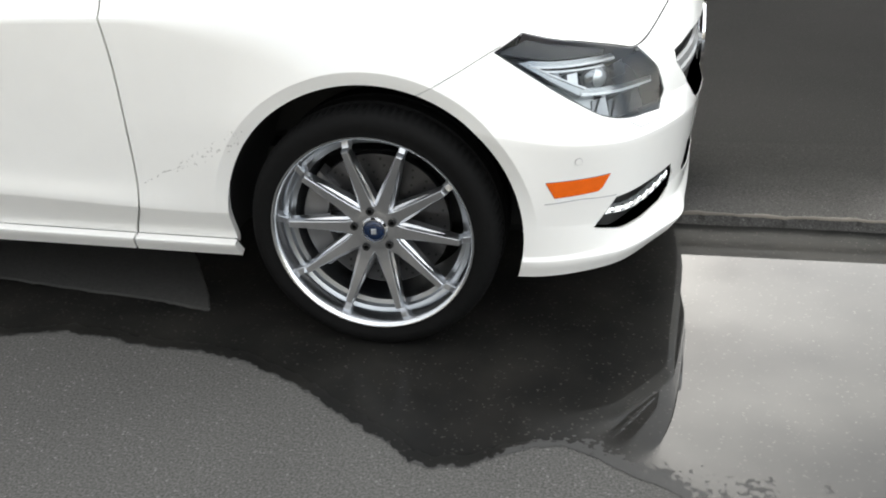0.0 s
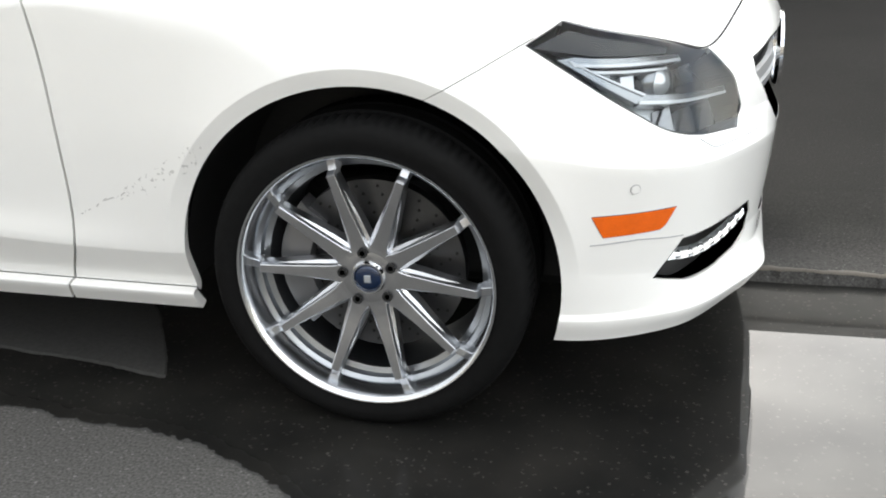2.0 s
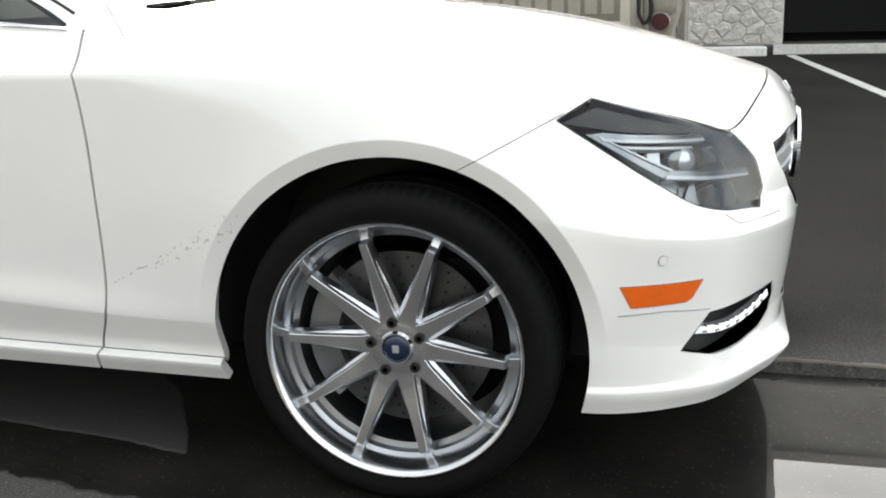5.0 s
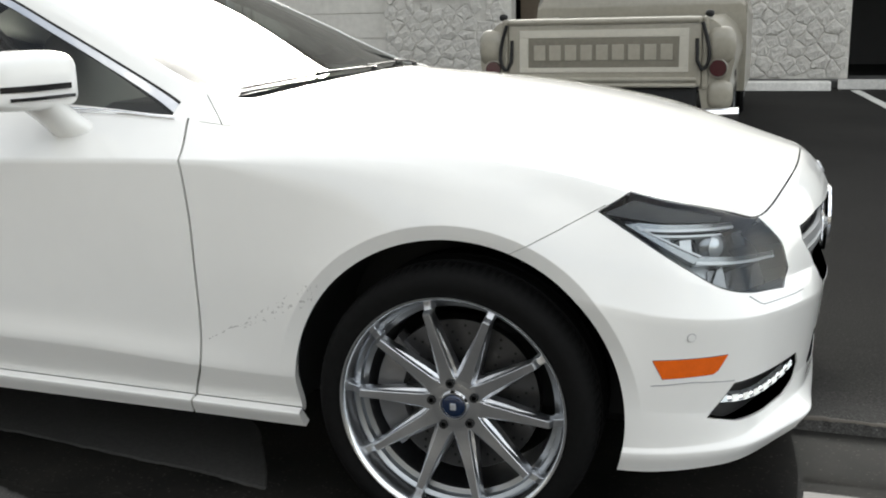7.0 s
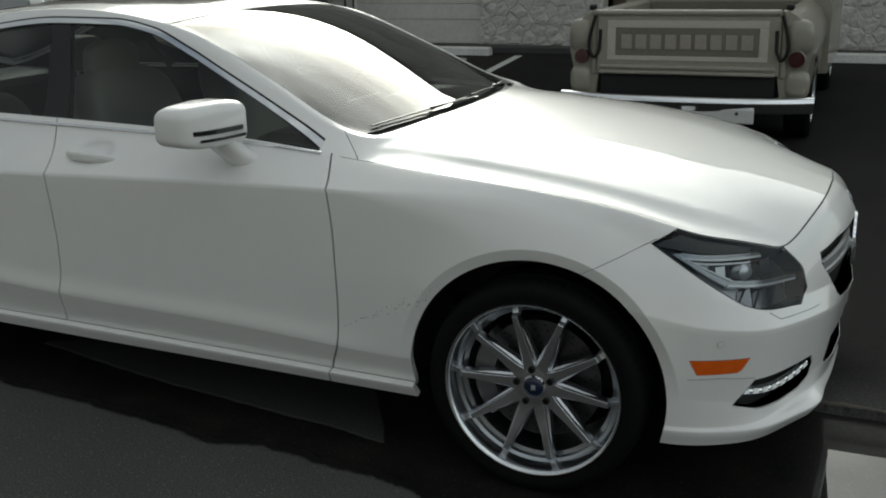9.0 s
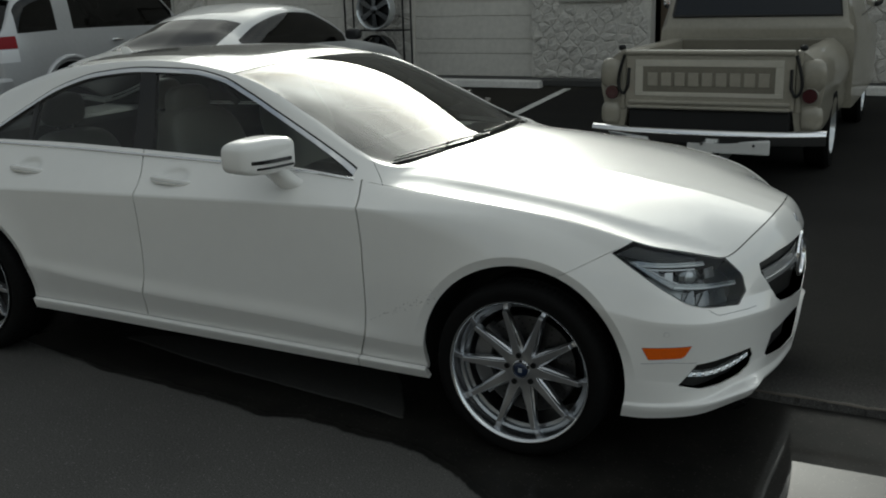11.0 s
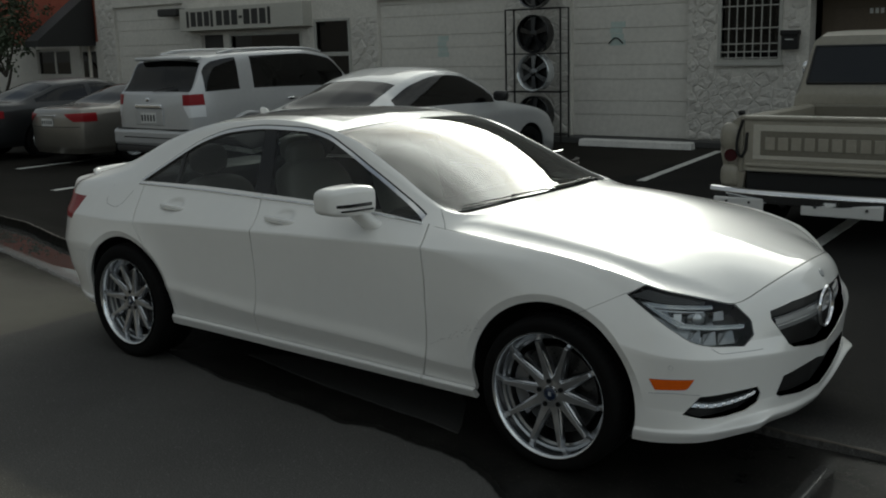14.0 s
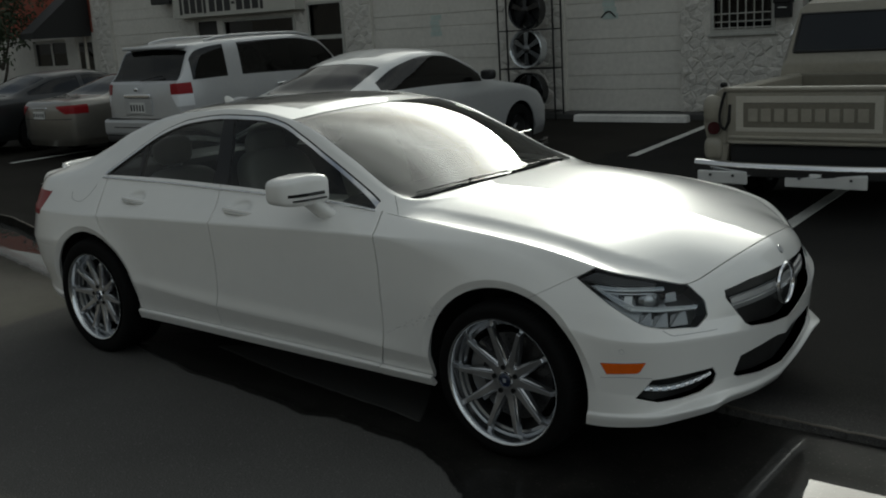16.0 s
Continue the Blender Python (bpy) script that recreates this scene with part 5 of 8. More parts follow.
LAMP_TIP = lambda V: (V[:, SS] - 0.314) * 0.55 - np.clip(V[:, Z] - 0.782, 0, 1) * 0.9
CORNER = lambda V: V[:, X] + 0.600 + (V[:, TT] - 6.0) * 0.10
SKIRT = lambda V: (V[:, TT] - 1.8) * 0.03
REAR_BUMP = lambda V: 0.60 - V[:, Z] + (V[:, X] + 3.2) * 0.05
BOOT = lambda V: -3.47 - 0.04 * np.cos(V[:, Y] * 3) - V[:, X]
TAIL_FRONT = lambda V: -3.48 - (V[:, Z] - 0.78) * -0.75 - V[:, X]

front = lambda V: V[:, SS] > 0.0
side = lambda V: (V[:, TT] < 6.9) & (V[:, SS] < 0.35)
top = lambda V: V[:, TT] > 5.5
GAP = 0.0032


def seam(f, near=None, gap=GAP):
    global V, F
    for o in (-gap, gap):
        V, F = refine(V, F, lambda W, o=o: f(W) + o, near)


def outline(points, cu, cv, pad=0.05, zone=None):
    """Cuts a convex outline into the body and returns a test for its inside."""
    global V, F
    fs = side_of(points, cu, cv)
    a, b = np.array(points).min(0) - pad, np.array(points).max(0) + pad
    for f in fs:
        V, F = refine(V, F, f, lambda W: (W[:, cu] > a[0]) & (W[:, cu] < b[0]) & (W[:, cv] > a[1]) & (W[:, cv] < b[1]) & (zone(W) if zone else True))
    return lambda C: np.all([f(C) > 0 for f in fs], axis=0) & (zone(C) if zone else True)


V, F = refine(V, F, ARCH_F, lambda W: W[:, Z] < 0.8)
V, F = refine(V, F, ARCH_B, lambda W: W[:, Z] < 0.8)
# the arch lip: the flank flares out to a crisp edge, then turns in towards the wheel
LIP = 0.034
for f in (ARCH_F, ARCH_B):
    for o in (LIP - 0.002, LIP + 0.002, LIP + 0.02, LIP + 0.05, 0.012):
        V, F = refine(V, F, lambda W, f=f, o=o: f(W) - o, lambda W: (W[:, Z] < 0.85) & (W[:, Y] > 0.5))
for cx in (-0.004, AXLE_R):
    r = arch_r(V[:, X], V[:, Z], cx) - ARCH_R
    fade = np.clip((V[:, Z] - 0.34) / 0.16, 0, 1) * np.where((V[:, Z] < 0.95) & (V[:, Y] > 0.5) & (V[:, TT] < 6), 1.0, 0.0)
    flare = np.clip(1 - (r - LIP) / 0.13, 0, 1)
    rise = np.where(r > LIP, 0.011 * flare * flare, 0.011 - 0.42 * (LIP - r))
    slope = np.where(r > LIP + 0.0015, -2 * 0.011 * flare / 0.13, np.where(r < LIP - 0.0015, 0.42, 0.12))
    rise, slope = rise * fade, slope * fade
    near_r = (r > -0.02) & (r < LIP + 0.13)
    V[:, Y] += np.where(near_r, rise, 0)
    ux, uz = (V[:, X] - cx) / (r + ARCH_R), (V[:, Z] - FRONT_Z) / (r + ARCH_R)
    V[:, 5] -= np.where(near_r, slope * ux, 0)
    V[:, 7] -= np.where(near_r, slope * uz, 0)
    V[:, 5:8] /= np.linalg.norm(V[:, 5:8], axis=1, keepdims=True).clip(1e-9)
seam(DOOR_F, side)
seam(DOOR_B, side)
seam(DOOR_R, side)
seam(NOSE, lambda W: (W[:, X] > 0.05) & (W[:, X] < 0.36) & (W[:, TT] < 6) & (W[:, SS] < 0.4), 0.0008)
seam(HOOD, lambda W: (W[:, X] > -0.75) & (W[:, TT] > 5) & (W[:, TT] < 7), 0.0014)
seam(CORNER, lambda W: (W[:, TT] > 5.9) & (W[:, TT] < 7.2) & (W[:, X] > -0.8) & (W[:, X] < -0.5), 0.0014)
for f in (COWL, lambda W: COWL(W) + 0.034, HEADER, RAIL):
    V, F = refine(V, F, f, lambda W: (W[:, TT] > 6.2) & (W[:, X] < 0))
for f in (WIN_TOP, lambda W: WIN_TOP(W) + 0.017, lambda W: WIN_TOP(W) + 0.024, BELT):
    V, F = refine(V, F, f, lambda W: (W[:, TT] > 5.3) & (W[:, TT] < 7.6) & (W[:, X] > -3.1) & (W[:, X] < -0.6))
for x0, x1 in ((-1.885, -1.96), (-1.765, -1.87)):
    V, F = refine(V, F, lambda W: W[:, X] - np.interp(W[:, Z], [1.0, 1.34], [x0, x1]), lambda W: (W[:, TT] > 5.9) & (W[:, TT] < 7.5))
V, F = refine(V, F, lambda W: W[:, X] + 2.515 - (1.02 - W[:, Z]) * 0.3, lambda W: (W[:, TT] > 5.9) & (W[:, TT] < 7.5))
V, F = refine(V, F, lambda W: W[:, X] + 2.545 - (1.02 - W[:, Z]) * 0.3, lambda W: (W[:, TT] > 5.9) & (W[:, TT] < 7.5))
for f in (LAMP_LOW, LAMP_IN, LAMP_TIP):
    V, F = refine(V, F, f, lambda W: (W[:, SS] > 0.28) & (W[:, SS] < 0.95) & (W[:, TT] < 6.2) & (W[:, TT] > 4.4))
seam(SKIRT, lambda W: (W[:, SS] < 0.1) & (W[:, SS] > -3.3) & (W[:, TT] < 3), 0.0022)
seam(REAR_BUMP, lambda W: (W[:, SS] < -3.1) & (W[:, TT] < 6), 0.0005)
seam(BOOT, lambda W: (W[:, TT] > 5.9) & (W[:, SS] < -3.0))
for f in (TAIL_FRONT, lambda W: W[:, Z] - 0.765, lambda W: 0.905 - W[:, Z]):
    V, F = refine(V, F, f, lambda W: (W[:, SS] < -3.4) & (W[:, TT] < 6.2) & (W[:, TT] > 3.5))

fronty = lambda W: (W[:, SS] > 0.6) & (W[:, TT] < 6.3)
in_grille = outline([(0, 0.700), (0.30, 0.694), (0.435, 0.678), (0.44, 0.645), (0.37, 0.535), (0.33, 0.512), (0.16, 0.478), (0, 0.462), (-0.4, 0.462), (-0.4, 0.7)], Y, Z, zone=fronty)
in_intake = outline([(0, 0.405), (0.20, 0.425), (0.365, 0.453), (0.430, 0.335), (0.40, 0.316), (0.20, 0.275), (0, 0.258), (-0.5, 0.258), (-0.5, 0.405)], Y, Z, zone=fronty)
sidey = lambda W: (W[:, SS] > 0.3) & (W[:, SS] < 0.95) & (W[:, TT] < 5.2)
in_marker = outline([(0.443, 0.477), (0.588, 0.478), (0.568, 0.444), (0.558, 0.437), (0.463, 0.434)], SS, Z, zone=sidey)
in_slot = outline([(0.548, 0.335), (0.605, 0.406), (0.70, 0.404), (0.800, 0.400), (0.815, 0.366), (0.805, 0.330), (0.765, 0.310), (0.70, 0.306), (0.62, 0.314)], SS, Z, zone=sidey)
V[:, 5:8] /= np.linalg.norm(V[:, 5:8], axis=1, keepdims=True).clip(1e-9)


C = mids(V, F)
lab = np.full(len(F), "body", dtype=object)
side_c = (C[:, TT] < 6.06) & (C[:, SS] < 0.35)
lab[(C[:, TT] > 1.8) & side_c & (DOOR_F(C) < 0) & (DOOR_B(C) > 0)] = "front_door"
lab[(C[:, TT] > 1.8) & side_c & (DOOR_B(C) < 0) & (DOOR_R(C) > 0)] = "rear_door"
lab[side_c & (DOOR_F(C) > 0) & (C[:, TT] < 6.0)] = "fender"
is_nose = ((C[:, SS] > 0.36) | ((NOSE(C) > 0) & (C[:, X] > 0.05))) & (C[:, TT] < 6.0)
lab[is_nose] = "front_bumper"
lab[(HOOD(C) > 0) & (COWL(C) > 0) & (C[:, X] > -0.72) & ((C[:, TT] > 7.06) | (CORNER(C) > 0))] = "hood"
lab[(C[:, TT] > 7.06) & (COWL(C) < 0) & (HEADER(C) > 0)] = "windshield"
lab[(C[:, TT] > 7.06) & (COWL(C) < 0) & (COWL(C) > -0.034)] = "cowl"
lab[(C[:, TT] > 7.06) & (C[:, X] < -2.74) & (C[:, X] > -3.42)] = "rear_glass"
lab[(C[:, Y] < 0.42) & (C[:, X] < -1.56) & (C[:, X] > -2.5)] = "sunroof"
lab[(C[:, SS] < -3.2) & (REAR_BUMP(C) > 0) & (C[:, TT] < 6)] = "rear_bumper"
lab[(BOOT(C) > 0) & (C[:, TT] > 6.0)] = "boot_lid"
lab[(TAIL_FRONT(C) > 0) & (C[:, Z] > 0.765) & (C[:, Z] < 0.905) & (C[:, TT] < 6) & (C[:, Y] > 0.30)] = "tail_lamp"
glassy = (C[:, TT] > 6.06) & (C[:, TT] < 7.5) & (WIN_TOP(C) > 0) & (C[:, X] < -0.74) & (C[:, X] > -2.86)
pill_a = C[:, X] - np.interp(C[:, Z], [1.0, 1.34], [-1.885, -1.96])
pill_b = C[:, X] - np.interp(C[:, Z], [1.0, 1.34], [-1.765, -1.87])
quart = C[:, X] + 2.515 - (1.02 - C[:, Z]) * 0.3
lab[glassy & (pill_b > 0)] = "front_glass"
lab[glassy & (pill_a < 0)] = "rear_glass_side"
lab[glassy & (pill_a > 0) & (pill_b < 0)] = "pillar_trim"
lab[glassy & (quart < 0) & (quart > -0.03)] = "quarter_trim"
edging = (C[:, TT] > 6.06) & (C[:, TT] < 7.5) & (WIN_TOP(C) < 0) & (C[:, X] < -0.74) & (C[:, X] > -2.86)
lab[edging & (WIN_TOP(C) > -0.024)] = "window_seal"
lab[edging & (WIN_TOP(C) > -0.017)] = "chrome_trim"
in_lamp = (LAMP_LOW(C) > 0) & (LAMP_IN(C) > 0) & (LAMP_TIP(C) > 0) & (C[:, TT] < 6.0) & (C[:, SS] > 0.3) & (C[:, SS] < 0.95) & (C[:, TT] > 4.3)
lab[in_lamp] = "headlamp"
lab[in_grille(C)] = "grille"
lab[in_intake(C)] = "intake"
lab[in_marker(C)] = "marker"
lab[in_slot(C)] = "slot"
for f, zone in ((DOOR_F, side_c), (DOOR_B, side_c & (C[:, TT] > 1.8)), (DOOR_R, side_c & (C[:, TT] > 1.8)),
                (NOSE, (C[:, X] > 0.05) & (C[:, X] < 0.33) & (C[:, TT] < 6) & (C[:, SS] < 0.36)),
                (HOOD, (C[:, X] > -0.66)), (REAR_BUMP, (C[:, SS] < -3.2) & (C[:, TT] < 6)), (BOOT, C[:, TT] > 6.0)):
    lab[(np.abs(f(C)) < (0.0008 if f is NOSE else 0.0014 if f is HOOD else 0.0005 if f is REAR_BUMP else GAP)) & zone & ~in_lamp] = "gone"
lab[(np.abs(SKIRT(C)) < 0.0022) & (C[:, SS] < -0.2) & (C[:, SS] > -3.0)] = "gone"
lab[(np.abs(CORNER(C)) < 0.0014) & (C[:, TT] > 6.0) & (C[:, TT] < 7.0)] = "gone"
lab[(ARCH_F(C) < 0) & (C[:, Z] < 0.75) & (C[:, Y] > 0.5)] = "gone"
lab[(ARCH_B(C) < 0) & (C[:, Z] < 0.75) & (C[:, Y] > 0.5)] = "gone"


def piece(kind):
    return sub(V, F, lab == kind)


body = sheet("body_shell", *piece("body"), PAINT, car, depth=0.02, sides=(-1, 1))
sheet("hood", *piece("hood"), PAINT, car, depth=0.012, sides=(-1, 1))
bumper = sheet("front_bumper", *piece("front_bumper"), PAINT, car, depth=0.012, sides=(-1, 1))
sheet("rear_bumper", *piece("rear_bumper"), PAINT, car, depth=0.02, sides=(-1, 1))
sheet("boot_lid", *piece("boot_lid"), PAINT, car, depth=0.02, sides=(-1, 1))
sheet("windscreen", *piece("windshield"), GLASS, car, "windscreen mirroring bright cloud", depth=0.004, sides=(-1, 1), push=-0.003)
sheet("cowl_panel", *piece("cowl"), BLACKPLASTIC, car, "black cowl under the windscreen", push=-0.012, sides=(-1, 1))
sheet("rear_window", *piece("rear_glass"), TINT, car, depth=0.004, sides=(-1, 1), push=-0.003)
sheet("sunroof", *piece("sunroof"), GLOSSBLACK, car, "dark glass sunroof", depth=0.01, sides=(-1, 1), push=-0.001)
grille = sheet("grille", *piece("grille"), BLACKPLASTIC, car, "black radiator grille", push=-0.05, depth=-0.048, sides=(-1, 1))
sheet("intake_mesh", *piece("intake"), BLACKPLASTIC, bumper, push=-0.045, depth=-0.043, sides=(-1, 1))
for sd in (-1, 1):
    fender = sheet("fender", *piece("fender"), PAINT, car, depth=0.02, sides=(sd,))
    fd = sheet("front_door", *piece("front_door"), PAINT, car, depth=0.018, sides=(sd,))
    rd = sheet("rear_door", *piece("rear_door"), PAINT, car, depth=0.018, sides=(sd,))
    sheet("window_glass", *piece("front_glass"), TINT, fd, depth=0.004, push=-0.006, sides=(sd,))
    sheet("window_glass", *piece("rear_glass_side"), TINT, rd, depth=0.004, push=-0.006, sides=(sd,))
    sheet("pillar_trim", *piece("pillar_trim"), GLOSSBLACK, car, "black door pillar trim", depth=0.02, push=-0.005, sides=(sd,))
    sheet("quarter_divider", *piece("quarter_trim"), BLACKPLASTIC, rd, push=-0.004, sides=(sd,))
    sheet("window_seal", *piece("window_seal"), SEAM, car, "thin black seal outside the chrome strip", depth=0.004, push=-0.001, sides=(sd,))
    sheet("chrome_trim", *piece("chrome_trim"), CHROME, car, "chrome strip round the side windows", depth=0.008, push=0.003, sides=(sd,))
    marker = sheet("marker_lamp", *piece("marker"), ORANGE, car, "orange side marker", depth=0.01, push=0.001, sides=(sd,))
    rim_pts = [(0.443, 0.477), (0.5155, 0.4775), (0.588, 0.478), (0.568, 0.444), (0.558, 0.437), (0.51, 0.4355), (0.463, 0.434), (0.443, 0.477)]
    rim_on = [V[np.argmin((V[:, SS] - q[0]) ** 2 + (V[:, Z] - q[1]) ** 2 + 9 * (V[:, TT] > 5.2))] for q in [(a[0] + (b[0] - a[0]) * k / 6, a[1] + (b[1] - a[1]) * k / 6) for a, b in zip(rim_pts, rim_pts[1:]) for k in range(6)] + rim_pts[:1]]
    tube("marker_rim", [(r[0], r[1] * sd, r[2]) for r in rim_on], 0.0010, BLACKPLASTIC, marker, "thin dark rim")
    sheet("tail_lamp", *piece("tail_lamp"), REDLENS, car, "red tail lamp", depth=0.01, push=0.001, sides=(sd,))

lip = LINES[7][CAR_S < -3.66]
lip = [(p[0] - 0.012, p[1], p[2] + 0.006) for p in lip[::-1]]
tube("boot_spoiler", [(x, -y, z) for x, y, z in lip] + [(x, y, z) for x, y, z in lip[::-1]][1:], 0.017, PAINT, car, "slim white lip spoiler")
FLAP = [(-3.13, 0.985), (-3.13, 0.912), (-3.10, 0.886), (-3.03, 0.876), (-2.965, 0.884), (-2.925, 0.915), (-2.895, 0.97)]


def flank(x, z):
    pick = V[(V[:, TT] < 6.2) & (V[:, TT] > 4.0) & (V[:, X] < -2.5) & (V[:, X] > -3.4)]
    near = np.argsort((pick[:, X] - x) ** 2 + (pick[:, Z] - z) ** 2)[:24]
    A = np.stack([np.ones(24), pick[near, X] - x, pick[near, Z] - z], 1)
    return float(np.linalg.lstsq(A, pick[near, Y], rcond=None)[0][0])


for sd in (-1, 1):
    tube("flap_gap", [(x, flank(x, z) * sd, z) for x, z in FLAP], 0.0010, SEAM, car, "thin dark gap round the fuel flap")

# dark structure behind the panels
hidden = np.isin(lab, ["gone", "headlamp", "grille", "intake", "slot", "windshield", "front_glass", "rear_glass_side", "rear_glass"])
keep = ~hidden | ((lab == "gone") & ~((ARCH_F(C) < 0.01) | (ARCH_B(C) < 0.01)))
sheet("inner_structure", *sub(V, F, keep), SEAM, car, "black inner structure", push=-0.024, sides=(-1, 1), hem=False)
boxpart("underbody", (-3.75, -0.60, 0.19), (0.62, 0.60, 0.44), BLACKPLASTIC, car, "black plastic underbody", bevel=0.03)
for sd in (-1, 1):
    lo, hi = sorted((sd * 0.60, sd * 0.83))
    boxpart("sill_rail", (-2.42, lo, 0.235), (-0.46, hi, 0.33), BLACKPLASTIC, car, bevel=0.02)
boxpart("engine_bay", (-0.55, -0.56, 0.44), (0.5, 0.56, 0.68), BLACKPLASTIC, car, bevel=0.03)


def lamp_bit(points, material, parent, push, depth, sd, name, label=""):
    LV, LF = sub(V, F, np.isin(lab, ["headlamp", "slot"]))
    fs = side_of(points, SS, Z)
    for f in fs:
        LV, LF = refine(LV, LF, f)
    c = mids(LV, LF)
    ok = np.all([f(c) > 0 for f in fs], axis=0)
    if ok.any():
        LV[:, 5:8] /= np.linalg.norm(LV[:, 5:8], axis=1, keepdims=True).clip(1e-9)
        return sheet(name, *sub(LV, LF, ok), material, parent, label, depth=depth, push=push, sides=(sd,))


def superball(name, centre, radii, power, material, parent, label="", turn=0.0, nu=36, nv=20, shape=None):
    vs, fs = [], []
    pw = lambda v: math.copysign(abs(v) ** power, v)
    for j in range(nv + 1):
        b = math.pi * (j / nv - 0.5)
        for i in range(nu):
            a = 2 * math.pi * i / nu
            p = Vector((radii[0] * pw(math.cos(b)) * pw(math.cos(a)), radii[1] * pw(math.cos(b)) * pw(math.sin(a)), radii[2] * pw(math.sin(b))))
            if shape:
                p = shape(p)
            vs.append(Vector(centre) + Matrix.Rotation(radians(turn), 3, "Z") @ p)
    for j in range(nv):
        for i in range(nu):
            k = (i + 1) % nu
            fs.append((j * nu + i, j * nu + k, (j + 1) * nu + k, (j + 1) * nu + i))
    return raw(name, vs, fs, material, parent, label)


def skin(s, z):
    """A point of the nose and its outward direction, by station and height."""
    pick = V[(V[:, SS] > 0.3) & (V[:, TT] < 5.5)]
    near = np.argsort((pick[:, SS] - s) ** 2 + (pick[:, Z] - z) ** 2)[:24]
    A = np.stack([np.ones(24), pick[near, SS] - s, pick[near, Z] - z], 1)
    p = np.array([np.linalg.lstsq(A, pick[near, a], rcond=None)[0][0] for a in (0, 1)] + [z])
    n = pick[near, 5:8].mean(0)
    return p, n / np.linalg.norm(n)


for sd in (-1, 1):
    lamp = sheet("headlamp", *piece("headlamp"), LAMPDARK, car, "clear-lensed headlamp with black surround", push=-0.07, depth=-0.068, sides=(sd,))
    sheet("lens", *piece("headlamp"), LENS, lamp, depth=0.004, push=0.0005, sides=(sd,))
    # upper dark lid, light guides, projector boxes and the lower reflectors
    lamp_bit([(0.325, 0.778), (0.41, 0.818), (0.52, 0.788), (0.62, 0.757), (0.60, 0.742), (0.42, 0.762)], LAMPDARK, lamp, -0.012, 0.02, sd, "lamp_lid")
    lamp_bit([(0.352, 0.752), (0.375, 0.757), (0.525, 0.684), (0.60, 0.660), (0.66, 0.640), (0.68, 0.600), (0.575, 0.622)], HOUSING, lamp, -0.040, 0.02, sd, "lamp_housing", "grey inner lamp housing")
    lamp_bit([(0.41, 0.742), (0.645, 0.722), (0.690, 0.662), (0.53, 0.680)], SMOKED, lamp, -0.056, 0.02, sd, "reflector_bowl")
    # each light guide is a dull band with a thin bright edge
    for band, edge in (([(0.372, 0.757), (0.40, 0.760), (0.645, 0.736), (0.645, 0.724), (0.40, 0.745)], [(0.395, 0.7495), (0.645, 0.7275), (0.645, 0.7225), (0.40, 0.744)]),
                       ([(0.368, 0.758), (0.395, 0.752), (0.536, 0.684), (0.532, 0.670), (0.515, 0.674)], [(0.388, 0.754), (0.397, 0.752), (0.538, 0.684), (0.531, 0.683)]),
                       ([(0.525, 0.686), (0.775, 0.648), (0.768, 0.634), (0.520, 0.670)], [(0.523, 0.676), (0.770, 0.639), (0.768, 0.634), (0.521, 0.671)])):
        lamp_bit(band, GUIDEBAND, lamp, -0.014, 0.02, sd, "light_guide")
        lamp_bit(edge, LAMPGUIDE, lamp, -0.011, 0.01, sd, "guide_edge", "bright clear edge")
    lamp_bit([(0.43, 0.738), (0.61, 0.722), (0.61, 0.718), (0.435, 0.733)], LAMPGUIDE, lamp, -0.022, 0.02, sd, "light_guide")
    for s0, s1, z0, z1, mt in ((0.452, 0.478, 0.706, 0.730, LAMPBOX), (0.500, 0.528, 0.690, 0.724, LAMPGUIDE), (0.665, 0.712, 0.680, 0.716, LAMPMID)):
        lamp_bit([(s0, z0 + 0.004), (s1, z0), (s1, z1), (s0, z1)], mt, lamp, -0.034, 0.03, sd, "reflector_box")
    pc, pn = skin(0.592, 0.702)
    tilt = math.degrees(math.atan2(pn[1] * sd, pn[0]))
    inset = lambda q, n_, d: (q[0] - n_[0] * d, (q[1] - n_[1] * d) * sd, q[2] - n_[2] * d)
    superball("projector", inset(pc, pn, 0.052), (0.024, 0.048, 0.034), 0.6, LAMPMID, lamp, turn=tilt)
    superball("projector_lens", inset(pc, pn, 0.042), (0.022, 0.034, 0.029), 1.0, LAMPCLEAR, lamp, "round glass projector lens", turn=tilt)
    # faceted bowls under the lower guide
    for q, zb, wd in ((0.560, 0.622, 0.050), (0.618, 0.610, 0.056), (0.682, 0.600, 0.060)):
        lamp_bit([(q, zb), (q + wd, zb - 0.008), (q + wd * 0.95, zb + 0.036), (q + wd * 0.6, zb + 0.036)], LAMPMID, lamp, -0.030, 0.03, sd, "lower_reflector")
        lamp_bit([(q, zb + 0.004), (q + wd * 0.56, zb + 0.036), (q + wd * 0.1, zb + 0.036)], SMOKED, lamp, -0.036, 0.02, sd, "reflector_facet")
    slot = sheet("lamp_slot", *piece("slot"), BLACKPLASTIC, car, "black daytime lamp slot", push=-0.045, depth=-0.043, sides=(sd,))
    ctr = [(0.570, 0.374), (0.61, 0.366), (0.65, 0.360), (0.69, 0.359), (0.73, 0.362), (0.765, 0.367), (0.798, 0.376)]
    cs, cz = [p[0] for p in ctr], [p[1] for p in ctr]
    strip = [skin(q, float(glide(cs, cz, np.array([q]))[0])) for q in np.linspace(cs[0], cs[-1], 9)]
    guide = tube("led_strip", [(p[0] - n_[0] * 0.014, (p[1] - n_[1] * 0.014) * sd, p[2] - n_[2] * 0.014 - 0.004) for p, n_ in strip], 0.0100, CHROME, slot, "faceted clear daytime light strip")
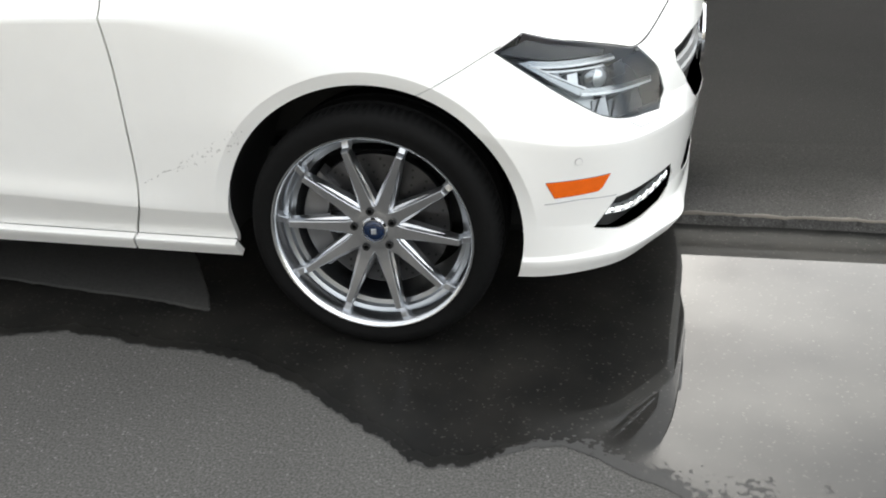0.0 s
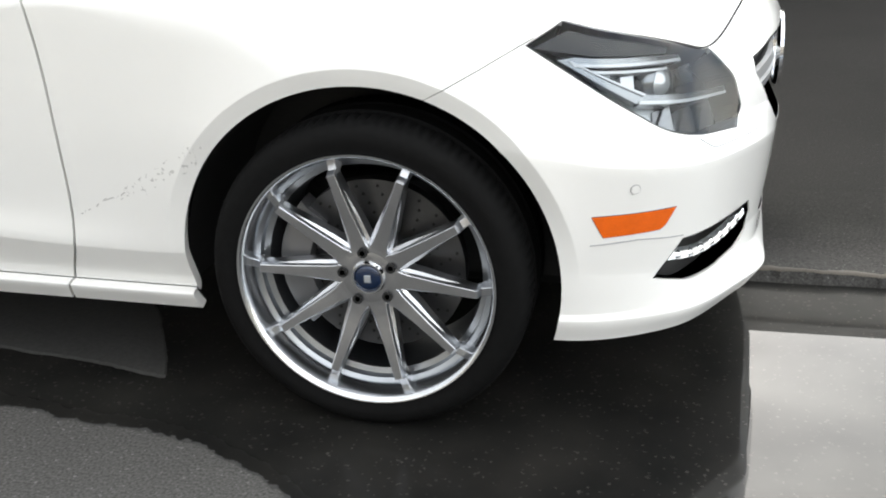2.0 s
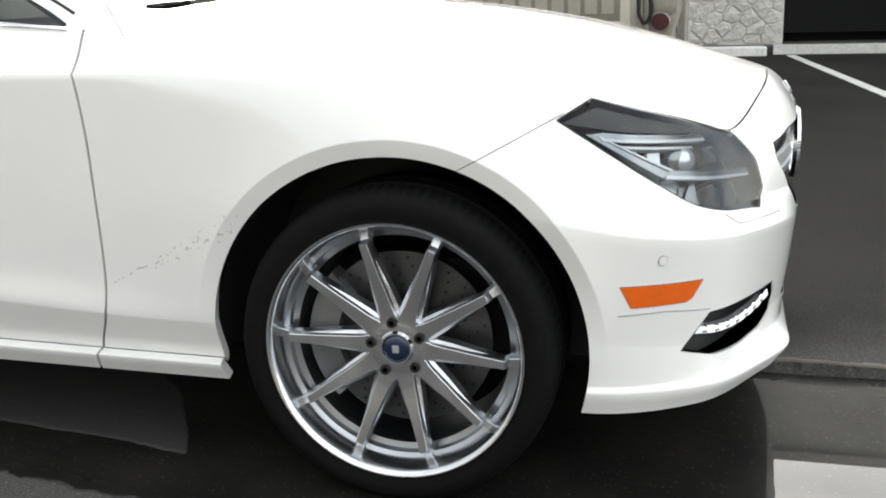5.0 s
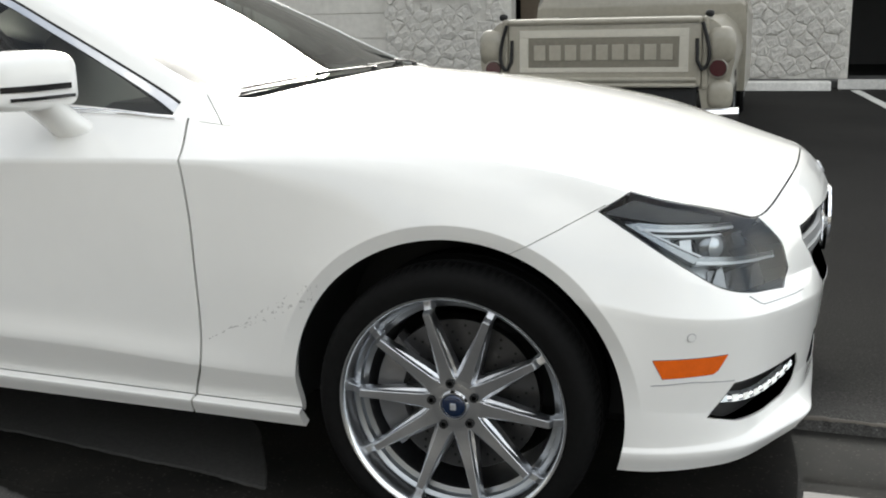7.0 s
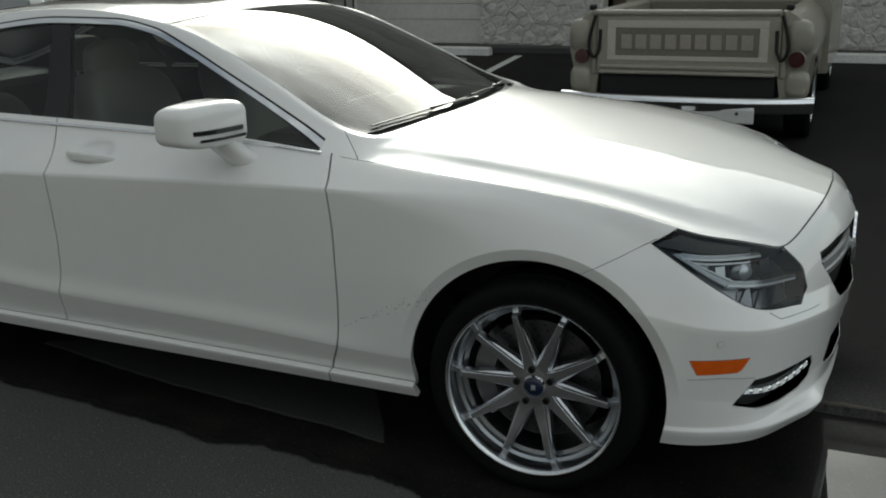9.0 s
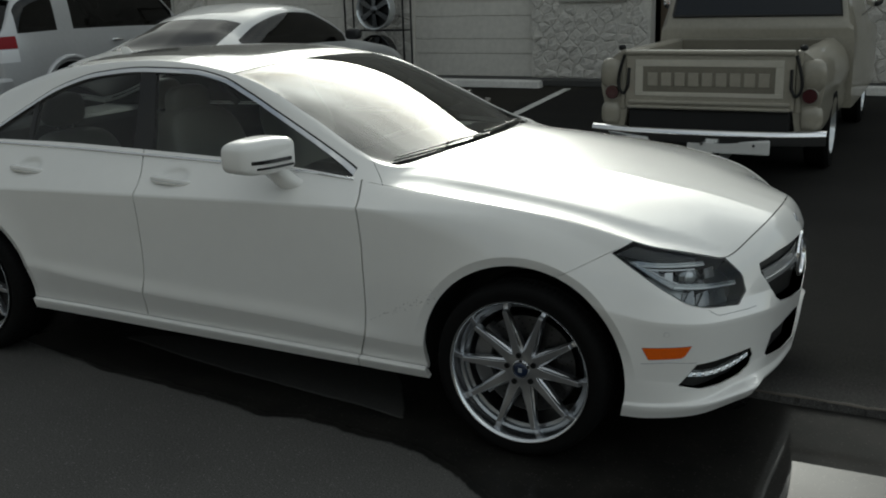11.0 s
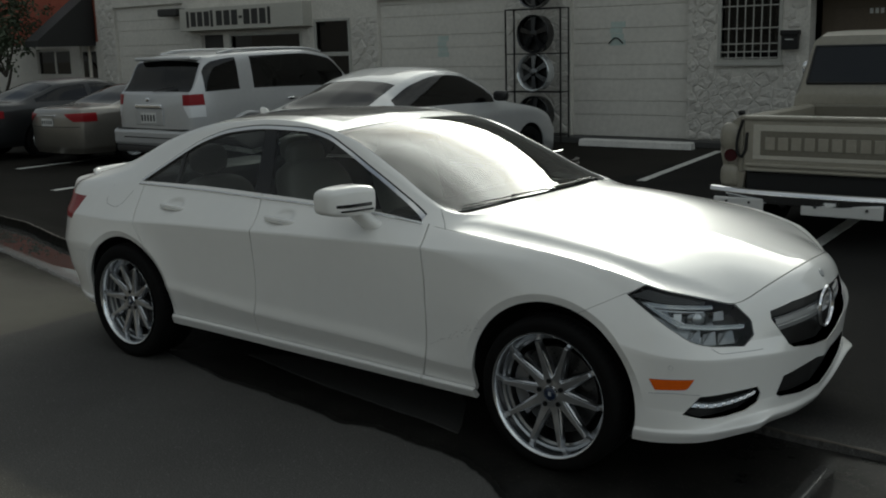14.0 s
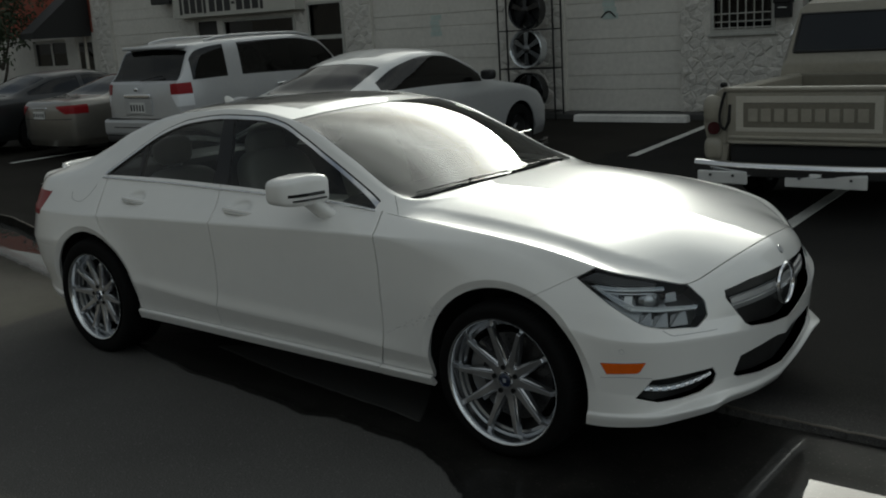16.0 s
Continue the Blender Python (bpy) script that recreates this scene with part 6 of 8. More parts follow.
    for k, ((p, n_), (p2, _)) in enumerate(zip(strip, strip[1:])):
        # a slanted prism for each light
        d, up, out = (p2 - p) * 0.49, np.array([0, 0, 0.0135 - 0.0007 * k]), n_ * 0.008
        c = (p + p2) / 2 - n_ * 0.010
        lean = d * 0.7
        pts = [c - d - up - lean, c + d - up - lean, c + d + up * 0.8 + lean, c - d + up * 0.8 + lean]
        vs = [q - out for q in pts] + [c - d * 0.5 - up * 0.6 + out, c + d * 0.7 - up * 0.5 + out, c + d * 0.8 + up * 0.5 + out * 0.4, c - d * 0.4 + up * 0.5 + out * 0.4]
        vs = [(q[0], q[1] * sd, q[2]) for q in vs]
        raw("led_prism", vs, [(4, 5, 6, 7), (0, 1, 5, 4), (1, 2, 6, 5), (2, 3, 7, 6), (3, 0, 4, 7)], LEDWHITE, slot, smooth=False)
    # thin pressed line running back from the slot, its shade drawn as a grey tube
    line = [skin(q, float(np.interp(q, [0.44, 0.52, 0.61], [0.419, 0.423, 0.412]))) for q in np.linspace(0.44, 0.605, 9)]
    tube("pressed_line", [(p[0] + n_[0] * 0.0003, (p[1] + n_[1] * 0.0003) * sd, p[2]) for p, n_ in line], 0.0012, PAINTLINE, bumper)
    # headlamp washer cover cut into the bumper under the lamp
    seam_pts = [skin(q, z) for q, z in ((0.640, 0.590), (0.665, 0.572), (0.675, 0.567), (0.70, 0.564), (0.74, 0.559), (0.78, 0.553), (0.815, 0.549))]
    tube("washer_cover", [(p[0] + n_[0] * 0.0003, (p[1] + n_[1] * 0.0003) * sd, p[2] + n_[2] * 0.0003) for p, n_ in seam_pts], 0.0012, PAINTLINE, bumper, "fine seam of the lamp washer cover")
    # parking sensor
    bm = bmesh.new()
    sp_, sn_ = skin(0.515, 0.526)
    n = Vector((sn_[0], sn_[1] * sd, sn_[2])).normalized()
    m = Matrix.Translation((sp_[0], sp_[1] * sd, sp_[2])) @ n.to_track_quat("Z", "Y").to_matrix().to_4x4()
    cyl(bm, 0.0088, 0.0088, 0.005, m, 20)
    cyl(bm, 0.0072, 0.0072, 0.006, m, 20)
    sensor = part("parking_sensor", bm, PAINT, car, smooth=False)
    vs, fs = [], []
    for k in range(32):
        a = 2 * math.pi * k / 32
        vs += [m @ Vector((q * math.cos(a), q * math.sin(a), h)) for q, h in ((0.0088, 0.0015), (0.0088, 0.0030), (0.0098, 0.0015))]
    for k in range(32):
        q = (k + 1) % 32
        fs += [(k * 3, q * 3, q * 3 + 1, k * 3 + 1), (k * 3 + 1, q * 3 + 1, q * 3 + 2, k * 3 + 2)]
    raw("sensor_ring", vs, fs, PAINTLINE, sensor)

# grille blade, mesh bars and plain round badge
bm = bmesh.new()
for k in range(-12, 13):
    y = k * 0.033
    box(bm, (0.745 - 0.3 * y * y, y - 0.002, 0.465 + 0.30 * y * y), (0.753 - 0.3 * y * y, y + 0.002, 0.695))
part("grille_bars", bm, GLOSSBLACK, grille)
vs, fs = [], []
for k in range(25):
    y = -0.40 + k * 0.8 / 24
    x = 0.800 - 0.36 * y * y
    vs += [(x - 0.006, y, 0.582), (x + 0.006, y, 0.588), (x + 0.008, y, 0.606), (x - 0.001, y, 0.611), (x + 0.006, y, 0.616), (x + 0.002, y, 0.636), (x - 0.008, y, 0.640), (x - 0.035, y, 0.612)]
for k in range(24):
    for e in range(8):
        fs.append((k * 8 + e, k * 8 + 8 + e, k * 8 + 8 + (e + 1) % 8, k * 8 + (e + 1) % 8))
raw("grille_blade", vs, fs, SATIN, grille, "wide silver double grille blade", smooth=False)
badge = turned("grille_badge", [(0.083, -0.008), (0.092, -0.006), (0.094, 0.002), (0.090, 0.010), (0.083, 0.012), (0.079, 0.006), (0.079, -0.004), (0.083, -0.008)], CHROME, grille, 48, "plain round chrome badge")
badge.matrix_local = pose(0.815, 0, 0.612, 0, 0, -90)
badge_disc = turned("badge_disc", [(0.0001, -0.004), (0.05, -0.003), (0.080, 0.002), (0.080, 0.008), (0.0001, 0.008)], BARREL, grille, 40, "plain dull silver disc")
badge_disc.matrix_local = badge.matrix_local
tip = P[-1][np.argmin(np.abs(T_ - 5.72))]
bm = bmesh.new()
cyl(bm, 0.019, 0.016, 0.004, pose(tip[0] + 0.001, 0, tip[2] + 0.001, 0, 58, 0), 24)
part("hood_roundel", bm, SATIN, car, "small flat metal roundel")


# ---- wheels ----
def spoke_mesh():
    bm = bmesh.new()
    prof = [(0.040, 0.0200, -0.004), (0.064, 0.0195, -0.004), (0.072, 0.0165, -0.0045), (0.088, 0.0145, -0.0055), (0.11, 0.0132, -0.008), (0.15, 0.0112, -0.014), (0.19, 0.0096, -0.0195), (0.224, 0.0086, -0.024), (0.227, 0.0084, -0.021), (0.232, 0.0084, -0.008), (0.2510, 0.0090, 0.000)]
    rows = []
    for r, w, y in prof:
        back = 0.026 + 0.014 * max(0.0, 0.246 - r) / 0.2
        ledge = 0.0085 * min(1.0, max(0.12, (0.235 - r) / 0.13))
        rows.append([bm.verts.new(v) for v in ((r, y + back, -w - ledge - 0.002), (r, y + 0.013, -w - ledge), (r, y + 0.009, -w - 0.002), (r, y + 0.001, -w), (r, y, -w + 0.0012),
                                               (r, y, w - 0.0012), (r, y + 0.001, w), (r, y + 0.009, w + 0.002), (r, y + 0.013, w + ledge), (r, y + back, w + ledge + 0.002))])
    for p, q in zip(rows, rows[1:]):
        for i in range(9):
            bm.faces.new((p[i], p[i + 1], q[i + 1], q[i]))
        bm.faces.new((p[9], p[0], q[0], q[9]))
    bm.faces.new(rows[0])
    bm.faces.new(rows[-1][::-1])
    bmesh.ops.recalc_face_normals(bm, faces=bm.faces)
    return bm


def build_wheel(at, near, rim=1.0, name="wheel"):
    """Axle along y; the face looks to -y. The rim lip plane lies at -0.035 from the spokes' face."""
    w = new(name)
    w.parent = car
    w.matrix_local = pose(*at, 0, 0, 0 if near else 180)
    lug = lambda k, j: -0.005 if (k in (5, 6, 7, 15, 16, 17) and j % 3 == 0) else 0.0
    tyre = [(0.262, -0.030), (0.272, -0.036), (0.290, -0.042), (0.308, -0.041), (0.321, -0.030), (0.328, -0.014), (0.3305, 0.004), (0.331, 0.030), (0.325, 0.032), (0.325, 0.040),
            (0.332, 0.042), (0.332, 0.085), (0.325, 0.087), (0.325, 0.097), (0.332, 0.099), (0.331, 0.140), (0.3305, 0.160), (0.328, 0.182), (0.320, 0.200), (0.300, 0.208), (0.262, 0.200), (0.255, 0.09), (0.262, -0.030)]
    turned("tyre", [(r * min(1, rim + 0.035) if r < 0.3 else r * at[2] / FRONT_Z, y) for r, y in tyre], RUBBER, w, 288, "black low-profile tyre", lug, sharp=50)
    turned("rim_lip", [(0.266, -0.026), (0.269, -0.034), (0.267, -0.041), (0.262, -0.040), (0.257, -0.030), (0.252, -0.014), (0.249, 0.004), (0.249, 0.012), (0.262, 0.012), (0.266, -0.026)], LIPMETAL, w, 120, "polished rim lip", sharp=60)
    turned("rim_barrel", [(0.250, 0.010), (0.240, 0.016), (0.238, 0.030), (0.226, 0.034), (0.222, 0.060), (0.220, 0.130), (0.226, 0.190), (0.235, 0.195), (0.240, 0.06), (0.250, 0.010)], BARREL, w, 96, sharp=40)
    hub = turned("hub", [(0.0001, 0.0), (0.030, 0.0), (0.034, -0.004), (0.052, -0.0045), (0.060, -0.003), (0.064, 0.004), (0.062, 0.030), (0.0001, 0.030)], RIMSILVER, w, 60, sharp=40)
    sp = spoke_mesh()
    first = part("spoke", sp, RIMSILVER, w)
    for k in range(10):
        ob = first if k == 0 else new("spoke", first.data)
        ob.parent = w
        ob.matrix_local = pose(0, 0, 0, 0, -(36 * k - 4), 0)
    for k in range(5):
        a = radians(72 * k + 26)
        bm = bmesh.new()
        cyl(bm, 0.0105, 0.0105, 0.012, pose(0.054 * math.cos(a), -0.004, 0.054 * math.sin(a), 90, 0, 0), 20)
        well = part("bolt_well", bm, SEAM, w)
        bm = bmesh.new()
        cyl(bm, 0.0075, 0.006, 0.010, pose(0.054 * math.cos(a), -0.005, 0.054 * math.sin(a), 90, 0, 0), 6)
        part("wheel_bolt", bm, IRON, w)
    cap = turned("centre_cap", [(0.0001, -0.013), (0.015, -0.0125), (0.024, -0.0105), (0.0285, -0.0075), (0.0285, 0.0), (0.0001, 0.0)], BLUECAP, w, 40, "blue domed centre cap", sharp=60)
    turned("cap_ring", [(0.028, -0.004), (0.0292, -0.0105), (0.0325, -0.0105), (0.036, -0.004), (0.028, -0.004)], CHROME, w, 40)
    bm = bmesh.new()
    box(bm, (-0.007, -0.0140, -0.008), (0.007, -0.0110, 0.008), 0.001)
    part("cap_mark", bm, LAMPCLEAR, w)
    disc = turned("brake_disc", [(0.075, 0.060), (0.185, 0.060), (0.186, 0.064), (0.186, 0.086), (0.075, 0.086), (0.075, 0.060)], IRON, w, 72, "drilled iron brake disc")
    bm = bmesh.new()
    for k in range(24):
        for j, r in enumerate((0.115, 0.135, 0.155, 0.172)):
            a = 2 * math.pi * (k + 0.25 * j) / 24
            cyl(bm, 0.0032, 0.0032, 0.002, pose(r * math.cos(a), 0.0595, r * math.sin(a), 90, 0, 0), 8)
    tagged(part("disc_drilling", bm, SEAM, w), kind="stuff")
    turned("disc_bell", [(0.0001, 0.034), (0.072, 0.034), (0.078, 0.040), (0.078, 0.062), (0.0001, 0.062)], IRON, w, 48)
    # caliper on the rear side of the axle line
    bm = bmesh.new()
    side_x = -1 if near else 1
    n = 14
    rows = []
    for k in range(n + 1):
        a = radians(180 - 42 + 84 * k / n) if side_x < 0 else radians(-42 + 84 * k / n)
        e = 0.010 * math.sin(math.pi * k / n)
        rows.append([bm.verts.new((r * math.cos(a), y, r * math.sin(a))) for r, y in ((0.135, 0.052), (0.140, 0.046 - e), (0.185, 0.044 - e), (0.204, 0.050 - e), (0.207, 0.10), (0.135, 0.10))])
    for p, q in zip(rows, rows[1:]):
        for i in range(6):
            bm.faces.new((p[i], p[(i + 1) % 6], q[(i + 1) % 6], q[i]))
    bm.faces.new(rows[0])
    bm.faces.new(rows[-1])
    bmesh.ops.recalc_face_normals(bm, faces=bm.faces)
    soften(bm, 40)
    part("brake_caliper", bm, CALIPER, w, "grey brake caliper", smooth=True)
    for ob in w.children:
        if not ob.name.startswith("tyre"):
            ob.matrix_basis = Matrix.Diagonal((rim, 1, rim, 1)) @ ob.matrix_basis
    return w


for at, near, rim in (((0, -0.888, 0.328), True, 1), ((AXLE_R + 0.008, -0.882, 0.336), True, 0.95), ((0, 0.888, 0.328), False, 1), ((AXLE_R + 0.008, 0.882, 0.336), False, 0.95)):
    build_wheel(at, near, rim)
for cx in (0.0, AXLE_R):
    for sd in (-1, 1):
        vs, fs = [], []
        n = 36
        for k in range(n + 1):
            a = radians(-6 + 192 * k / n)
            r = 0.405
            for y in (0.53, 0.862):
                vs.append((cx + r * math.cos(a), y * sd, FRONT_Z + r * math.sin(a)))
            vs.append((cx + 0.05 * math.cos(a), 0.53 * sd, FRONT_Z + 0.05 * math.sin(a)))
        for k in range(n):
            fs += [(k * 3, k * 3 + 3, k * 3 + 4, k * 3 + 1), (k * 3, k * 3 + 2, k * 3 + 5, k * 3 + 3)]
        raw("wheel_liner", vs, fs, BLACKPLASTIC, car, "black plastic wheel arch liner")

# ---- mirrors, handles, wipers, trims ----
for sd in (-1, 1):
    def mirror_shape(p):
        q = p.copy()
        out = (p.y / 0.125) * sd
        q.z *= 1.0 - 0.10 * max(0.0, out)
        q.x -= 0.030 * max(0.0, out) ** 2 + 0.012 * out
        q.z += 0.010 * (1 - out * out) if p.z > 0 else 0
        return q
    mir = superball("door_mirror", (-1.045 - (0.10 if sd > 0 else 0), (0.950 if sd < 0 else 0.86) * sd, 1.062 - (0.03 if sd > 0 else 0)), (0.074, 0.122, 0.066), 0.40, PAINT, car, "white door mirror with dark lamp stripes", 6 * sd, shape=mirror_shape)
    bm = bmesh.new()
    secs = []
    for t in np.linspace(0, 1, 8):
        c = Vector((-1.005, 0.825 * sd, 0.935)).lerp(Vector((-1.03, 0.93 * sd, 1.03)), t)
        a = 0.066 - 0.012 * math.sin(math.pi * t)
        secs.append([bm.verts.new(c + Vector((a * math.cos(u), 0.034 * math.sin(u) * sd, -0.016 * math.sin(u)))) for u in np.linspace(0, 2 * math.pi, 15)[:-1]])
    for p, q in zip(secs, secs[1:]):
        for i in range(14):
            bm.faces.new((p[i], p[(i + 1) % 14], q[(i + 1) % 14], q[i]))
    bmesh.ops.recalc_face_normals(bm, faces=bm.faces)
    part("mirror_arm", bm, PAINT, mir, smooth=True)
    for z0, y0, y1, hh in ((1.052, 0.885, 1.05, 0.007), (1.028, 0.875, 1.035, 0.004)):
        vs, fs = [], []
        for k in range(9):
            yy = y0 + (y1 - y0) * k / 8
            o = (yy - 0.950) / 0.125
            x = -1.045 + 0.083 - 0.030 * max(0, o) ** 2 - 0.016 * o - 0.02 * abs(o) ** 4 - 0.012 * o
            vs += [(x, yy * sd, z0 - hh), (x, yy * sd, z0 + hh), (x - 0.03, yy * sd, z0 + hh), (x - 0.03, yy * sd, z0 - hh)]
        for k in range(8):
            for e in range(4):
                fs.append((k * 4 + e, k * 4 + 4 + e, k * 4 + 4 + (e + 1) % 4, k * 4 + (e + 1) % 4))
        raw("mirror_stripe", vs, fs, GLOSSBLACK, mir, smooth=False)
    bm = bmesh.new()
    box(bm, (-1.118, 0.845 * sd - 0.001, 1.01), (-1.108, 1.03 * sd, 1.105), 0.004)
    part("mirror_glass", bm, CHROME, mir)

for kind, cx, cz in (("front_door", -1.595, 0.918), ("rear_door", -2.462, 0.917)):
    for sd in (-1, 1):
        dp = [o for o in car.children if o.name.startswith(kind)][0 if sd < 0 else 1]
        j = int(np.argmin(np.abs(S_ - cx - 0.15)))
        k = int(np.argmin(np.abs(P[j, :, 2] - cz) + 10 * (P[j, :, 1] < 0.5)))
        y = P[j, k, 1]
        bend = lambda p, sd=sd: p + Vector((0, -(0.013 * (p.x / 0.107) ** 4) * sd, -0.005 * (p.x / 0.107)))
        handle = superball("door_handle", (cx, (y + 0.012) * sd, cz - 0.003), (0.110, 0.013, 0.016), 0.6, PAINT, dp, shape=bend)
        # chrome sliver added in place of the bright highlight along the handle
        superball("handle_strip", (cx, (y + 0.0175) * sd, cz - 0.003), (0.100, 0.0085, 0.0028), 0.7, CHROME, dp, shape=bend)


def along(x0, x1, tval, push, n=60):
    """Points on the near half of the body at a section height t."""
    out = []
    for x in np.linspace(x0, x1, n):
        j = int(np.argmin(np.abs(S_ - x)))
        k = int(np.argmin(np.abs(T_ - tval)))
        out.append(P[j, k] + np.array([0, push, 0]))
    return out


for sd in (-1, 1):
    pts = [(p[0], p[1] * sd, p[2]) for p in along(-2.86, -0.72, 6.0, 0.002)]
    tube("belt_strip", pts, 0.0065, CHROME, car, "chrome strip under the side windows")

def on_glass(x, y):
    pick = V[(V[:, TT] > 6.9) & (V[:, SS] < 0.3)]
    d = (pick[:, 0] - x) ** 2 + (pick[:, 1] - abs(y)) ** 2
    near = np.argsort(d)[:60]
    A = np.stack([np.ones(60), pick[near, 0] - x, pick[near, 1] - abs(y)], 1)
    return float(np.linalg.lstsq(A, pick[near, 2], rcond=None)[0][0])


for blade, pivot in ((((-0.652, -0.605), (-0.601, -0.42), (-0.567, -0.24), (-0.550, -0.04)), (-0.522, -0.02)), (((-0.553, 0.0), (-0.562, 0.20), (-0.594, 0.40), (-0.634, 0.56)), (-0.588, 0.52))):
    bx = [p[0] for p in blade]
    by = [p[1] for p in blade]
    ys = np.linspace(by[0], by[-1], 16)
    xs = glide(by, bx, ys)
    wiper = tube("wiper", [(x, y, on_glass(x, y) + 0.004) for x, y in zip(xs, ys)], 0.003, BLACKPLASTIC, car, "black windscreen wiper")
    mx, my = float(xs[8]), float(ys[8])
    arm = [(pivot[0] + (mx - pivot[0]) * t, pivot[1] + (my - pivot[1]) * t) for t in np.linspace(0, 1, 8)]
    tube("wiper_arm", [(x, y, on_glass(x, y) + 0.008) for x, y in arm], 0.003, BLACKPLASTIC, wiper)
    bm = bmesh.new()
    cyl(bm, 0.008, 0.006, 0.012, pose(mx, my, on_glass(mx, my) + 0.006), 12)
    part("wiper_clip", bm, BLACKPLASTIC, wiper)
    bm = bmesh.new()
    cyl(bm, 0.011, 0.009, 0.014, pose(pivot[0], pivot[1], on_glass(*pivot) + 0.003), 14)
    part("wiper_pivot", bm, BLACKPLASTIC, wiper)
superball("roof_antenna", (-2.62, 0.0, 1.376), (0.040, 0.008, 0.032), 0.9, PAINT, car, shape=lambda p: Vector((p.x - 0.6 * max(0, p.z), p.y * (1 - 0.5 * max(0, p.z) / 0.035), p.z)))

# ---- cabin ----
bm = bmesh.new()
box(bm, (-3.3, -0.72, 0.42), (-0.6, 0.72, 0.55), 0.02)
box(bm, (-3.45, -0.66, 0.5), (-3.05, 0.66, 1.02), 0.05)
part("cabin_floor", bm, DARKTRIM, car)
bm = bmesh.new()
box(bm, (-1.10, -0.70, 0.70), (-0.55, 0.70, 0.985), 0.07)
part("dashboard", bm, DARKTRIM, car, "dark dashboard top")


def seat(x, y, back=True):
    s = superball("seat", (x - 0.20, y, 0.62), (0.28, 0.25, 0.11), 0.5, LEATHER, car, "grey leather seat")
    tall = 0.30 if x > -2 else 0.23
    superball("backrest", (x - 0.50, y, 0.56 + tall), (0.10, 0.24, tall), 0.55, LEATHER, s, shape=lambda p: p + Vector((-p.z * 0.35, 0, 0)))
    superball("headrest", (x - 0.625, y, 0.615 + 2 * tall - (0.04 if tall > 0.25 else -0.045)), (0.055, 0.125, 0.085), 0.65, LEATHER, s)
    for dy in (-0.05, 0.05):
        tube("headrest_post", [(x - 0.60, y + dy, 0.42 + 2 * tall), (x - 0.625, y + dy, 0.60 + 2 * tall)], 0.006, CHROME, s)


for x, y in ((-1.28, -0.37), (-1.28, 0.37), (-2.12, -0.36), (-2.12, 0.36)):
    seat(x, y)
wheel_rim = turned("steering_wheel", [(0.172, 0), (0.178, -0.012), (0.19, -0.015), (0.196, 0), (0.19, 0.015), (0.178, 0.012), (0.172, 0)], DARKTRIM, car, 40)
wheel_rim.matrix_local = pose(-1.22, 0.37, 0.93, 0, 0, -90) @ pose(0, 0, 0, -25, 0, 0)
bm = bmesh.new()
box(bm, (-0.17, -0.01, -0.03), (0.17, 0.01, 0.03), 0.01)
part("wheel_spokes", bm, DARKTRIM, wheel_rim)
superball("rear_view_mirror", (-1.38, 0.0, 1.27), (0.02, 0.11, 0.032), 0.6, BLACKPLASTIC, car)


# ---- the old cream pickup, backed towards the lot ----
truck = thing("pickup_truck", (-0.50, 5.25, 0), "old cream pickup truck with tan tailgate panel, nose to wall", "truck")


def tpart(name, lo, hi, material, parent=truck, label="", bevel=0.02):
    return boxpart(name, lo, hi, material, parent, label, bevel)


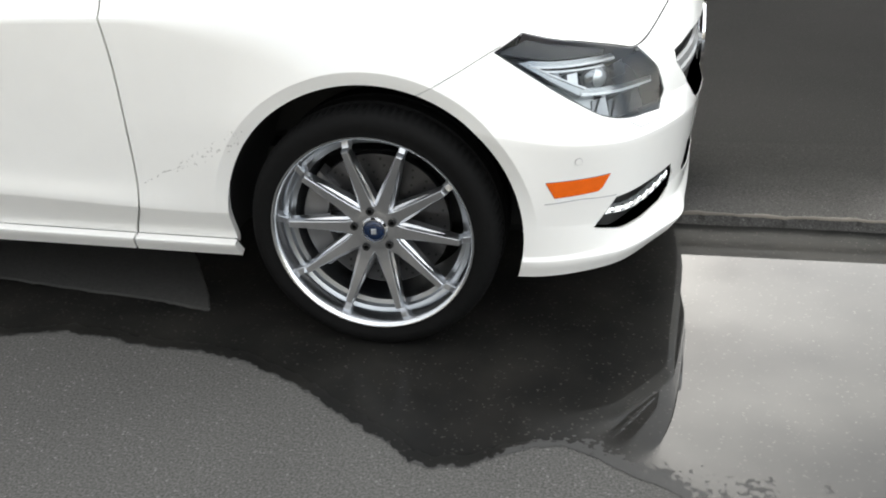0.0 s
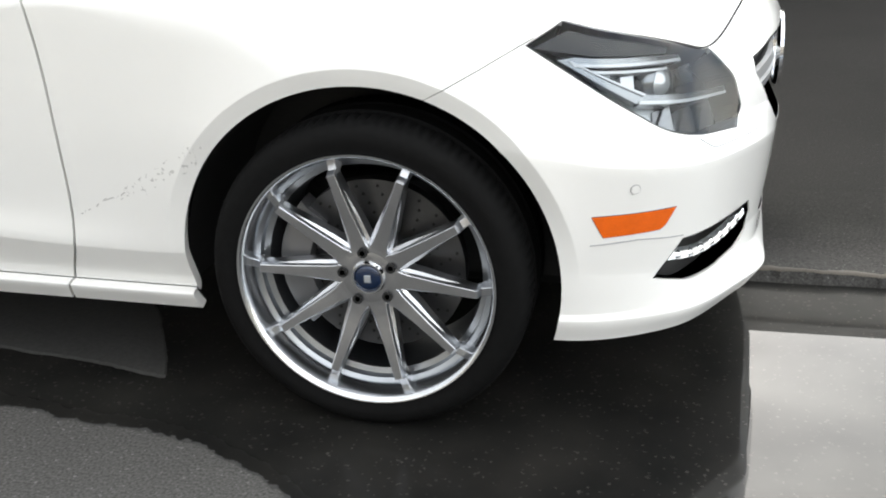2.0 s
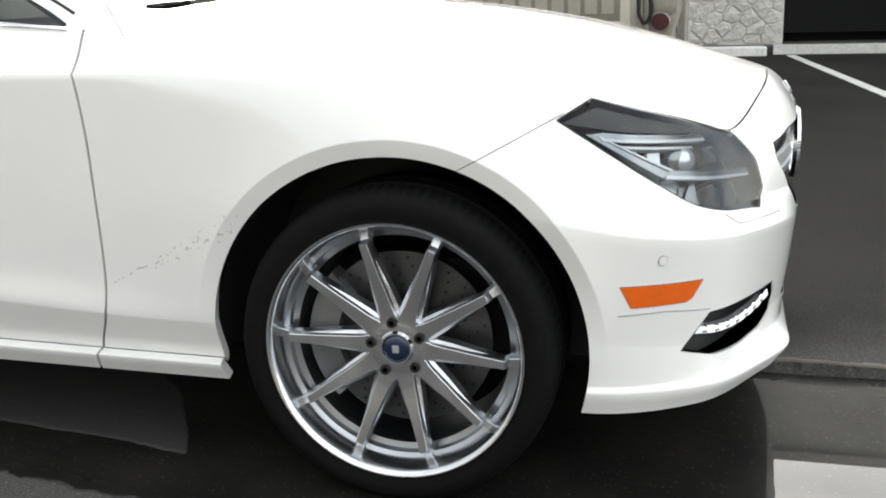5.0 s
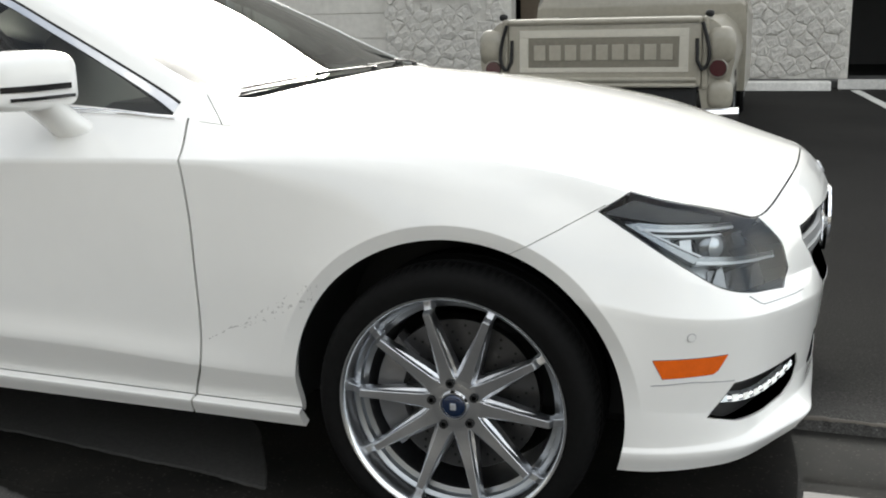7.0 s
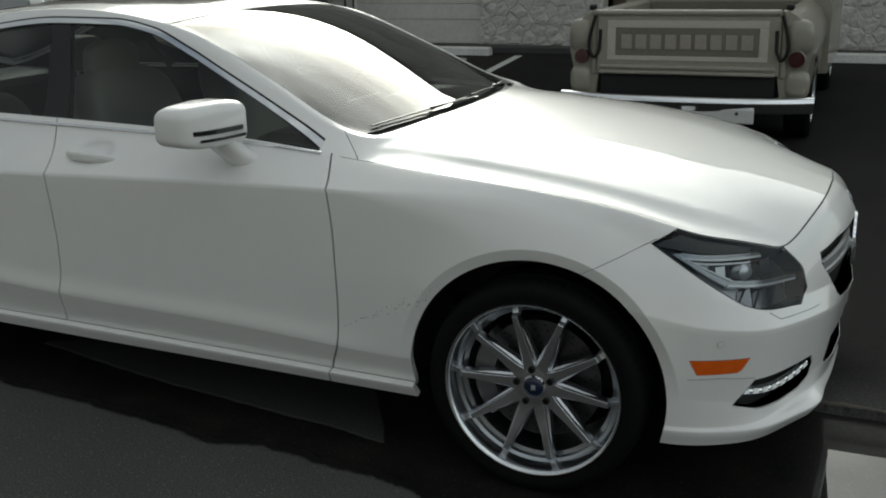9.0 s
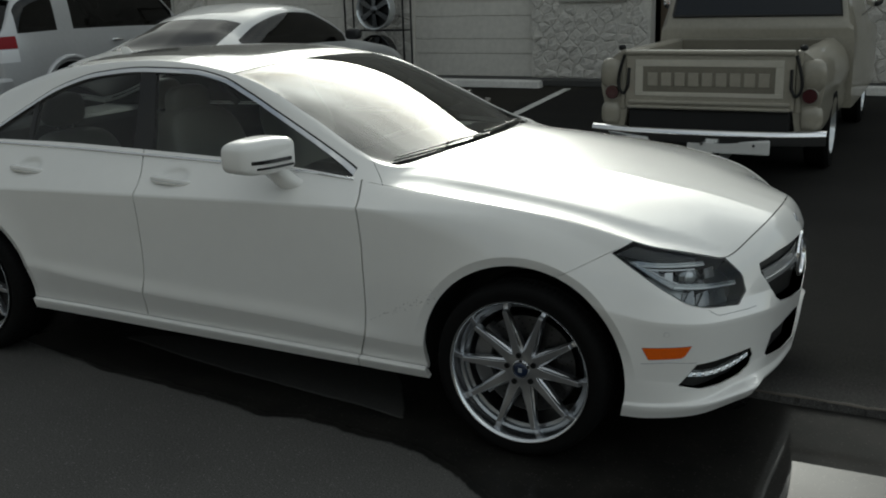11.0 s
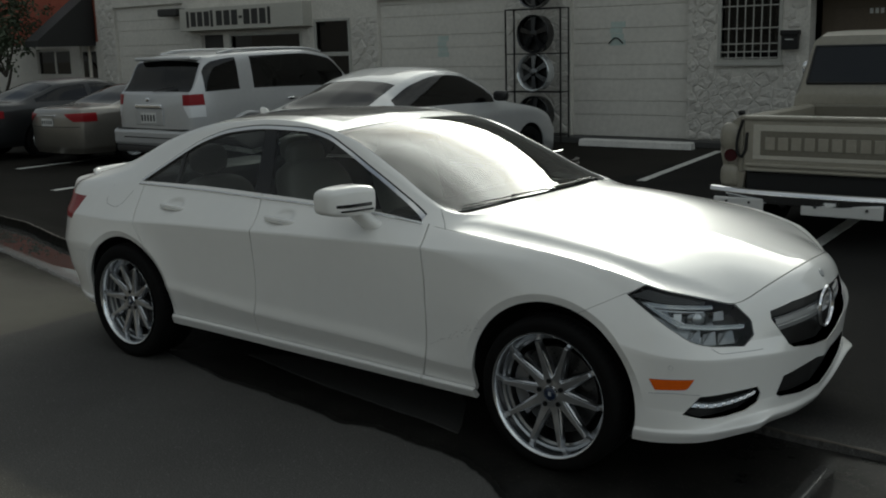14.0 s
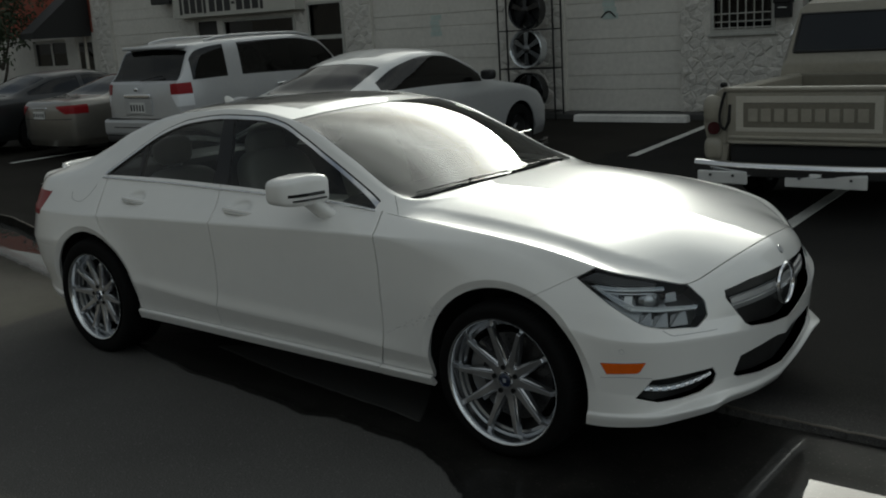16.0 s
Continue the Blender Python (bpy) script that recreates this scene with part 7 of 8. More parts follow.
# bed sides with the rounded lower roll
for sd in (-1, 1):
    prof = [(0.67, 1.06), (0.70, 1.085), (0.75, 1.085), (0.785, 1.06), (0.85, 1.0), (0.895, 0.90), (0.91, 0.80), (0.895, 0.72), (0.88, 0.66), (0.885, 0.58), (0.875, 0.48), (0.85, 0.42), (0.70, 0.42), (0.67, 0.60)]
    bm = bmesh.new()
    ys = [0.0, 0.03, 1.85, 1.9]
    rings = []
    for k, y in enumerate(ys):
        f = 0.97 if k in (0, 3) else 1.0
        rings.append([bm.verts.new((sd * (0.79 + (px - 0.79) * f), y, 0.75 + (pz - 0.75) * f)) for px, pz in prof])
    for p, q in zip(rings, rings[1:]):
        for i in range(len(prof)):
            bm.faces.new((p[i], p[(i + 1) % len(prof)], q[(i + 1) % len(prof)], q[i]))
    bm.faces.new(rings[0])
    bm.faces.new(rings[-1])
    bmesh.ops.recalc_face_normals(bm, faces=bm.faces)
    soften(bm, 50)
    side = part("bed_side", bm, CREAMTRUCK, truck, smooth=True)
    bm = bmesh.new()
    cyl(bm, 0.062, 0.055, 0.05, pose(sd * 0.80, -0.012, 0.745, 90, 0, 0), 28)
    lamp = part("tail_lamp", bm, DULLRED, truck, "round red tail lamp")
    turned("lamp_ring", [(0.060, -0.02), (0.068, -0.015), (0.066, 0.0), (0.060, 0.0), (0.060, -0.02)], CREAMTRUCK, lamp, 28, at=(sd * 0.80, -0.01, 0.745))
    for zc, rr in ((0.90, (0.10, 0.075, 0.13)), (0.56, (0.09, 0.07, 0.11))):
        superball("corner_swell", (sd * 0.815, 0.035, zc), rr, 0.7, CREAMTRUCK, side)
    tpart("bed_post", (sd * 0.71 - 0.025, -0.02, 0.60), (sd * 0.71 + 0.025, 0.05, 1.10), CREAMTRUCK)
    tube("tailgate_chain", [(sd * (0.69 + 0.05 * math.sin(math.pi * t)), -0.05, 1.06 - 0.32 * math.sin(math.pi * t * 0.5)) for t in np.linspace(0, 1, 12)] + [(sd * 0.66, -0.045, 0.80), (sd * 0.655, -0.03, 0.95)], 0.013, BLACKIRON, truck, "black tailgate chain")
    superball("side_mirror", (sd * 1.02, 2.75, 1.42), (0.085, 0.03, 0.085), 0.8, CHROME, truck, "round chrome side mirror")
    tube("mirror_arm", [(sd * 0.90, 2.8, 1.25), (sd * 1.02, 2.77, 1.36)], 0.008, CHROME, truck)
    superball("stake_cap", (sd * 0.73, 0.02, 1.115), (0.03, 0.03, 0.025), 0.8, BLACKIRON, truck)
tg = tpart("tailgate", (-0.685, -0.03, 0.62), (0.685, 0.03, 1.09), CREAMTRUCK, bevel=0.012)
tpart("tailgate_rail", (-0.685, -0.05, 1.055), (0.685, 0.04, 1.10), CREAMTRUCK, tg, bevel=0.018)
tpart("tailgate_rib", (-0.66, -0.05, 0.655), (0.66, -0.02, 0.685), CREAMTRUCK, tg, bevel=0.012)
tpart("tailgate_rib", (-0.66, -0.055, 0.615), (0.66, -0.02, 0.643), CREAMTRUCK, tg, bevel=0.012)
bm = bmesh.new()
for lo, hi in (((-0.60, -0.036, 0.72), (0.60, -0.028, 0.755)), ((-0.60, -0.036, 0.965), (0.60, -0.028, 1.02)), ((-0.60, -0.036, 0.755), (-0.535, -0.028, 0.965)), ((0.535, -0.036, 0.755), (0.60, -0.028, 0.965))):
    box(bm, lo, hi, 0.003)
part("panel_frame", bm, mat("pale_cream_paint", (0.44, 0.415, 0.35), 0.42, coat=0.4, noise_scale=2, noise_amt=0.1), tg, "paler cream frame band")
tpart("tailgate_panel", (-0.535, -0.033, 0.755), (0.535, -0.026, 0.965), TANTRUCK, tg, "faded tan inset panel", bevel=0.002)
for k, x in enumerate(np.linspace(-0.45, 0.45, 9)):
    bm = bmesh.new()
    box(bm, (x - 0.042, -0.041, 0.805), (x + 0.042, -0.032, 0.915), 0.004)
    part("raised_block", bm, CREAMTRUCK, tg)
tpart("bed_floor", (-0.68, 0.0, 0.60), (0.68, 1.9, 0.64), DARKTRIM)
tpart("bed_front", (-0.70, 1.86, 0.60), (0.70, 1.90, 1.08), TANTRUCK)
tpart("bed_underside", (-0.66, -0.01, 0.40), (0.66, 0.06, 0.61), SEAM)
tpart("frame_rail", (-0.5, 0.1, 0.34), (0.5, 5.0, 0.44), SEAM)
# bumper: chrome top roll, white plate panels
bm = bmesh.new()
pts = []
for k in range(25):
    x = -0.95 + 1.9 * k / 24
    y = -0.24 + 0.16 * abs(x / 0.95) ** 3.0
    pts.append([bm.verts.new((x, y + dy, z)) for dy, z in ((0.06, 0.480), (0.0, 0.480), (-0.022, 0.462), (-0.026, 0.430), (-0.014, 0.410), (-0.010, 0.385), (0.0, 0.365), (0.05, 0.365))])
for p, q in zip(pts, pts[1:]):
    for i in range(7):
        bm.faces.new((p[i], p[i + 1], q[i + 1], q[i]))
bmesh.ops.recalc_face_normals(bm, faces=bm.faces)
bumper_t = part("rear_bumper", bm, CHROME, truck, "chrome rear bumper", smooth=True)
for x0, x1 in ((-0.86, -0.42), (-0.10, 0.55)):
    pl = tpart("bumper_plate", (x0, -0.245, 0.295), (x1, -0.215, 0.405), PLATE, bumper_t, "white painted bumper plate", bevel=0.01)
    for x in (x0 + 0.12, x1 - 0.12):
        bm = bmesh.new()
        cyl(bm, 0.012, 0.012, 0.01, pose(x, -0.247, 0.37, 90, 0, 0), 12)
        part("plate_bolt", bm, IRON, bumper_t)
for x in (-0.5, 0.5):
    tpart("bumper_bracket", (x - 0.03, -0.2, 0.36), (x + 0.03, 0.2, 0.42), SEAM, bumper_t)
# cab
bm = bmesh.new()
rings = []
for y, w, z0, z1, wt in ((1.96, 0.93, 0.42, 1.20, 0.90), (1.98, 0.93, 0.42, 1.26, 0.87), (2.10, 0.94, 0.42, 1.76, 0.78), (2.25, 0.94, 0.42, 1.80, 0.77), (3.0, 0.94, 0.42, 1.82, 0.76), (3.25, 0.94, 0.42, 1.78, 0.74), (3.65, 0.94, 0.42, 1.22, 0.80), (4.9, 0.92, 0.42, 1.12, 0.75), (5.15, 0.88, 0.45, 1.0, 0.7)):
    rings.append([bm.verts.new(v) for v in ((-w, y, z0), (-w, y, 1.0), (-w + 0.02, y, min(1.18, z1 - 0.05)), (-wt, y, z1 - 0.05), (-wt + 0.07, y, z1), (wt - 0.07, y, z1), (wt, y, z1 - 0.05), (w - 0.02, y, min(1.18, z1 - 0.05)), (w, y, 1.0), (w, y, z0))])
for p, q in zip(rings, rings[1:]):
    for i in range(9):
        bm.faces.new((p[i], p[i + 1], q[i + 1], q[i]))
bm.faces.new(rings[0])
bm.faces.new(rings[-1])
bmesh.ops.recalc_face_normals(bm, faces=bm.faces)
soften(bm, 30)
cab = part("cab", bm, CREAMTRUCK, truck, smooth=True)
bm = bmesh.new()
vs = [bm.verts.new(v) for v in ((-0.80, 1.985, 1.29), (0.80, 1.985, 1.29), (0.745, 2.065, 1.66), (-0.745, 2.065, 1.66))]
f = bm.faces.new(vs)
r = bmesh.ops.inset_individual(bm, faces=[f], thickness=0.001)
out = bmesh.ops.extrude_face_region(bm, geom=[f])
for v in out["geom"]:
    if isinstance(v, bmesh.types.BMVert):
        v.co.y -= 0.012
bmesh.ops.recalc_face_normals(bm, faces=bm.faces)
rw = part("rear_window", bm, GLOSSBLACK, truck, "dark cab rear window")
tube("window_seal", [(-0.80, 1.975, 1.29), (0.80, 1.975, 1.29), (0.745, 2.055, 1.66), (-0.745, 2.055, 1.66), (-0.80, 1.975, 1.29)], 0.014, BLACKPLASTIC, rw)
for sd in (-1, 1):
    boxpart("side_window", (sd * 0.86 - 0.006, 2.35, 1.22), (sd * 0.86 + 0.006, 3.2, 1.66), GLOSSBLACK, truck, bevel=0.004, m=Matrix.Translation((sd * 0.86, 0, 1.2)) @ Matrix.Rotation(radians(-sd * 12), 4, "Y") @ Matrix.Translation((-sd * 0.86, 0, -1.2)))


def plain_wheel(parent, at, r, width, rim_mat, turn=0.0, name="wheel"):
    """A road wheel with its axle along x."""
    w = new(name)
    w.parent = parent
    w.matrix_local = pose(*at, 0, 0, 90 + turn)
    hw = width / 2
    turned("tyre", [(r * 0.66, -hw), (r * 0.80, -hw * 1.06), (r * 0.94, -hw), (r, -hw * 0.7), (r, hw * 0.7), (r * 0.94, hw), (r * 0.66, hw), (r * 0.62, 0), (r * 0.66, -hw)], RUBBER, w, 48)
    turned("rim", [(0.0001, -hw * 0.55), (r * 0.2, -hw * 0.6), (r * 0.28, -hw * 0.4), (r * 0.52, -hw * 0.55), (r * 0.60, -hw * 0.4), (r * 0.66, -hw * 0.98), (r * 0.69, -hw), (r * 0.69, hw), (r * 0.66, hw), (r * 0.5, 0), (0.0001, hw * 0.2)], rim_mat, w, 36)
    return w


for x, t in ((-0.78, 180), (0.78, 0)):
    for y in (1.05, 4.1):
        plain_wheel(truck, (x, y, 0.36), 0.36, 0.2, LAMPCLEAR, t)


# ---- wheel display rack by the garage door ----
rack = thing("display_rack", (-7.77, 12.30, 0), "thin black metal rack for display wheels", "rack")
for x in (-0.58, 0.58):
    for y in (-0.14, 0.14):
        boxpart("post", (x - 0.012, y - 0.012, 0.0), (x + 0.012, y + 0.012, 2.40), BLACKIRON, rack)
for z in (0.16, 0.92, 1.60, 2.39):
    for y in (-0.14, 0.14):
        boxpart("rail", (-0.58, y - 0.010, z - 0.010), (0.58, y + 0.010, z + 0.010), BLACKIRON, rack)
    for x in (-0.58, 0.58):
        boxpart("rail", (x - 0.010, -0.14, z - 0.010), (x + 0.010, 0.14, z + 0.010), BLACKIRON, rack)


def show_wheel(z, material, label, spokes, twist):
    w = thing("alloy_rim", (-7.79, 12.28, z), label, "alloy rim", "display rims")
    turned("rim_ring", [(0.318, -0.10), (0.330, -0.11), (0.340, -0.10), (0.335, 0.10), (0.32, 0.10), (0.30, 0.0), (0.30, -0.06), (0.318, -0.10)], GLOSSBLACK if material is GLOSSBLACK else LAMPCLEAR if material is SMOKED else SMOKED, w, 56)
    turned("rim_dish", [(0.0001, 0.06), (0.305, 0.06), (0.305, 0.08), (0.0001, 0.08)], BLACKPLASTIC, w, 40)
    turned("hub", [(0.0001, -0.085), (0.05, -0.085), (0.075, -0.07), (0.08, 0.05), (0.0001, 0.05)], material, w, 30)
    for k in range(spokes):
        a = 360 * k / spokes + twist
        bm = bmesh.new()
        vs = [bm.verts.new(v) for v in ((0.06, -0.075, -0.03), (0.31, -0.06, -0.05), (0.31, -0.06, 0.05), (0.06, -0.075, 0.03), (0.06, 0.0, -0.035), (0.31, 0.02, -0.055), (0.31, 0.02, 0.055), (0.06, 0.0, 0.035))]
        for f in ((0, 1, 2, 3), (7, 6, 5, 4), (0, 4, 5, 1), (1, 5, 6, 2), (2, 6, 7, 3), (3, 7, 4, 0)):
            bm.faces.new([vs[i] for i in f])
        bmesh.ops.recalc_face_normals(bm, faces=bm.faces)
        ob = part("spoke", bm, material, w)
        ob.matrix_local = pose(0, 0, 0, 0, -a, 0)
    return w


show_wheel(0.51, GLOSSBLACK, "large black alloy wheel on a display rack", 5, 10)
show_wheel(1.27, SMOKED, "large chrome alloy wheel on a display rack", 6, 30)
show_wheel(1.95, GLOSSBLACK, "large black alloy wheel on a display rack", 5, 90)
show_wheel(2.745, IRON, "large dark silver alloy wheel on top of the rack", 5, 54)


# ---- other parked cars ----
def soft_car(name, label, at, paint, length, half, base, belt, top, rail_y, side_glass, screens, rail_drop, wheel_x, wheel_r, glass=DARKTINT, rim=LAMPCLEAR, category="car", tail=1.0, lamps=()):
    """A parked car, nose along +y. Its own x runs forward from the tail. belt, top: knots (x, z); side_glass: spans (x0, x1); screens: spans of rear and front glass."""
    c = thing(name, at, label, category, turn=90)
    st = np.concatenate([np.linspace(-0.3, 0, 12)[:-1], np.linspace(0, length, 120)[:-1], np.linspace(length, length + 0.3, 12)])
    core = np.clip(st, 0, length)
    u = np.where(st < 0, -st / 0.3, np.where(st > length, (st - length) / 0.3, 0)) * math.pi / 2
    way = np.where(st < 0, -1.0, 1.0)
    bx, bz = np.array(belt, float).T
    tx, tz = np.array(top, float).T
    ry, rz = np.array(rail_y, float).T
    zb, zt = glide(bx, bz, core), glide(tx, tz, core)
    taper = 1 - 0.10 * np.clip(1 - core / 0.5, 0, 1) ** 2 - 0.16 * np.clip((core - length + 0.8) / 0.8, 0, 1) ** 2
    yr = glide(ry, rz, core) * half
    zt = np.maximum(zt, zb + 0.01)
    zr = zt - rail_drop * np.clip((zt - zb) / 0.25, 0.08, 1)

    def line(y, z, out=0.10):
        return np.stack([core + way * out * np.where(st < 0, tail, 1.0) * np.sin(u), np.where(u > 0, y * np.cos(u), y), z + 0 * core], 1)

    L = [line((half - 0.06) * taper, base + 0 * core, 0.08), line((half - 0.015) * taper, base + 0.12 + 0 * core, 0.11), line(half * taper, 0.60 + 0 * core, 0.12), line((half - 0.01) * taper, np.minimum(zb - 0.10, 0.86), 0.11),
         line((half - 0.055) * taper, zb - 0.012, 0.06), line(np.minimum(yr, (half - 0.07) * taper), zr, 0.02), line(np.minimum(yr, half - 0.07) * 0.55, zt - 0.012 * np.clip((zt - zb) / 0.1, 0, 1), 0.0), line(0 * core, zt, 0.0)]
    Pc, Sc, Tc = shell(L, st, 7)
    Pc[np.abs(st + 0.3) < 1e-9, :, 1] = 0
    Pc[np.abs(st - length - 0.3) < 1e-9, :, 1] = 0
    cv, cf = shell_mesh(Pc, Sc, Tc)
    arch = lambda W: np.min([np.hypot(W[:, 0] - wx, W[:, 2] - wheel_r) - wheel_r * 1.14 for wx in wheel_x], axis=0)
    cv, cf = refine(cv, cf, arch, lambda W: W[:, 2] < 0.9)
    lim = lambda W: np.interp(W[:, 0], core, zr) - 0.05
    lo = lambda W: np.interp(W[:, 0], core, zb) + 0.02
    for f in (lambda W: lim(W) - W[:, 2], lambda W: W[:, 2] - lo(W)):
        cv, cf = refine(cv, cf, f, lambda W: (W[:, 4] > 3.6) & (W[:, 4] < 5.3))
    for x0, x1 in side_glass:
        for xx in (x0, x1):
            cv, cf = refine(cv, cf, lambda W, xx=xx: W[:, 0] - xx, lambda W: (W[:, 4] > 3.8) & (W[:, 4] < 5.3))
    for x0, x1 in screens:
        for xx in (x0, x1):
            cv, cf = refine(cv, cf, lambda W, xx=xx: W[:, 0] - xx, lambda W: W[:, 4] > 4.9)
    cv, cf = refine(cv, cf, lambda W: W[:, 4] - 5.12, lambda W: W[:, 4] > 4.5)
    lamp_sides = [side_of(poly, 1, 2) for poly, _, _ in lamps]
    for fs in lamp_sides:
        for f in fs:
            cv, cf = refine(cv, cf, f, lambda W: (W[:, 0] < 0.35) & (W[:, 2] > 0.6) & (W[:, 2] < 1.4))
    cv, cf = refine(cv, cf, lambda W: W[:, 0] - 0.20, lambda W: (W[:, 2] > 0.6) & (W[:, 2] < 1.4))
    cv[:, 5:8] /= np.linalg.norm(cv[:, 5:8], axis=1, keepdims=True).clip(1e-9)
    m = mids(cv, cf)
    lb = np.full(len(cf), "body", dtype=object)
    pane = (m[:, 4] > 3.9) & (m[:, 4] < 5.3) & (lim(m) > m[:, 2]) & (m[:, 2] > lo(m))
    for i, (x0, x1) in enumerate(side_glass):
        lb[pane & (m[:, 0] > x0) & (m[:, 0] < x1)] = f"side{i}"
    for i, (x0, x1) in enumerate(screens):
        lb[(m[:, 4] > 5.12) & (m[:, 0] > x0) & (m[:, 0] < x1) & (m[:, 3] > -0.01)] = f"screen{i}"
    for i, fs in enumerate(lamp_sides):
        lb[np.all([f(m) > 0 for f in fs], axis=0) & (m[:, 0] < 0.20)] = f"lamp{i}"
    lb[(arch(m) < 0) & (m[:, 2] < 0.95)] = "gone"
    sheet("body", *sub(cv, cf, lb == "body"), paint, c, depth=0.015, sides=(-1, 1))
    for i, (_, mt, tip) in enumerate(lamps):
        for sd in (-1, 1):
            sheet("tail_lamp", *sub(cv, cf, lb == f"lamp{i}"), mt, c, tip, depth=0.02, push=0.008, sides=(sd,))
    for i in range(len(side_glass)):
        for sd in (-1, 1):
            sheet("window", *sub(cv, cf, lb == f"side{i}"), glass, c, depth=0.004, push=-0.004, sides=(sd,))
    for i in range(len(screens)):
        sheet("rear_window" if i == 0 else "windscreen", *sub(cv, cf, lb == f"screen{i}"), glass, c, depth=0.004, push=-0.003, sides=(-1, 1))
    bm = bmesh.new()
    box(bm, (0.1, -half * 0.75, base - 0.02), (length - 0.1, half * 0.75, 0.62), 0.05)
    box(bm, (0.5, -half * 0.8, 0.5), (length - 1.2, half * 0.8, min(zb) + 0.02), 0.05)
    part("underbody", bm, SEAM, c)
    for wx in wheel_x:
        for sd in (-1, 1):
            plain_wheel(c, (wx, sd * (half - 0.115), wheel_r), wheel_r, 0.21, rim, 90 if sd > 0 else -90)
            vs, fs = [], []
            for k in range(25):
                a = math.pi * k / 24
                for y in (half - 0.30, half - 0.03):
                    vs.append((wx + wheel_r * 1.16 * math.cos(a), sd * y, wheel_r + wheel_r * 1.16 * math.sin(a)))
            for k in range(24):
                fs.append((2 * k, 2 * k + 1, 2 * k + 3, 2 * k + 2))
            raw("wheel_liner", vs, fs, SEAM, c)
    return c


def bars(parent, x, y0, y1, z0, z1):
    plate = boxpart("plate", (x - 0.012, y0, z0), (x, y1, z1), PLATE, parent, "pale plate with plain bars", bevel=0.004)
    n = 5
    for k in range(n):
        a = y0 + (y1 - y0) * (k + 0.25) / n
        boxpart("plate_bar", (x - 0.015, a, z0 + 0.03), (x - 0.011, a + (y1 - y0) * 0.5 / n, z1 - 0.03), DARKTRIM, plate)


# silver off-roader
suv = soft_car("suv_car", "silver off-road wagon with roof rails, parked nose to wall", (-10.08, 5.66, 0), SUVPAINT, 4.75, 0.93, 0.40,
               [(0, 1.20), (1.0, 1.22), (3.4, 1.17), (3.8, 1.13), (4.4, 1.05), (4.75, 0.92)],
               [(0, 1.22), (0.05, 1.26), (0.30, 1.68), (0.42, 1.74), (1.0, 1.80), (2.2, 1.82), (2.75, 1.75), (3.45, 1.22), (4.4, 1.08), (4.75, 0.95)],
               [(0, 0.86), (0.3, 0.80), (1.0, 0.80), (2.6, 0.79), (3.4, 0.86), (4.75, 0.75)],
               [(0.24, 0.86), (1.13, 3.08)], [(0.02, 0.285), (2.82, 3.38)], 0.05, (0.98, 3.75), 0.39,
               lamps=(([(0.68, 1.19), (1.0, 1.205), (1.0, 1.045), (0.70, 1.045)], REDLENS, "red upper tail lamp"), ([(0.702, 1.038), (1.0, 1.038), (1.0, 0.885), (0.79, 0.875)], CLEARLENS, "clear lower tail lamp")))
boxpart("roof_spoiler", (0.17, -0.64, 1.665), (0.55, 0.64, 1.715), SUVPAINT, suv, bevel=0.02)
for sd in (-1, 1):
    flare = [(0.98 + 0.50 * math.cos(a), sd * 0.925, 0.39 + 0.50 * math.sin(a)) for a in np.linspace(-0.2, math.pi + 0.2, 24)]
    tube("arch_flare", flare, 0.035, SUVPAINT, suv, "silver wheel arch flare")
    tube("roof_rail", [(0.65 + 2.1 * t, sd * 0.655, 1.745 + 0.045 * min(1, 8 * t, 8 * (1 - t)) + 0.02 * math.sin(math.pi * t)) for t in np.linspace(0, 1, 20)], 0.022, SUVPAINT, suv, "silver roof rail")
    superball("door_mirror", (3.02, sd * 1.02, 1.25), (0.06, 0.10, 0.085), 0.6, SUVPAINT, suv)
    for x in (1.95, 2.95):
        superball("door_handle", (x - 0.1, sd * 0.93, 1.06), (0.11, 0.02, 0.02), 0.7, CHROME, suv)
boxpart("rear_bumper", (-0.145, -0.87, 0.46), (0.1, 0.87, 0.70), SUVPAINT, suv, "silver rear bumper", bevel=0.05)
boxpart("bumper_skirt", (-0.125, -0.84, 0.36), (0.1, 0.84, 0.465), DARKTRIM, suv, "dark grey lower bumper edge", bevel=0.03)
boxpart("tailgate_bar", (-0.135, -0.30, 1.0), (-0.08, 0.30, 1.06), CHROME, suv, "chrome tailgate strip", bevel=0.015)
boxpart("plate_recess", (-0.125, -0.32, 0.76), (-0.085, 0.32, 0.99), SUVPAINT, suv, bevel=0.01)
bars(suv, -0.125, -0.17, 0.17, 0.79, 0.94)
boxpart("tailgate_trim", (-0.125, -0.80, 0.703), (-0.06, 0.80, 0.714), DARKTRIM, suv, bevel=0.006)
boxpart("bumper_step", (-0.151, -0.60, 0.575), (-0.10, 0.60, 0.592), DARKTRIM, suv, "dark grey bumper step pad", bevel=0.012)
superball("tailgate_badge", (-0.125, 0.0, 1.125), (0.012, 0.045, 0.03), 0.9, CHROME, suv)
tube("rear_wiper", [(0.0, 0.02, 1.235), (0.03, -0.20, 1.275), (0.05, -0.42, 1.300)], 0.008, BLACKPLASTIC, suv)
tube("tow_hitch", [(-0.15, 0, 0.36), (0.2, 0, 0.36)], 0.03, SEAM, suv)

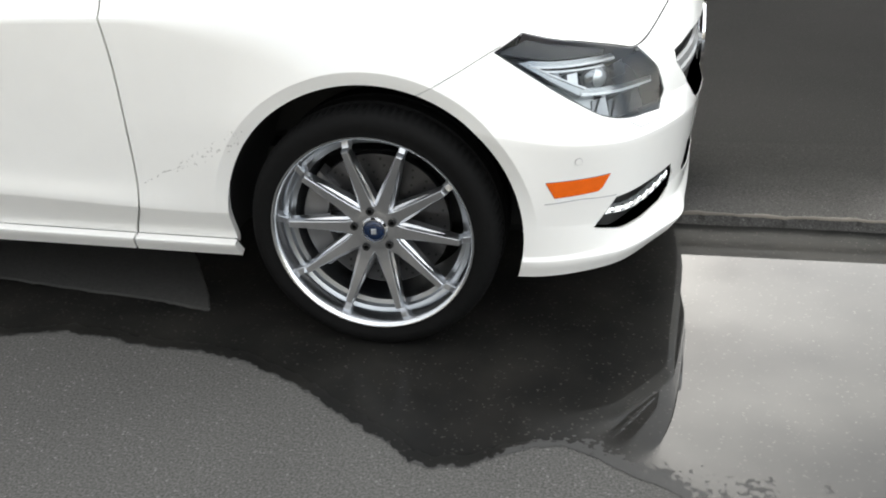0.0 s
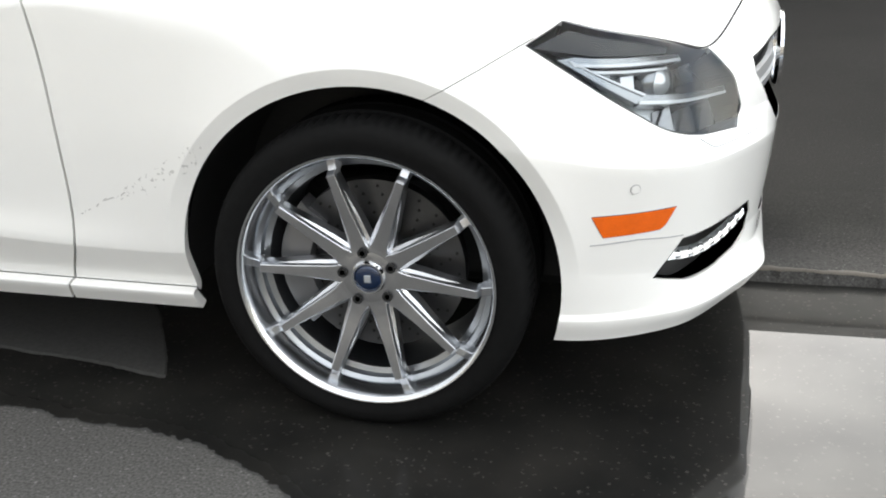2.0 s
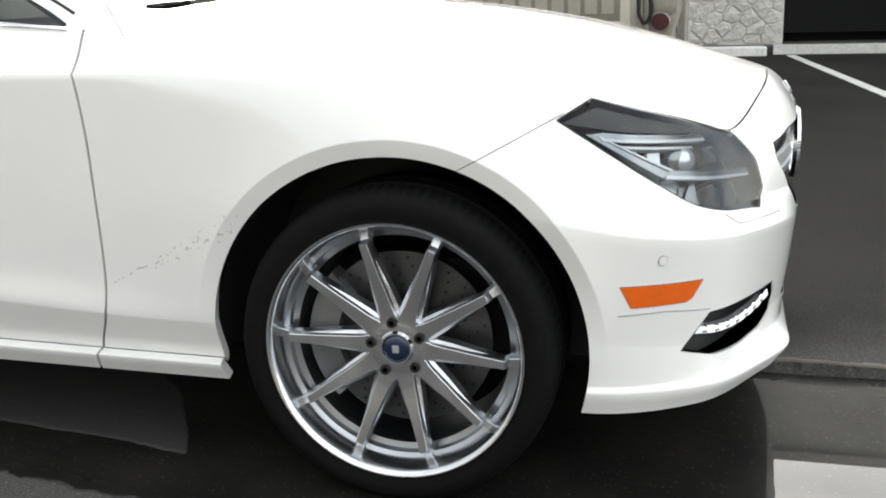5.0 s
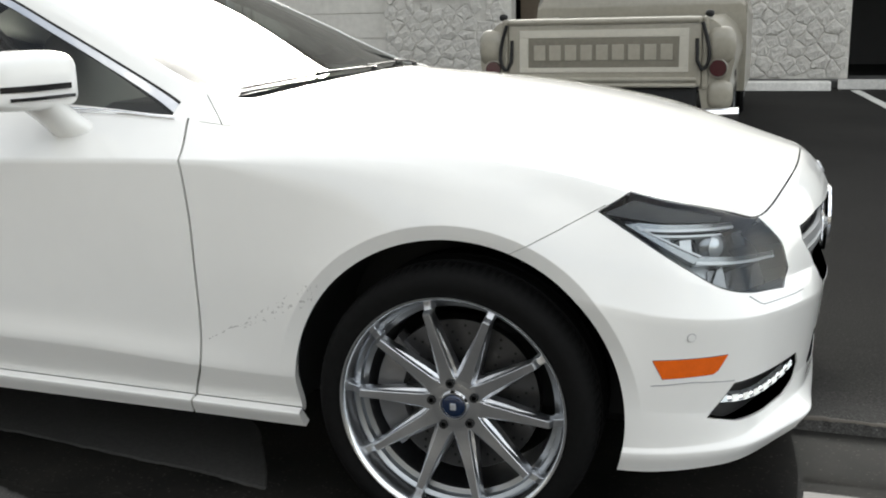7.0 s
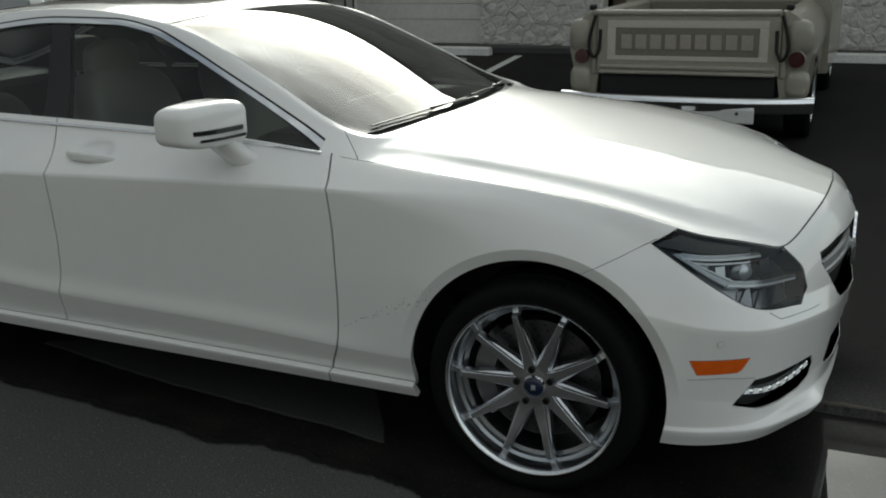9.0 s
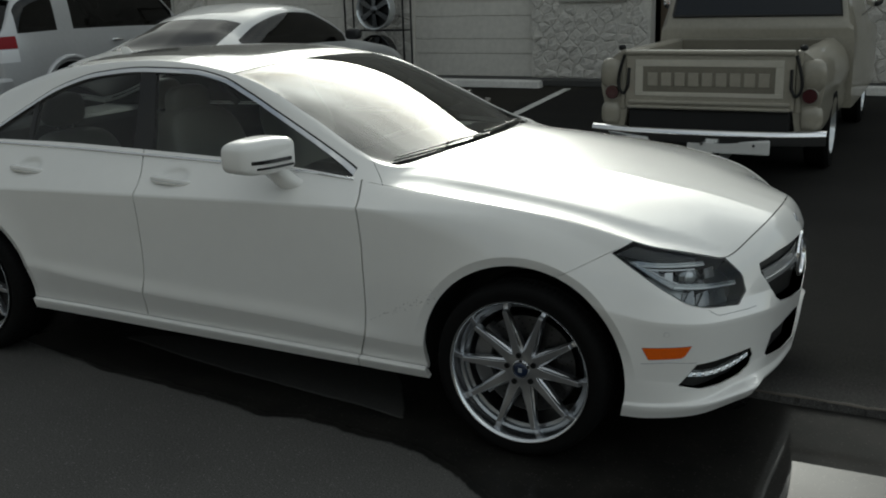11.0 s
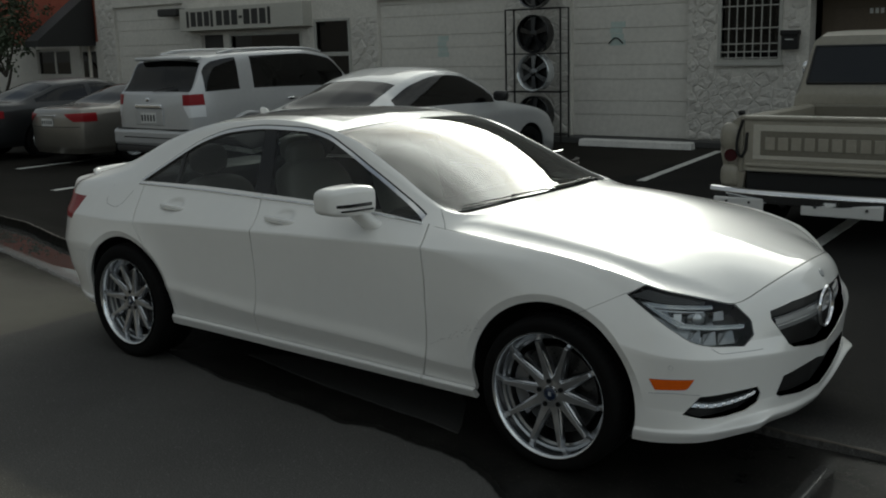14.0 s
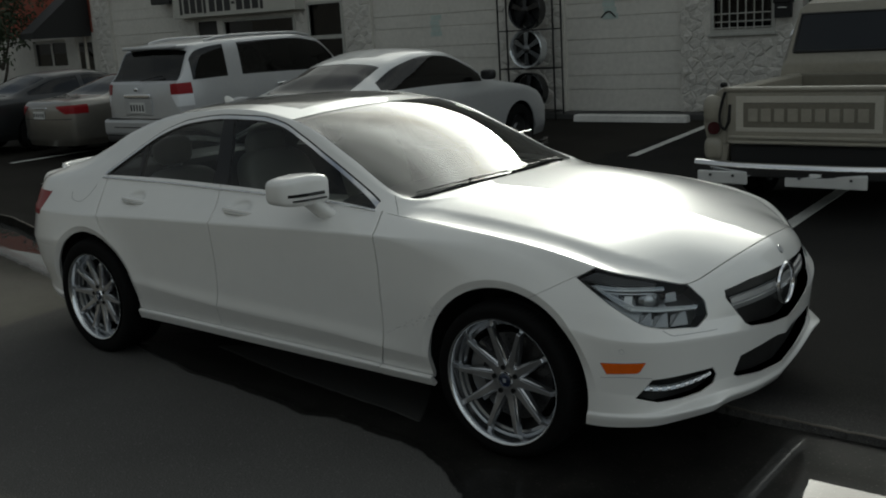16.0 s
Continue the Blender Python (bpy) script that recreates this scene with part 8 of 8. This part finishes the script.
# silver coupe
coupe = soft_car("coupe_car", "pale silver coupe with dark tinted windows, parked nose to the wall", (-6.14, 4.5, 0), SILVERPAINT, 4.45, 0.90, 0.22,
                 [(0, 0.98), (0.6, 1.04), (1.5, 1.05), (3.0, 1.02), (3.5, 0.98), (4.2, 0.83), (4.45, 0.70)],
                 [(0, 1.0), (0.12, 1.03), (0.45, 1.08), (0.95, 1.29), (1.40, 1.45), (1.9, 1.53), (2.25, 1.51), (2.68, 1.35), (3.15, 1.07), (3.5, 1.0), (4.2, 0.86), (4.45, 0.73)],
                 [(0, 0.72), (0.5, 0.76), (1.3, 0.68), (2.2, 0.70), (3.0, 0.82), (4.45, 0.7)],
                 [(0.92, 2.86)], [(0.50, 1.18), (2.3, 3.05)], 0.06, (0.85, 3.62), 0.34, rim=IRON)
for sd in (-1, 1):
    superball("door_mirror", (2.78, sd * 0.99, 1.13), (0.06, 0.10, 0.065), 0.6, BLACKPLASTIC, coupe)
    boxpart("tail_lamp", (-0.06, sd * 0.62 - 0.14, 0.76), (0.06, sd * 0.62 + 0.14, 0.90), REDLENS, coupe, "red tail lamp", bevel=0.03)

# champagne saloon
saloon = soft_car("saloon_car", "champagne saloon with red wedge tail lamps, parked nose to the wall", (-13.15, 6.0, 0), GOLDPAINT, 4.4, 0.82, 0.20,
                  [(0, 0.902), (0.7, 0.931), (3.0, 0.921), (3.5, 0.884), (4.4, 0.677)],
                  [(0, 0.921), (0.1, 0.94), (0.55, 0.968), (1.05, 1.166), (1.5, 1.297), (2.1, 1.335), (2.6, 1.222), (3.2, 0.968), (3.6, 0.912), (4.4, 0.705)],
                  [(0, 0.74), (0.6, 0.76), (1.4, 0.70), (2.4, 0.71), (3.2, 0.8), (4.4, 0.7)],
                  [(0.95, 1.85), (1.95, 2.9)], [(0.62, 1.38), (2.55, 3.15)], 0.06, (0.85, 3.5), 0.31, tail=1.8,
                  lamps=(([(0.40, 0.841), (0.90, 0.869), (0.90, 0.719), (0.60, 0.724)], REDLENS, "red wedge tail lamp"),))
boxpart("boot_strip", (-0.215, -0.20, 0.810), (-0.15, 0.20, 0.828), CHROME, saloon, bevel=0.005)
tube("bumper_seam", [(-0.222 * math.sqrt(max(0.0, 1 - (y / 0.74) ** 2)) + 0.004, y, 0.64) for y in np.linspace(-0.70, 0.70, 25)], 0.006, DARKTRIM, saloon, "dark seam over the bumper")
bars(saloon, -0.215, -0.16, 0.16, 0.65, 0.77)

# dark saloon
dark = soft_car("dark_car", "dark grey saloon with tinted windows, parked nose to the wall", (-15.35, 5.6, 0), DARKPAINT, 4.6, 0.87, 0.24,
                [(0, 0.94), (0.7, 0.968), (3.0, 0.94), (3.6, 0.893), (4.6, 0.677)],
                [(0, 0.959), (0.1, 0.978), (0.5, 1.006), (1.0, 1.194), (1.5, 1.344), (2.2, 1.382), (2.75, 1.269), (3.3, 0.987), (3.7, 0.921), (4.6, 0.705)],
                [(0, 0.74), (0.6, 0.76), (1.4, 0.70), (2.4, 0.71), (3.2, 0.8), (4.6, 0.7)],
                [(0.85, 1.9), (2.0, 3.0)], [(0.58, 1.32), (2.65, 3.25)], 0.06, (0.9, 3.7), 0.33, tail=1.6,
                lamps=(([(0.42, 0.846), (0.95, 0.874), (0.95, 0.743), (0.50, 0.743)], REDLENS, "red tail lamp"),))
# ---- stones last ----
HO = [(-4.56, -3.49, 1.30, 2.48), (-3.07, -0.55, 0.10, 2.90), (-3.47, -3.19, 1.57, 1.89)]
stones(-5.09, 1.64, 0.10, 2.95, HO, 0.25, 3)
stones(-8.8, -7.35, 0.10, 2.75, [], 0.31, 5)
stones(-14.2, -12.0, 0.10, 2.45, [(-13.84, -12.77, 0.8, 2.44)], 0.33, 7)
stones(-18.35, -17.7, 0.10, 2.25, [], 0.31, 9)
stones(-22.0, -21.2, 0.10, 3.6, [], 0.31, 11)
